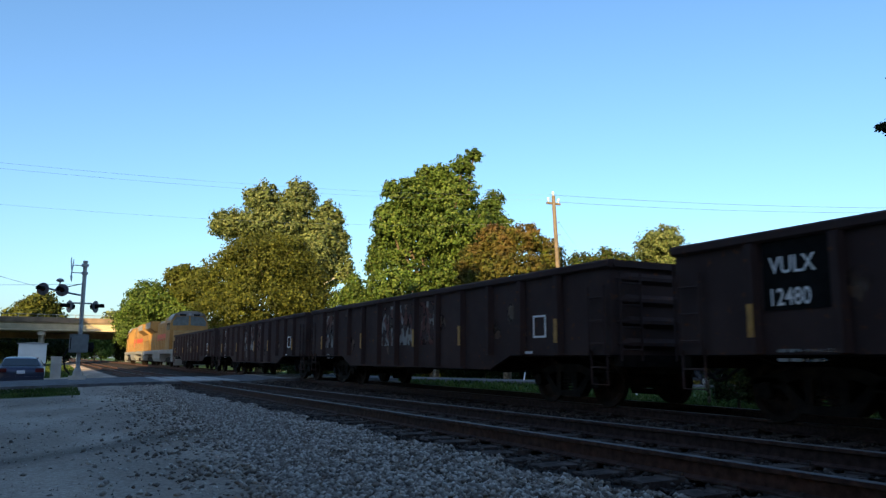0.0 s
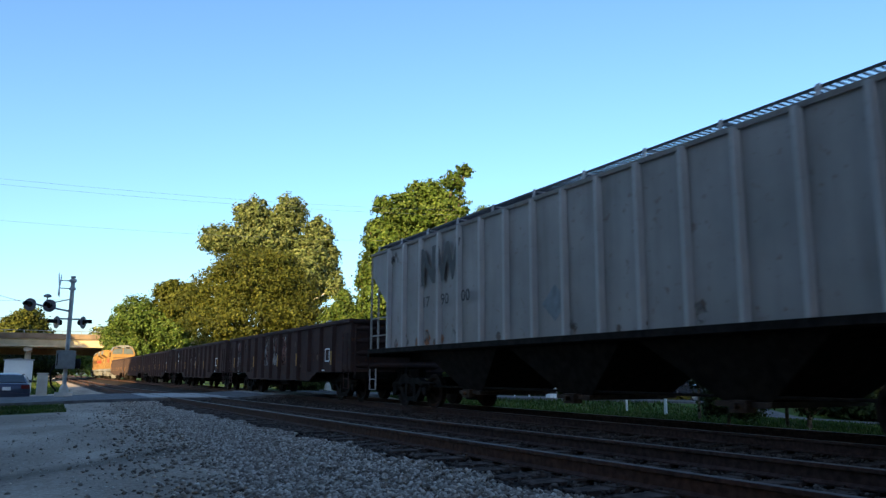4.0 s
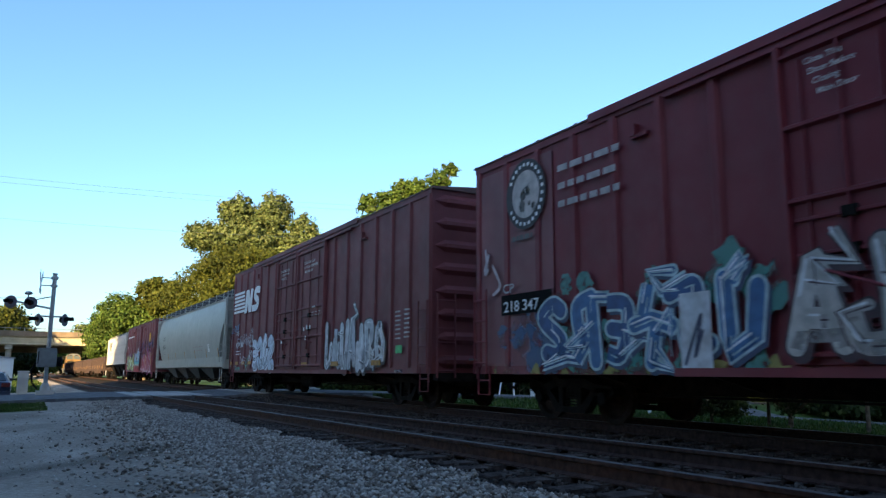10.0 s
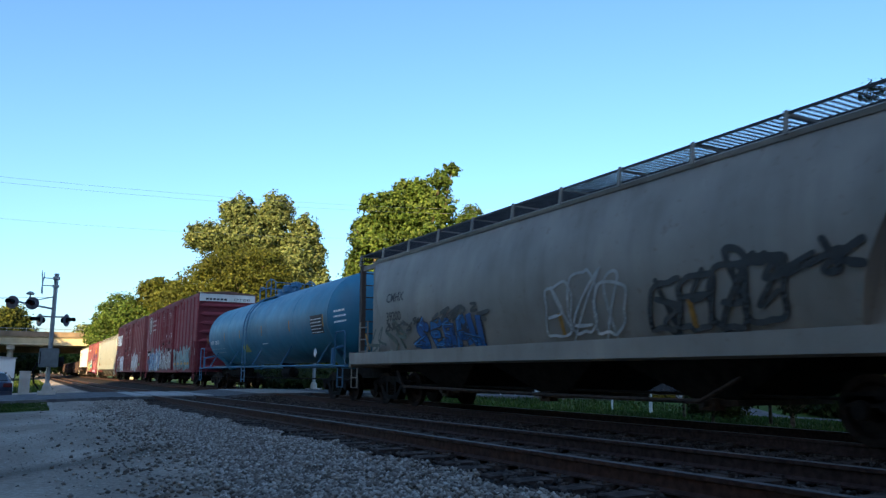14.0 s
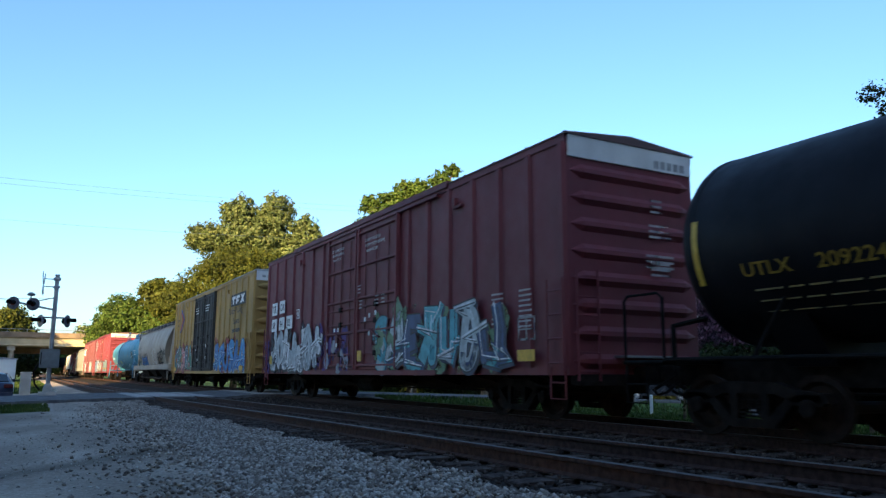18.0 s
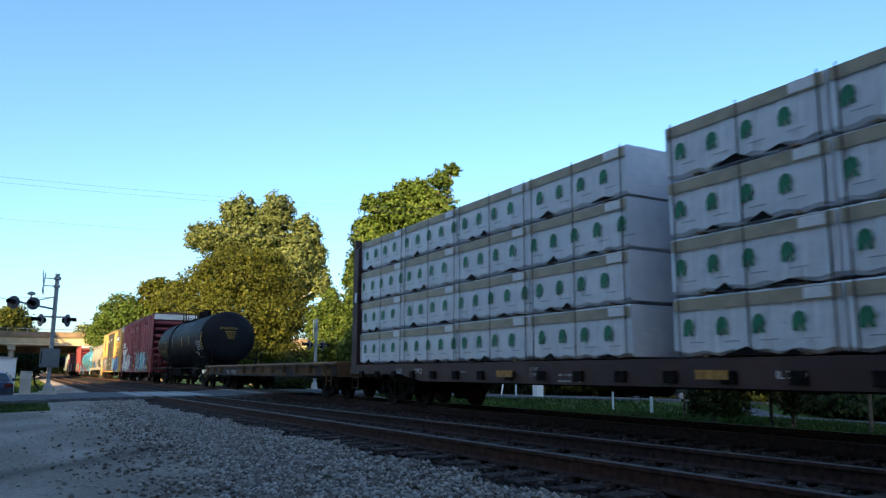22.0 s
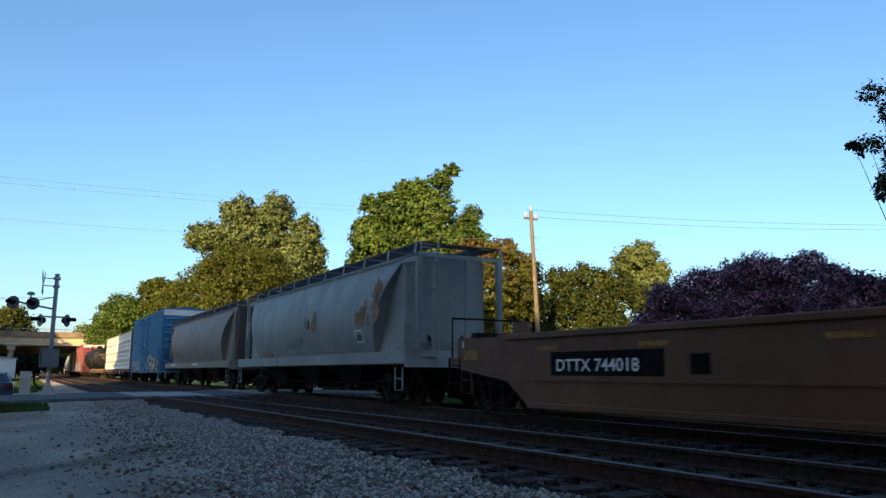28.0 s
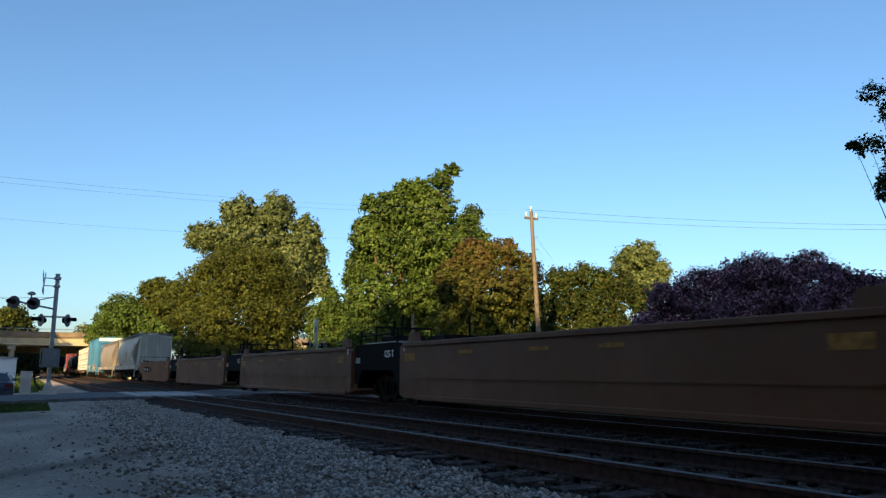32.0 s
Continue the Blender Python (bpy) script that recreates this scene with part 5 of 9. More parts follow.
def grass_blades(rng, n):
    y = -6 + 60 * rng.random(n)
    x = 13.2 + 16 * rng.random(n) ** 1.6
    keep = (y < ROAD_Y0 - .3) | (y > ROAD_Y1 + .3)
    return np.stack([x, y], 1)[keep]


def grass(name, count, region, seed, size, label):
    """Tufts of upright blades, each a narrow folded triangle."""
    rng = np.random.default_rng(seed)
    P = region(rng, count)
    n = len(P)
    z = np.array([ground_z(a, b) for a, b in P])
    a = rng.uniform(0, 6.28, n)
    h = rng.uniform(.5, 1.2, n) * size
    lean = rng.normal(0, .35, (n, 2)) * h[:, None]
    w = .09 * size / .2 * rng.uniform(.5, 1, n)
    dx, dy = np.cos(a) * w, np.sin(a) * w
    V = np.stack([np.stack([P[:, 0] - dx, P[:, 1] - dy, z - .02], 1), np.stack([P[:, 0] + dx, P[:, 1] + dy, z - .02], 1),
                  np.stack([P[:, 0] + lean[:, 0], P[:, 1] + lean[:, 1], z + h], 1)], 1).reshape(-1, 3)
    me = bpy.data.meshes.new(name)
    me.from_pydata(V.tolist(), [], np.arange(3 * n).reshape(-1, 3).tolist())
    me.materials.append(L_GRASS)
    return tagged(new(name, me), label, "grass", kind="stuff")


L_GRASS = leaf_material("grass_blades", [(0, (0.028, 0.058, 0.010)), (.6, (0.052, 0.095, 0.017)), (1, (0.095, 0.11, 0.038))], .3)
grass("lawn_grass", 60000, grass_blades, 5, .16, "uneven green lawn beyond the train")
grass("verge_grass", 9000, lambda r, n: np.stack([-6.5 + 7.3 * r.random(n), 25.6 + 4 * r.random(n)], 1), 6, .07, "patch of short grass by the road")
grass("far_verge_grass", 9000, lambda r, n: np.stack([-8 + 10 * r.random(n), 62 + 60 * r.random(n)], 1), 8, .3, "long grass by the track under the overpass")

# ---------------------------------------------------------------- rolling stock
# A car's own space: y = 0 at its middle, +y its leading end, -x the side towards the camera, z = 0 the rail tops.
TRAIN = []          # (thing, place of its middle along the train)
SHARED = {}
W = 1.56            # half width of a car


def shared(key, make, smooth=False):
    if key not in SHARED:
        SHARED[key] = make().mesh(key, smooth)
    return SHARED[key]


def wheelset_shape():
    s = Shape()
    s.tube((-0.95, 0, 0.42), (0.95, 0, 0.42), 0.085, 10)
    for sx in (-1, 1):
        prof = [(0.10, 0.60), (0.18, 0.66), (0.33, 0.675), (0.40, 0.66), (0.418, 0.68), (0.42, 0.78), (0.45, 0.79), (0.45, 0.82), (0.36, 0.815), (0.30, 0.76), (0.16, 0.76), (0.10, 0.82)]
        s.turned([(r, sx * h - 0) for r, h in prof], 22, "x", (0, 0, 0.42))
    return s


def side_frame_shape():
    """Cast side frame: arched top, two windows with the spring nest between them, and bearing ends."""
    s = Shape()
    x0, x1 = -0.09, 0.09
    top = [(-1.18, .50), (-1.12, .62), (-.72, .66), (-.42, .76), (.42, .76), (.72, .66), (1.12, .62), (1.18, .50)]
    low = [(.70, .50), (.42, .60), (-.42, .60), (-.70, .50)]
    s.prism(top + low, x0, x1, "x")
    s.prism([(-.74, .54), (-.60, .56), (-.26, .24), (-.34, .16), (-.42, .17)], x0, x1, "x")
    s.prism([(.74, .54), (.60, .56), (.26, .24), (.34, .16), (.42, .17)], x0, x1, "x")
    s.box(x0 - .01, x1 + .01, -.42, .42, .14, .25)
    for y in (-.25, .25):
        s.box(x0, x1, y - .06, y + .06, .25, .60)
    for y in (-.13, 0, .13):
        for z in range(5):
            s.tube((0, y, .27 + z * .055), (0, y, .30 + z * .055), .062, 8)
    for y in (-.89, .89):
        s.box(x0, x1, y - .2, y + .2, .46, .60)
    return s


def bearing_shape():
    return Shape().turned([(.02, 0), (.11, .01), (.13, .05), (.13, .14)], 14, "x", (0, 0, .42))


def add_truck(car, y, index=0, material=None):
    """Two axles, two side frames and the bolster between them."""
    material = material or M_SOOT
    t = part("truck", shared("truck_bolster", lambda: Shape().slab(-1.0, 1.0, -.2, .2, .38, .62).box(-.25, .25, -.28, .28, .6, .78)), material, car)
    t.location.y = y
    for a in (-.89, .89):
        w = part("wheelset", shared("wheelset", wheelset_shape, True), M_WHEEL, t, "worn steel wheels on an axle")
        w.location.y = a
        for sx in (-1, 1):
            b = part("bearing_cap", shared("bearing_cap", bearing_shape, True), material, t)
            b.matrix_basis = pose(sx * 1.12, a, 0, 0, 0, 0 if sx < 0 else 180)
    for a in (-.98, .98):
        f = part("side_frame", shared("side_frame", side_frame_shape), material, t)
        f.location.x = a
    return t


def coupler_shape():
    s = Shape()
    s.slab(-.11, .11, -.75, 0, .78, 1.0)
    s.box(-.16, .16, -.06, .1, .72, 1.06)
    s.slab(-.12, .02, .06, .38, .76, 1.02)
    s.slab(-.02, .16, .2, .34, .76, 1.02)
    s.tube((-.5, -.45, .85), (-.5, .05, .62), .03, 6)
    s.pipe([(-.2, -.2, .75), (-.2, .1, .55), (-.1, .4, .5), (-.05, .55, .6)], .025, 6)
    return s


def add_couplers(car, length, reach=0.45):
    """Coupler, uncoupling lever and air hose at both ends."""
    for sgn in (1, -1):
        c = part("coupler", shared("coupler", coupler_shape), M_SOOT, car)
        c.matrix_basis = pose(0, sgn * (length / 2 + reach), 0, 0, 0, 0 if sgn > 0 else 180)


def ladder(parent, x0, x1, y, z0, z1, material, axis="x", n=None, r=0.018, name="ladder", depth=0.09):
    """A ladder with rungs, its stiles at x0 and x1 on an end (axis x) or at y = x0 and x1 on a side (axis y, y is then x)."""
    s = Shape()
    n = n or max(2, int((z1 - z0) / 0.38) + 1)

    def at(a, z, o=0.0):
        return (a, y + o, z) if axis == "x" else (y + o, a, z)
    for a in (x0, x1):
        s.tube(at(a, z0), at(a, z1), r * 1.3, 6)
    for i in range(n):
        z = z0 + (z1 - z0) * (i + 0.5) / n
        s.tube(at(x0, z), at(x1, z), r, 6)
    return part(name, s, material, parent)


def stirrup(parent, y, material, x=-W, w=0.42, z0=0.42, z1=1.0):
    s = Shape().pipe([(x, y - w / 2, z1), (x, y - w / 2, z0), (x, y + w / 2, z0), (x, y + w / 2, z1)], 0.02, 6)
    s.tube((x, y - w / 2, (z0 + z1) / 2), (x, y + w / 2, (z0 + z1) / 2), .016, 6)
    return part("stirrup", s, material, parent)


def underframe(car, length, z=1.0, material=None):
    """Centre sill, cross bearers, brake reservoir and rods below the floor."""
    material = material or M_SOOT
    s = Shape().slab(-.33, .33, -length / 2 + .1, length / 2 - .1, z - .33, z)
    n = int(length / 2.2)
    for i in range(n):
        y = -length / 2 + length * (i + .5) / n
        s.prism([(-W + .1, z), (W - .1, z), (.3, z - .28), (-.3, z - .28)], y - .04, y + .04)
    part("centre_sill", s, material, car)
    part("air_reservoir", Shape().turned([(.02, -.6), (.15, -.57), (.2, -.5), (.2, .5), (.15, .57), (.02, .6)], 12, "y", (-.85, .8, z - .3)), material, car)
    part("brake_rod", Shape().pipe([(-.55, -length * .36, z - .35), (-.55, length * .3, z - .35)], .022, 6), material, car)
    part("brake_cylinder", Shape().turned([(.02, -.25), (.13, -.24), (.13, .2), (.03, .21), (.03, .6)], 12, "y", (.6, -1.2, z - .3)), material, car)


def corrugated_end(parent, y, sgn, z0, z1, material, ribs, w=W - .03, label=""):
    """A pressed steel end: wide horizontal ribs with tapering tips."""
    s = Shape().box(-w, w, y - .04 * (sgn > 0) - .0, y + .04 * (sgn < 0), z0, z1)
    p = part("end_wall", s, material, parent, label)
    step = (z1 - z0) / ribs
    for i in range(ribs):
        zc = z0 + step * (i + .5)
        h = step * .27
        d = .085 * sgn
        v = [(-w + .03, y, zc), (-w + .3, y, zc - h), (w - .3, y, zc - h), (w - .03, y, zc), (w - .3, y, zc + h), (-w + .3, y, zc + h),
             (-w + .32, y + d, zc - h * .3), (w - .32, y + d, zc - h * .3), (w - .32, y + d, zc + h * .3), (-w + .32, y + d, zc + h * .3)]
        f = [(0, 1, 6), (0, 6, 9), (0, 9, 5), (1, 2, 7, 6), (2, 3, 7), (3, 8, 7), (3, 4, 8), (4, 5, 9, 8), (6, 7, 8, 9), (0, 5, 4, 3, 2, 1)]
        part("end_rib", Shape().add(v, f), material, p)
    return p


def rib_shape(z0, z1, w=.11, d=.055, x=-W):
    d = d if x < 0 else -d
    return Shape().prism([(x, -w), (x - d, -w * .55), (x - d, w * .55), (x, w)], z0, z1, "z")


def boxcar(u, length, colour, roof, label, eave, ribs, doors, door_mat=None, sill=0.86, high=False, end_mat=None,
           band=None, ladders="low", end_ribs=8, truck_in=2.35, belly=0.0, door_ribs=4, corrugated_door=False):
    """A boxcar: ribbed side sheets, sliding or plug doors, pressed ends, shallow peaked roof, underframe, trucks.
    doors: list of (from, to) in metres from the leading end."""
    car = thing("boxcar", label, "boxcar", "cars of the train")
    TRAIN.append((car, u))
    h, xs = length / 2, -W
    end_mat = end_mat or colour
    s = Shape().box(-W + .004, W - .004, -h, h, sill, eave)
    body = part("body", s, colour, car)
    # side sill and the step over the trucks
    part("side_sill", Shape().prism([(-h, sill + .16), (h, sill + .16), (h, sill), (h - truck_in - 1.1, sill), (h - truck_in - 1.6, sill - belly),
                                     (-h + truck_in + 1.6, sill - belly), (-h + truck_in + 1.1, sill), (-h, sill)], -W - .02, -W + .06, "x"), colour, car)
    part("side_sill", Shape().prism([(-h, sill + .16), (h, sill + .16), (h, sill), (-h, sill)], W - .06, W + .02, "x"), colour, car)
    part("top_chord", Shape().box(-W - .03, -W + .05, -h, h, eave - .14, eave).box(W - .05, W + .03, -h, h, eave - .14, eave), colour, car)
    # roof: sheets with seams
    rs = Shape().prism([(-W - .05, eave), (W + .05, eave), (W + .05, eave + .03), (0, eave + .16), (-W - .05, eave + .03)], -h - .06, h + .06)
    n = int(length / 1.1)
    roof_part = part("roof", rs, roof, car)
    seam = Shape().prism([(-W - .04, eave + .03), (W + .04, eave + .03), (W + .04, eave + .055), (0, eave + .2), (-W - .04, eave + .055)], -.03, .03).mesh("roof_seam")
    for i in range(n + 1):
        o = part("roof_seam", seam, roof, roof_part)
        o.location.y = -h + length * i / n
    if high:
        a, b = doors[0][0] - 3.6, doors[-1][1] + 2.45
        part("roof_rail", Shape().box(-W - .07, -W + .03, h - b, h - a, eave - .06, eave + .09), colour, car)
    # ribs
    for sx in (-1, 1):
        rm = rib_shape(sill + .14, eave - .12, x=sx * W).mesh("side_rib")
        for i in range(ribs + 1):
            y = h - .12 - (length - .24) * i / ribs
            if any(h - b - .02 < y < h - a + .02 for a, b in doors):
                continue
            r = part("side_rib", rm, colour, car)
            r.location.y = y
    # doors
    dm = door_mat or colour
    for a, b in doors:
        y0, y1 = h - b, h - a
        d = part("door", Shape().slab(xs - .06, xs + .02, y0 + .05, y1 - .05, sill + .12, eave - .16, .015), dm, car, "sliding side door")
        if corrugated_door:
            for i in range(16):
                z = sill + .3 + (eave - sill - .62) * i / 15
                part("door_rib", Shape().prism([(xs - .06, z - .07), (xs - .10, z), (xs - .06, z + .07)], y0 + .15, y1 - .15), dm, d)
        else:
            for i in range(door_ribs):
                z = sill + .25 + (eave - sill - .6) * i / (door_ribs - 1)
                part("door_rib", Shape().prism([(xs - .06, z - .05), (xs - .12, z - .02), (xs - .12, z + .02), (xs - .06, z + .05)], y0 + .08, y1 - .08), dm, d)
        for y in (y0 + .1, y1 - .1):
            part("door_stile", Shape().prism([(xs - .06, y - .05), (xs - .13, y - .035), (xs - .13, y + .035), (xs - .06, y + .05)], sill + .14, eave - .18, "z"), dm, d)
        ym = (y0 + y1) / 2
        if not corrugated_door:
            for dy in (-.28, .28):
                part("lock_bar", Shape().tube((xs - .09, ym + dy * (y1 - y0), sill + .25), (xs - .09, ym + dy * (y1 - y0), eave - .45), .018, 6), dm, d)
            for z in (sill + .55, sill + 1.45, sill + 1.9):
                part("door_bar", Shape().slab(xs - .105, xs - .06, y0 + .2, y1 - .2, z, z + .05, .01), dm, d)
                part("bar_bracket", Shape().slab(xs - .13, xs - .06, ym - .09, ym + .09, z - .04, z + .10, .01), M_SOOT, d)
        part("lock_bar", Shape().tube((xs - .1, ym, sill + .3), (xs - .1, ym, eave - .35), .022, 6), dm, d)
        part("door_handle", Shape().pipe([(xs - .1, ym - .35, sill + 1.0), (xs - .17, ym - .35, sill + 1.0), (xs - .17, ym + .3, sill + 1.25), (xs - .1, ym + .3, sill + 1.25)], .02, 6).box(xs - .13, xs - .06, ym + .15, ym + .32, sill + .8, sill + 1.25), dm, d)
    if doors:
        a, b = doors[0][0], doors[-1][1]
        wide = b - a
        part("door_track", Shape().box(xs - .12, xs + .02, h - b - wide * .4, h - a + wide * .4, sill - .02, sill + .10), colour, car)
        part("door_track", Shape().box(xs - .1, xs, h - b - wide * .4, h - a + wide * .4, eave - .2, eave - .13), colour, car)
        for y in (h - a + wide * .55, h - b - wide * .55):
            part("door_stop", Shape().box(xs - .1, xs, y - .06, y + .06, eave - .62, eave - .42).box(xs - .08, xs, y - .3, y + .06, eave - .66, eave - .6), colour, car)
    for sgn in (1, -1):
        top = eave - .42 if band else eave
        corrugated_end(car, sgn * h, sgn, sill, top, end_mat, end_ribs)
        if band:
            part("white_end_band", Shape().box(-W + .03, W - .03, sgn * h - .04, sgn * h + .035, top + .004, eave + .06), band, car, "pale painted band at the roof end")
        # ladder or grab irons at the corner
        zt = sill + 1.9 if ladders == "low" else eave - .2
        ladder(car, -W + .08, -W + .55, sgn * (h + .13), sill - .1, zt, colour)
        ladder(car, sgn * (h - .05), sgn * (h - .5), -W - .10, sill, sill + 1.75, colour, "y", 4)
        stirrup(car, sgn * (h - .3), colour, -W - .03)
        add_truck(car, sgn * (h - truck_in))
        part("end_sill", Shape().slab(-W + .1, W - .1, sgn * h - .12, sgn * h + .12, sill - .18, sill + .02), M_SOOT, car)
        part("brake_step", Shape().box(-.6, .6, sgn * h, sgn * (h + .3), sill + .32, sill + .36), M_GALV, car)
    underframe(car, length, sill)
    add_couplers(car, length, .55)
    return car


def side_marks(car, h, spots, z=1.15, material=None, size=(.1, .34), x=None):
    x = -W - .012 if x is None else x
    for a in spots:
        part("reflector", Shape().box(x - .006, x, h - a - size[0] / 2, h - a + size[0] / 2, z, z + size[1]), material or M_YELLOW, car, "yellow reflective strip")


def panel(car, y, z, w, hgt, material, x=None, name="stencil_panel", label="", depth=.008):
    x = -W - .01 if x is None else x
    if name == "notice_sticker":
        w, hgt = w * .7, hgt * .7
    return part(name, Shape().box(x - depth, x, y - w, y, z, z + hgt), material, car, label)


# curved-side covered hoppers -------------------------------------------------


def bulge(z, z0, z1, out=.17, back=.19):
    k = (z - z0) / (z1 - z0)
    return -(W - back + out * math.sin(math.pi * min(1, max(0, k * 1.02))) - .55 * max(0, k - .86) ** 1.5)


def covered_hopper(u, length, colour, label, eave=4.35, sill=1.0, low_in=2.3, high_in=.75, power=1.6, bays=4, ribbed=0,
                   board=.42, frame_mat=None, deep=None, posts=True, hatch=True, cut="slope", walk_full=True, band_top=None, closed_end=False, end_mat=None):
    """A covered hopper: bulging or ribbed side sheets that slope in at the ends, end frames with ladders,
    sills, discharge bays, roof hatches and running boards."""
    car = thing("covered_hopper", label, "hopper car", "cars of the train")
    TRAIN.append((car, u))
    h = length / 2
    fm = frame_mat or colour

    def prof(z):
        return -W + .05 if ribbed else bulge(z, sill, eave, .32, .34) if cut == "arc" else bulge(z, sill, eave)

    def inset(z):
        k = min(1, max(0, (eave - z) / (eave - sill)))
        if cut == "slope":
            return high_in + (low_in - high_in) * max(0, (k - .35) / .65)
        if cut == "chamfer":
            return high_in + (low_in - high_in) * min(1, max(0, (3.7 - z) / 1.15))
        return high_in + (low_in - high_in) * (1 - (1 - k) ** power)
    s = Shape()
    nz, ny = 16, 12
    for sx in (1, -1):
        v, f = [], []
        for i in range(nz + 1):
            z = sill + (eave - sill) * i / nz
            e = h - inset(z)
            for j in range(ny + 1):
                v.append((prof(z) * sx, -e + 2 * e * j / ny, z))
        for i in range(nz):
            for j in range(ny):
                a = i * (ny + 1) + j
                f.append((a, a + 1, a + ny + 2, a + ny + 1))
        s.add(v, f)
    for sgn in (1, -1):       # slope sheets at the ends
        v, f = [], []
        for i in range(nz + 1):
            z = sill + (eave - sill) * i / nz
            e = sgn * (h - inset(z))
            x = prof(z)
            v += [(x, e, z), (-x, e, z)]
        f = [(2 * i, 2 * i + 1, 2 * i + 3, 2 * i + 2) for i in range(nz)]
        s.add(v, f)
    x = prof(eave)
    e0, e1 = h - inset(eave), h - inset(sill)
    s.add([(x, -e0, eave), (-x, -e0, eave), (-x, e0, eave), (x, e0, eave)], [(0, 1, 2, 3)])
    s.add([(prof(sill), -e1, sill), (-prof(sill), -e1, sill), (-prof(sill), e1, sill), (prof(sill), e1, sill)], [(0, 1, 2, 3)])
    part("body", s, colour, car, smooth=True)
    rp = [(x - .04, eave - .05), (x - .06, eave + .02)]
    for i in range(9):
        a = math.pi * (1 - i / 8)
        rp.append((math.cos(a) * (-x), eave + .02 + .2 * math.sin(a)))
    rp += [(-x + .06, eave + .02), (-x + .04, eave - .05)]
    part("roof", Shape().prism(rp, -e0 - .05, e0 + .05), colour, car, smooth=True)
    if ribbed:
        for sx in (-1, 1):
            rm = rib_shape(sill + .02, eave - .02, .075, .1, sx * (W - .05)).mesh("side_rib")
            for i in range(ribbed):
                y = (h - high_in - 1.25) * (1 - 2 * i / (ribbed - 1))
                r = part("side_rib", rm, fm, car)
                r.location.y = y
    # sills and end platforms
    bt = band_top or (sill + .02 if ribbed else sill + .22)
    sm = M_SOOT if ribbed else fm
    part("side_sill", Shape().prism([(-W - .02, sill - .1), (-W + .08, sill - .14), (-W + .08, bt - .02), (-W - .02, bt)], -h, h), sm, car)
    part("side_sill", Shape().prism([(W + .02, sill - .1), (W - .08, sill - .14), (W - .08, bt - .02), (W + .02, bt)], -h, h), sm, car)
    for sgn in (1, -1):
        y = sgn * h
        part("end_platform", Shape().box(-W, W, y - .9 * (sgn > 0), y + .9 * (sgn < 0), sill - .06, sill), M_SOOT, car)
        part("end_sill", Shape().slab(-W, W, y - .06, y + .06, sill - .2, sill + (.02 if ribbed else .24)), sm, car)
        ix = 1.2 if cut == "arc" else W - .06
        if posts:
            s = Shape()
            for xx in (-ix, ix):
                s.box(xx - .07, xx + .07, y - .07, y + .07, sill + .2, eave + .04)
            s.box(-ix, ix, y - .05, y + .05, eave - .06, eave + .04)
            part("end_frame", s, end_mat or fm, car)
            if cut == "slope":    # plate closing the upper end
                part("end_sheet", Shape().box(-ix, ix, y - sgn * .1 - .012, y - sgn * .1 + .012, sill + (eave - sill) * .55, eave), colour, car)
            if closed_end:      # flat sheet that closes the side between the curved body and the end posts
                for sx in (-1, 1):
                    part("end_panel", Shape().box(sx * 1.18 - .012, sx * 1.18 + .012, min(y - sgn * .75, y - sgn * 2.5), max(y - sgn * .75, y - sgn * 2.5), sill + .1, eave - .12), colour, car)
                part("end_bulkhead", Shape().box(-1.165, 1.165, y - sgn * .78 - .012, y - sgn * .78 + .012, sill + .05, eave), end_mat or colour, car)
                for xx in (-.75, .2):
                    part("end_post", Shape().box(xx - .05, xx + .05, y - .06, y + .06, sill + .2, eave + .04), end_mat or fm, car)
            part("side_brace", Shape().prism([(y - sgn * .05, eave - .02), (y - sgn * (high_in + .3), eave - .02), (y - sgn * (high_in + .3), eave - .16), (y - sgn * .05, eave - .16)], -ix - .02, -ix + .03, "x"), fm, car)
        for z0, d in ((sill + .1, .55),):
            for xx in (-.5, .5):
                part("slope_brace", Shape().tube((xx, y - sgn * .2, sill), (xx, y - sgn * (inset(sill + 1.6) + .02), sill + 1.7), .05, 6), M_SOOT, car)
        if not ribbed:
            ladder(car, -ix, -ix + .5, y + sgn * .09, sill - .1, eave + .35, end_mat or fm)
            ladder(car, y - sgn * .08, y - sgn * .62, -ix - .09, sill + .1, sill + 1.15, fm, "y", 3)
        stirrup(car, y - sgn * .35, fm, -W)
        add_truck(car, sgn * (h - 1.75))
    part("brake_wheel", Shape().turned([(.22, -.02), (.25, 0), (.22, .02)], 16, "y", (.55, h + .12, sill + 1.3)), M_SOOT, car)
    # roof boards
    zb = eave + board
    n = int(length / 1.55)
    for sx in (-1, 1):
        xb0, xb1 = sx * (W - .35), sx * (W - 1.0)
        s = Shape()
        lo, hi = min(xb0, xb1), max(xb0, xb1)
        for k in range(2):
            xx = lo + (hi - lo) * k
            s.box(xx - .012, xx + .012, -h, h, zb - .04, zb)
        m = int(length / .11)
        for k in range(m + 1):
            yy = -h + length * k / m
            s.box(lo, hi, yy - .014, yy + .014, zb - .03, zb - .004)
        part("running_board", s, M_GRATING, car, "dark steel grating walkway", kind="stuff")
        for k in range(n + 1):
            yy = -h + .02 + (length - .04) * k / n
            p = Shape().prism([(sx * (W - .30), zb), (sx * (W - .27), zb), (sx * (W - .22), eave - .02), (sx * (W - .27), eave - .02)], yy - .03, yy + .03)
            p.box(lo, hi, yy - .02, yy + .02, zb - .06, zb - .035)
            part("board_bracket", p, fm, car)
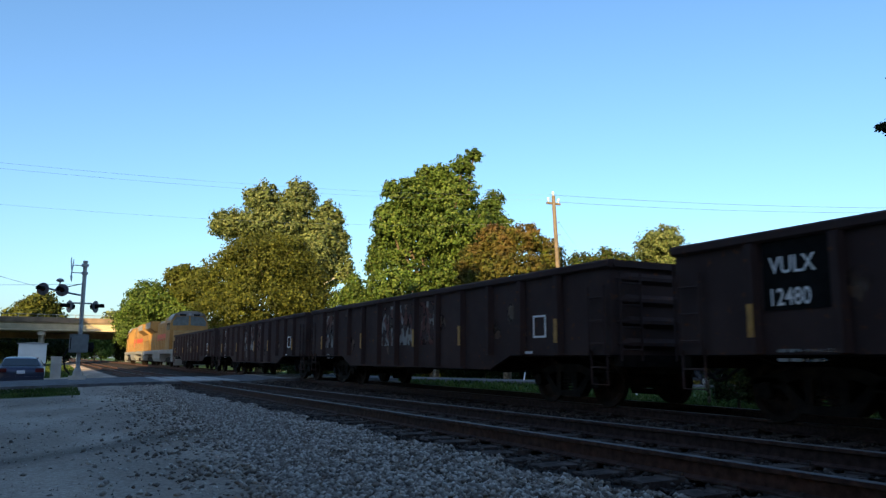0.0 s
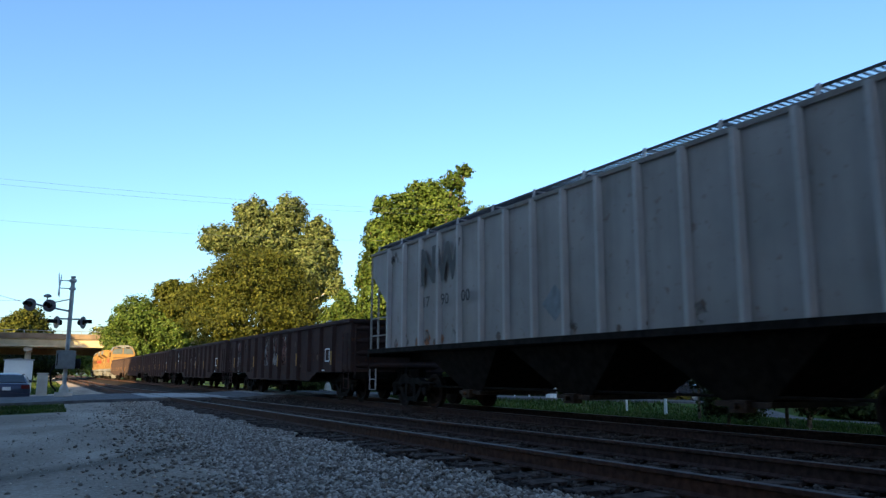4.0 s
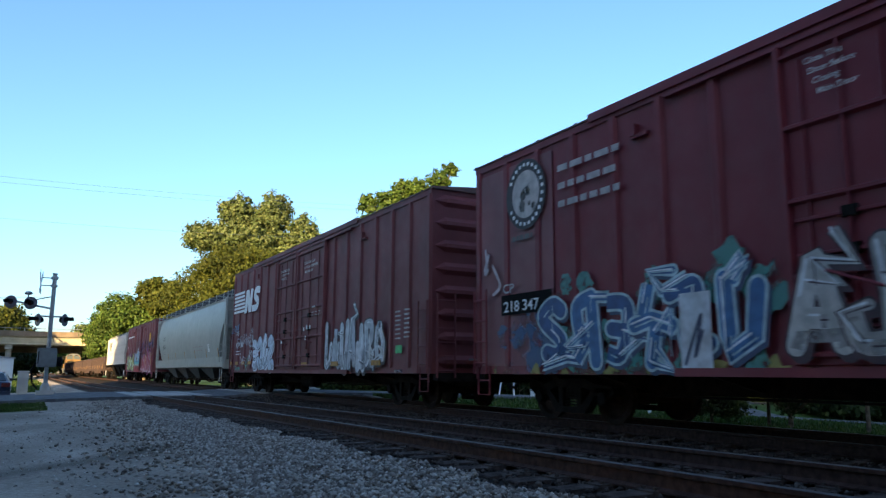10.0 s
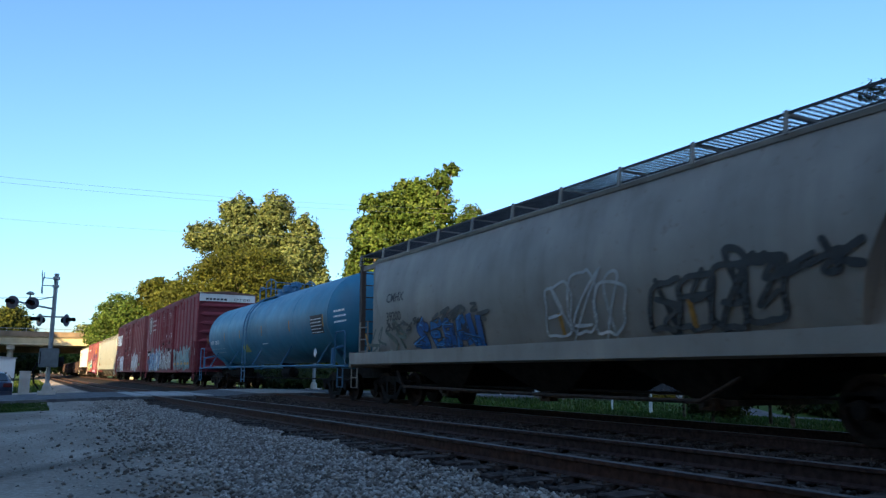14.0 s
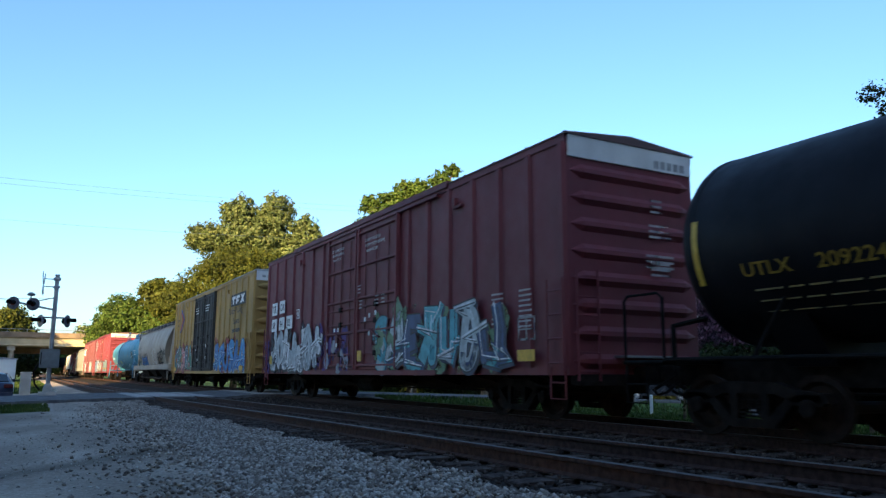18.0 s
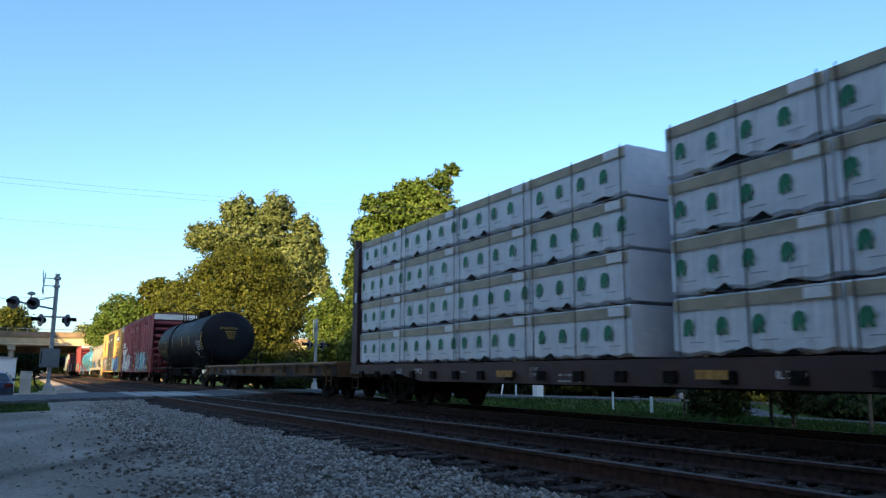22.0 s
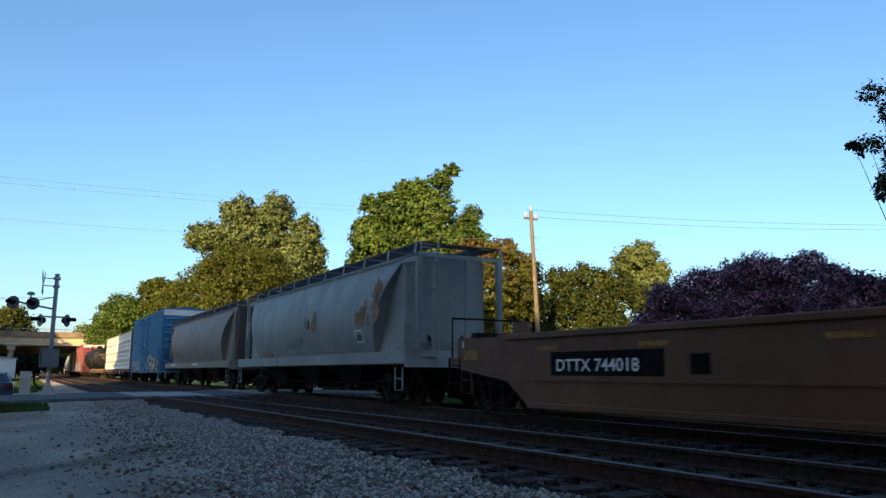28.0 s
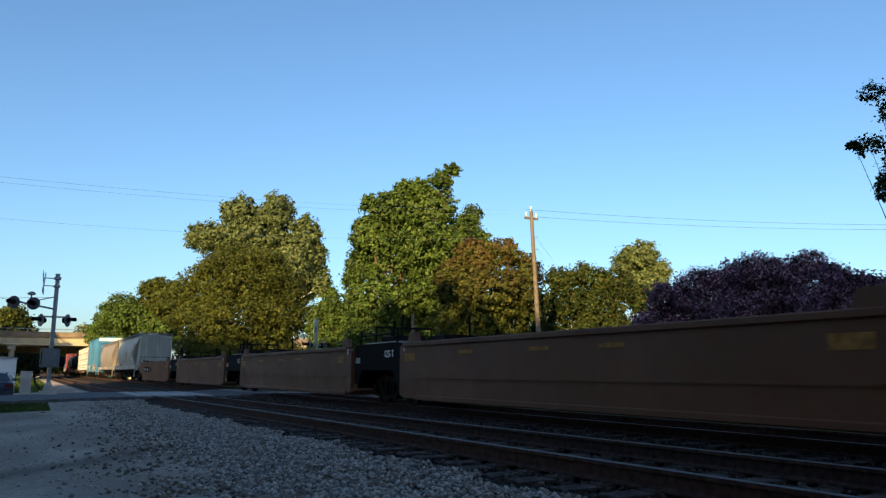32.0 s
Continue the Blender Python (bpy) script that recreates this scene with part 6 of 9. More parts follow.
    for sgn in (1, -1):
        s = Shape()
        for k in range(6):
            yy = sgn * (h - .08 * k - .02)
            s.box(-W + .35, W - .35, yy - .012, yy + .012, zb - .035, zb)
        part("end_walkway", s, M_GRATING, car, kind="stuff")
    if hatch:
        for k in range(5):
            yy = -h + length * (k + .5) / 5
            part("roof_hatch", Shape().turned([(.35, 0), (.4, .02), (.4, .1), (.3, .15), (.05, .17)], 14, "z", (0, yy, eave + .2)), colour, car)
    # discharge bays
    inner = h - max(low_in, 2.9) - .05
    for k in range(bays):
        c = inner - 2 * inner * (k + .5) / bays
        w = inner / bays
        t = [(-W + .14, sill), (W - .14, sill), (.62, .45), (-.62, .45)]
        q = Shape()
        ya, yb = c - w * .98, c + w * .98
        v = [(-W + .13, ya, sill), (W - .13, ya, sill), (W - .13, yb, sill), (-W + .13, yb, sill), (-.95, c - .42, .48), (.95, c - .42, .48), (.95, c + .42, .48), (-.95, c + .42, .48)]
        q.add(v, [(0, 1, 5, 4), (1, 2, 6, 5), (2, 3, 7, 6), (3, 0, 4, 7), (4, 5, 6, 7), (0, 3, 2, 1)])
        b = part("hopper_bay", q, deep or M_SOOT, car)
        g = Shape().box(-1.05, 1.05, c - .48, c + .48, .40, .48).box(-1.15, -.95, c - .15, c + .15, .32, .50)
        g.tube((-1.25, c, .42), (1.1, c, .42), .05, 8)
        part("discharge_gate", g, M_PLATE, b)
    part("centre_sill", Shape().slab(-.3, .3, -h + .1, h - .1, sill - .32, sill - .02), M_SOOT, car)
    part("brake_rod", Shape().pipe([(-.95, -h + 2.8, .55), (-.95, h - 2.8, .55)], .025, 6), M_SOOT, car)
    add_couplers(car, length, .42)
    return car, prof


# tank cars ------------------------------------------------------------------


def tank_car(u, length, colour, label, trim, r=1.5, zc=2.80, barrel=None, dome_y=0.0, rail_len=3.0, plat_y=0.0, ladder_y=1.0):
    """A tank car: long barrel with dished ends, jacket seams, manway with fittings inside a railed platform,
    ladder, end platforms with handrails and draft sills."""
    car = thing("tank_car", label, "tank car", "cars of the train")
    TRAIN.append((car, u))
    h = length / 2
    L = (barrel or length - 2.3) / 2
    prof = [(.02, -L)]
    for i in range(1, 9):
        a = math.pi / 2 * i / 8
        prof.append((r * math.sin(a), -L + .62 * (1 - math.cos(a))))
    prof += [(r, -L * .4), (r, L * .4)]
    prof += [(p, -q) for p, q in reversed(prof[:9])]
    part("barrel", Shape().turned(prof, 48, "y", (0, 0, zc)), colour, car, smooth=True)
    for y in (-L * .55, -L + .62, L * .08, L * .5, L - .62):
        part("jacket_seam", Shape().turned([(r - .01, y - .05), (r + .008, y - .045), (r + .008, y + .045), (r - .01, y + .05)], 48, "y", (0, 0, zc)), colour, car, smooth=True)
    top = zc + r
    # fittings
    y = dome_y
    d = part("manway", Shape().turned([(.3, -.12), (.3, .08), (.36, .1), (.36, .36), (.3, .42), (.05, .45)], 20, "z", (0, y, top)), trim, car, smooth=True)
    part("manway_hinge", Shape().slab(-.2, .2, y + .4, y + .6, top + .05, top + .3), trim, d)
    part("valve_bonnet", Shape().turned([(.16, -.1), (.16, .25), (.22, .27), (.22, .45), (.08, .5)], 14, "z", (0, y - .72, top)), trim, car)
    part("safety_valve", Shape().turned([(.12, -.1), (.12, .2), (.17, .22), (.17, .32), (.05, .36)], 12, "z", (0, y + 1.45, top)), trim, car)
    part("fitting_plate", Shape().slab(-.25, .25, y + .55, y + 1.3, top - .06, top + .14), trim, car)
    y = plat_y
    p = Shape()
    for sx in (-1, 1):
        p.slab(sx * .62 - .22, sx * .62 + .22, y - rail_len / 2, y + rail_len / 2, top - .18, top - .13)
    part("platform", p, trim, car)
    a, b = y - rail_len / 2, y + rail_len / 2

    def rail(shape):
        part("safety_rail", shape, trim, car, "thin steel pipe railing")
    for sx in (-1, 1):
        x = sx * .85
        rail(Shape().pipe([(x, b, top - .15), (x, b, top + .42), (x, b - .12, top + .46), (x, b - .95, top + .30)], .026, 6))
        rail(Shape().pipe([(x, b - .95, top - .13), (x, b - .95, top + .50), (x, b - 1.1, top + .58), (x, b - 1.6, top + .66), (x, a + .3, top + .58), (x, a, top + .46), (x, a, top - .13)], .026, 6))
        rail(Shape().tube((x, b - 1.7, top - .13), (x, b - 1.7, top + .65), .026, 6))
        rail(Shape().tube((x, b, top + .3), (x, b - 1.7, top + .30), .02, 6))
    rail(Shape().tube((-.85, a, top + .44), (.85, a, top + .44), .024, 6))
    rail(Shape().tube((-.85, b, top + .42), (.85, b, top + .42), .024, 6))
    # ladder follows the barrel
    s = Shape()
    yl = ladder_y
    for dy in (-.24, .24):
        pts = [(-r - .16, yl + dy, .45), (-r - .16, yl + dy, zc)]
        for i in range(1, 6):
            an = math.radians(180 - 12 * i)
            pts.append(((r + .16) * math.cos(an), yl + dy, zc + (r + .1) * math.sin(an)))
        s.pipe(pts, .024, 6)
    for i in range(9):
        z = .55 + i * .36
        xx = -r - .16 if z < zc else -math.sqrt(max(.01, (r + .14) ** 2 - (z - zc) ** 2))
        s.tube((xx, yl - .24, z), (xx, yl + .24, z), .02, 6)
    part("ladder", s, trim, car)
    # sills
    zs = 1.08
    for sgn in (1, -1):
        yy = sgn * h
        part("end_platform", Shape().slab(-W, W, min(yy, yy - sgn * .85), max(yy, yy - sgn * .85), zs - .06, zs), trim, car)
        part("draft_sill", Shape().slab(-.32, .32, min(yy, yy - sgn * 3.8), max(yy, yy - sgn * 3.8), .68, zs + .02), M_SOOT, car)
        for sx in (-1, 1):
            x = sx * (W - .03)
            part("end_handrail", Shape().pipe([(x, yy - sgn * .04, zs), (x, yy - sgn * .04, zs + .95), (x, yy - sgn * .12, zs + 1.03), (x, yy - sgn * .75, zs + 1.03), (x, yy - sgn * .85, zs + .95), (x, yy - sgn * .85, zs)], .024, 6), trim, car)
            part("tank_strut", Shape().pipe([(x, yy - sgn * 1.05, zs), (x, yy - sgn * 1.05, zs + .5), (x * .72, yy - sgn * 1.3, zs + .62)], .045, 6), trim, car)
        part("saddle", Shape().prism([(-1.15, zc - r * .62), (1.15, zc - r * .62), (.5, zs - .1), (-.5, zs - .1)], sgn * (h - 2.5) - .35, sgn * (h - 2.5) + .35), colour, car)
        stirrup(car, yy - sgn * .3, trim, -W)
        add_truck(car, sgn * (h - 1.9))
    g = Shape().tube((-W + .02, -h + .9, zs), (-W + .02, h - .9, zs), .035, 8).tube((W - .02, -h + .9, zs), (W - .02, h - .9, zs), .035, 8)
    part("side_handrail", g, trim, car)
    n = 5
    for i in range(n):
        yy = -h + 2.4 + (length - 4.8) * i / (n - 1)
        part("rail_bracket", Shape().tube((-W + .02, yy, zs), (-r * .80, yy - .28, zc - r * .60), .03, 6), trim, car)
    part("bottom_outlet", Shape().turned([(.3, .3), (.3, 0), (.16, -.1), (.16, -.3)], 12, "z", (0, 0, zc - r - .1)), M_SOOT, car)
    part("brake_rod", Shape().pipe([(-.5, -h + 2.8, .62), (-.5, h - 2.8, .62)], .022, 6), M_SOOT, car)
    part("air_reservoir", Shape().turned([(.02, -.6), (.2, -.5), (.2, .5), (.02, .6)], 12, "y", (-.6, -2.2, .85)), M_SOOT, car)
    add_couplers(car, length, .35)

    def skin(z, off=.006):
        return -math.sqrt(max(.05, (r + off) ** 2 - (z - zc) ** 2))
    return car, skin


# open cars --------------------------------------------------------------------


def gondola(u, length, colour, label, top=2.44, sill=.92, low=.62):
    """A high-sided gondola: stakes along the sides, heavy top chord, sides that deepen between the trucks, a load below the rim."""
    car = thing("gondola", label, "gondola car", "cars of the train")
    TRAIN.append((car, u))
    h = length / 2
    drop = [(-h, top), (h, top), (h, sill), (h - 3.1, sill), (h - 3.9, low), (-h + 3.9, low), (-h + 3.1, sill), (-h, sill)]
    for sx in (-1, 1):
        part("side_wall", Shape().prism(drop, sx * W - .03, sx * W + .03, "x"), colour, car)
        part("top_chord", Shape().slab(sx * W - .1, sx * W + .1, -h - .04, h + .04, top - .02, top + .13, .03), colour, car)
    n = 12
    for sx in (-1, 1):
        x0, x1 = sx * (W + .03), sx * (W + .15)
        rm = shared("side_stake%d" % sx, lambda: Shape().prism([(x0, -.085), (x1, -.055), (x1, .055), (x0, .085)], low + .05, top - .02, "z"))
        re = shared("side_stake_end%d" % sx, lambda: Shape().prism([(x0, -.085), (x1, -.055), (x1, .055), (x0, .085)], sill + .02, top - .02, "z"))
        for i in range(n):
            y = h - 1.4 - (length - 2.8) * i / (n - 1)
            r = part("side_stake", rm if abs(y) < h - 3.9 else re, colour, car)
            r.location.y = y
    for i in (0, 3, 6, 8, 11):
        y = h - 1.4 - (length - 2.8) * i / (n - 1)
        part("reflector", Shape().box(-W - .158, -W - .151, y - .05, y + .05, 1.15, 1.6), M_AMBER, car, "dirty amber reflective strip")
    part("floor", Shape().box(-W + .03, W - .03, -h + .03, h - .03, sill - .02, sill + .06), M_SOOT, car)
    for sgn in (1, -1):
        corrugated_end(car, sgn * h, sgn, sill, top, colour, 4)
        part("end_chord", Shape().slab(-W, W, sgn * h - .07, sgn * h + .07, top, top + .12), colour, car)
        ladder(car, -W + .06, -W + .5, sgn * (h + .14), sill - .1, top - .1, colour)
        ladder(car, sgn * (h - .1), sgn * (h - .5), -W - .1, sill, sill + 1.2, colour, "y", 3)
        stirrup(car, sgn * (h - .3), colour, -W - .05)
        add_truck(car, sgn * (h - 1.95))
        part("end_sill", Shape().slab(-W + .1, W - .1, sgn * h - .1, sgn * h + .1, sill - .2, sill), M_SOOT, car)
    underframe(car, length, sill)
    # load
    rng = random.Random(int(u * 10))
    s = Shape()
    ny, nx = 40, 7
    v = []
    for i in range(ny + 1):
        for j in range(nx + 1):
            v.append((-W + .05 + (2 * W - .1) * j / nx, -h + .1 + (length - .2) * i / ny, top - .12 + .16 * math.sin(math.pi * j / nx) * rng.uniform(.2, 1.0) + rng.uniform(-.05, .05)))
    s.add(v, [(i * (nx + 1) + j, i * (nx + 1) + j + 1, (i + 1) * (nx + 1) + j + 1, (i + 1) * (nx + 1) + j) for i in range(ny) for j in range(nx)])
    part("load", s, M_SOOT, car, "dark heaped bulk load")
    add_couplers(car, length, .3)
    return car

# ---------------------------------------------------------------- the train
BROWN = paint("oxide_brown_paint", (0.15, 0.035, 0.041), rust=.12, amount=.45)
BROWN2 = paint("brown_red_paint", (0.16, 0.031, 0.042), rust=.08, amount=.35, fade=.07)
RED = paint("faded_red_paint", (0.175, 0.021, 0.034), rust=.06, amount=.3, fade=.06)
PINK = paint("faded_pink_red", (0.20, 0.068, 0.076), rust=.08, amount=.3)
GREYPAINT = paint("weathered_grey_paint", (0.27, 0.262, 0.255), amount=.6, rust=.25)
BEIGE = paint("grey_beige_paint", (0.33, 0.335, 0.30), amount=.10, rust=.03, rough=.36, fade=.05)
ENDGRIME = paint("grimy_end_paint", (0.10, 0.08, 0.068), grime=(.035, .025, .02), amount=.7, rust=.4, rough=.85)
CONCRETE = paint("dirty_grey_paint", (0.29, 0.262, 0.225), grime=(.07, .058, .048), amount=.55)
# darker grey than the side sheets, for the bays below them
BAYDARK = paint("dark_bay_paint", (0.10, 0.10, 0.095), amount=.5)
PALEGREY = paint("pale_grey_paint", (0.27, 0.295, 0.285), amount=.5, rust=.3)
GONDOLA = paint("sooty_gondola_paint", (0.052, 0.034, 0.032), amount=.5, rust=.5, rough=.8)
matt(GONDOLA, M_BLACK)


def worn_print(name, some):
    """What is left of a pale printed panel: flakes of grey-white over rust red, scraped off in streaks."""
    m, nt, b = base_material(name, 0.8)
    flake = noise_node(nt, 3.2, 8, (1, 1.6, .8))
    col = ramp(nt, noise_node(nt, 2.1, 6), [(0.40, (0.085, 0.022, 0.016)), (0.50, (0.11, 0.05, 0.04)), (0.56, (0.26, 0.25, 0.24))])
    nt.links.new(col, b.inputs["Base Color"])
    nt.links.new(ramp(nt, flake, [(some, (0, 0, 0)), (some + .08, (0.9, 0.9, 0.9))]), b.inputs["Alpha"])
    return m


WORNPANEL = worn_print("peeling_print", 0.44)
WORNFAINT = worn_print("scraped_print", 0.54)
RIBGREY = paint("chalky_grey_paint", (0.40, 0.395, 0.39), amount=.4, rust=.1)
DARKHOPPER = paint("grimy_hopper_paint", (0.215, 0.185, 0.165), amount=.55, rust=.12)
BLUETANK = paint("blue_tank_paint", (0.046, 0.19, 0.30), amount=.35, rust=.05, rough=.40)
BLUETRIM = paint("blue_steel_trim", (0.05, 0.15, 0.27), amount=.5)
BLUEBOX = paint("blue_boxcar_paint", (0.024, 0.125, 0.25), amount=.25, rust=.06)
BLACKTANK = paint("black_tank_paint", (0.007, 0.0075, 0.011), amount=.15, rust=.03, rough=.48)
YELLOWBOX = paint("yellow_boxcar_paint", (0.36, 0.225, 0.062), amount=.45, rust=.15)
WELL = paint("brown_well_paint", (0.115, 0.041, 0.011), grime=(.04, .018, .008), amount=.3, rust=.12)
LOCO = paint("armour_yellow_paint", (0.25, 0.135, 0.03), amount=.65, rust=.25)
# glass paled by a sky reflection that is put into its colour
WINDSCREEN = plain("sky_pale_windscreen", (0.11, 0.13, 0.14), 0.12)
LOCOGREY = paint("loco_grey_paint", (0.17, 0.17, 0.17), amount=.5)
BANDWHITE = paint("white_band_paint", (0.62, 0.62, 0.60), amount=.25, rust=.05)
matt(BLACKTANK)
ROOFDARK = paint("dark_roof", (0.10, 0.05, 0.045), amount=.5)
ROOFGALV = plain("galvanised_roof", (0.3, 0.3, 0.3), 0.5, 0.6)
DOORBLACK = paint("black_door_paint", (0.02, 0.02, 0.022), amount=.3, rust=.05)
WRAP, wrap_nt, wrap_b = base_material("white_lumber_wrap", 0.45)
wrap_nt.links.new(ramp(wrap_nt, noise_node(wrap_nt, 2.5, 6), [(0.35, (0.72, 0.745, 0.78)), (0.65, (0.83, 0.85, 0.88))]), wrap_b.inputs["Base Color"])
bump(wrap_nt, wrap_b, noise_node(wrap_nt, 2.2, 4, (1, 2.2, 3.0)), 0.45, 0.04)
WRAPTAN = plain("tan_wrap_band", (0.42, 0.36, 0.25), 0.6, 0, .15, 3)
GREEN = plain("green_print", (0.03, 0.20, 0.10), 0.6)
DECKWOOD = plain("worn_deck_planks", (0.22, 0.165, 0.11), 0.9, 0, .35, 4, .5)
FLATDARK = paint("sooty_brown_paint", (0.034, 0.024, 0.019), grime=(.012, .009, .008), amount=.7, rust=.35, rough=.85)
FLATTAN = paint("flaking_tan_paint", (0.125, 0.078, 0.042), grime=(.022, .014, .01), amount=.9, rust=.5, rough=.8)
matt(FLATTAN)


def ribbon(line, half):
    """Outline of a band of even width along a line."""
    n, left, right = len(line), [], []
    for i, (a, b) in enumerate(line):
        p, q = line[max(0, i - 1)], line[min(n - 1, i + 1)]
        d = math.hypot(q[0] - p[0], q[1] - p[1]) or 1
        o = (-(q[1] - p[1]) / d * half, (q[0] - p[0]) / d * half)
        left.append((a + o[0], b + o[1]))
        right.append((a - o[0], b - o[1]))
    return left + right[::-1]


def mid(a, b):
    return (a + b) / 2


XS = -W - .014      # lettering lies just off the side sheets


def train_front():
    """Gondolas, ribbed hopper and the first boxcar."""
    for k, (a, b) in enumerate(((251.1, 234.8), (233.5, 217.2), (216.4, 200.2), (198.7, 182.4), (181.3, 165.1))):
        g = gondola(mid(a, b), a - b, GONDOLA, ("sooty dark brown gondola with peeling pale panels", "sooty gondola with white initials on a black panel")[k == 3])
        h = (a - b) / 2
        x = -W - .045
        if k == 3:
            panel(g, h - 1.55, 1.5, .95, .98, M_BLACK, x + .008, "black_panel")
            write(g, "VULX", h - 1.66, 1.98, .32, M_WHITE, x - .012, .82)
            write(g, "12480", h - 1.62, 1.56, .32, M_WHITE, x - .012, .78)
        else:
            panel(g, h - 1.52, 1.2, .98, 1.1, WORNPANEL, x + .006, "worn_panel", "peeling pale panel", .003)
        bars(g, h - 1.70, .95, 2, .8, .07, mist((.30, .30, .30)), x - .006, .12)
        for j in range(3):
            panel(g, h - 6.42 - j * 1.227, 1.2, .98, 1.1, WORNPANEL if k != 3 else WORNFAINT, x + .006, "worn_panel", "peeling pale panel with rust", .003)
        pf = Shape()
        for z0, z1, y0, y1 in ((1.26, 1.30, 0, .42), (1.66, 1.70, 0, .42), (1.26, 1.70, 0, .04), (1.26, 1.70, .38, .42)):
            pf.box(x - .006, x, h - 14.36 + y0, h - 14.36 + y1, z0, z1)
        part("stencil_frame", pf, M_WHITE, g)
        panel(g, h - 13.4, .95, .5, .05, M_WHITE, x, "white_mark")
        blotch(g, 90 + k, h - 2, 1.0, 12, 1.2, 16, (.10, .055, .035), x + .006, .14, "rust_patch")

    g0, skin = covered_hopper(mid(163.8, 146.5), 17.3, GREYPAINT, "grey ribbed covered hopper with rust and dark initials", eave=4.36, sill=1.55, low_in=1.45, high_in=.12, cut="chamfer", bays=3, ribbed=16, board=.30, posts=False, frame_mat=RIBGREY)
    h = 17.3 / 2
    x = -W + .034
    write(g0, "NW", h - 3.35, 3.12, 1.28, M_DARKINK, -W - .03, .85, offset=.03)
    for k, txt in enumerate(("17", "90", "00")):
        write(g0, txt, h - 3.47 - .97 * k, 2.52, .38, M_DARKINK, -W - .03, 1.05)
    d = Shape().add([(x, h - 8.4, 2.2), (x, h - 8.8, 2.55), (x, h - 9.2, 2.2), (x, h - 8.8, 1.85)], [(0, 1, 2, 3)])
    part("hazard_diamond", d, spray((.16, .19, .22)), g0)
    for sgn in (1, -1):
        for xx in (-W + .06, W - .06):
            part("end_post", Shape().tube((xx, sgn * (h - .05), 1.55), (xx, sgn * (h - .05), 4.3), .03, 6), GREYPAINT, g0)
            part("end_post", Shape().tube((xx, sgn * (h - .55), 1.5), (xx, sgn * (h - .55), 3.3), .03, 6), GREYPAINT, g0)
            part("hand_rail", Shape().tube((xx, sgn * (h - .05), 2.45), (xx, sgn * (h - 1.4), 2.45), .022, 6), GREYPAINT, g0)
            part("hand_rail", Shape().tube((xx, sgn * (h - .05), 1.95), (xx, sgn * (h - 1.4), 1.95), .022, 6), GREYPAINT, g0)
    blotch(g0, 21, h - 1.6, 1.6, 5, .15, 9, (.28, .11, .04), x, .16, "rust_patch")
    blotch(g0, 22, h - 1.0, 3.95, .9, .2, 6, (.10, .085, .08), x - .003, .12, "rust_patch")
    blotch(g0, 23, h - 4, 1.6, 12, .2, 10, (.15, .11, .09), x, .12, "rust_patch")

    b1 = boxcar(mid(145, 129.5), 15.5, BROWN, ROOFDARK, "brown boxcar with a corrugated door and bright graffiti", 4.70, 14, [(5.7, 8.9)], corrugated_door=True, sill=.84)
    h = 15.5 / 2
    bars(b1, h - .85, 3.78, 1, 4.0, .2, M_WHITE, XS - .055)
    bars(b1, h - .75, 2.95, 1, .4, .16, M_WHITE, XS - .055)
    bars(b1, h - 1.6, 2.3, 3, 1.6, .1, spray((.4, .4, .42)), XS - .055, .2)
    disc = Shape().add([(XS - .062, h - 13.5 + .36 * math.cos(6.2832 * i / 28), 3.40 + .40 * math.sin(6.2832 * i / 28)) for i in range(28)], [tuple(range(28))])
    part("yellow_disc", disc, spray((.72, .36, .0)), b1, "painted yellow disc")
    x = XS - .062
    blotch(b1, 31, h - 9.2, 2.2, 6.0, .9, 26, (.07, .04, .12), x, .28)
    blotch(b1, 32, h - 9.4, 2.5, 6.0, .6, 12, (.13, .10, .32), x - .006, .16)
    blotch(b1, 33, h - 9.9, .95, 5.3, 1.0, 24, (.26, .05, .14), x - .0005, .30)
    S_FORM = [[(.84, .98), (.2, .66), (.22, .45), (.78, .42), (.86, .16), (.45, .02), (.06, .16)]]
    U_FORM = [[(.02, .96), (.14, .36), (.4, .04), (.66, .1), (.86, .5), (.96, 1.0)]]
    A_FORM = [[(.62, 1.0), (.22, .55), (.12, .36), (.5, .04), (.9, .36), (.78, .72), (.6, 1.0)], [(.9, .34), (1.0, -.04)]]
    N_FORM = [[(.04, 1.0), (.14, .0)], [(.2, .42), (.66, .95), (.98, .74)], [(.36, .5), (.8, .34), (.66, .02)]]
    for k, (form, y0, wide, z0, high) in enumerate(((S_FORM, 10.3, 1.0, 1.0, 1.05), (U_FORM, 11.5, .8, 1.05, 1.0), (A_FORM, 12.55, .75, 1.0, 1.25), (S_FORM, 13.55, .8, 1.0, 1.25), (N_FORM, 14.72, .62, 1.0, 1.05))):
        halo, rim, red, deep, shine = (Shape() for _ in range(5))
        for i, line in enumerate(form):
            pts = curve([(h - y0 - u * wide, z0 + v * high) for u, v in line], 4)
            e = .0004 * i
            brush(halo, pts, .36, .001 + .0005 * k, x)
            brush(rim, pts, .255, .008 + e, x, square=True)
            brush(red, pts, .20, .013 + e, x, square=True)
            brush(deep, [(a - .03, b - .05) for a, b in pts[len(pts) // 2:]], .075, .016 + e, x)
            brush(shine, [(a + .08, b + .03) for a, b in pts[2:6]], .014, .018 + e, x)
        o = part("graffiti_letter", red, spray((.27, .012, .035)), b1, "dark red letter with a white edge")
        part("graffiti_halo", halo, mist((.34, .07, .20)), o)
        part("graffiti_outline", rim, spray((.62, .64, .70)), o)
        part("graffiti_shade", deep, mist((.30, .04, .15)), o)
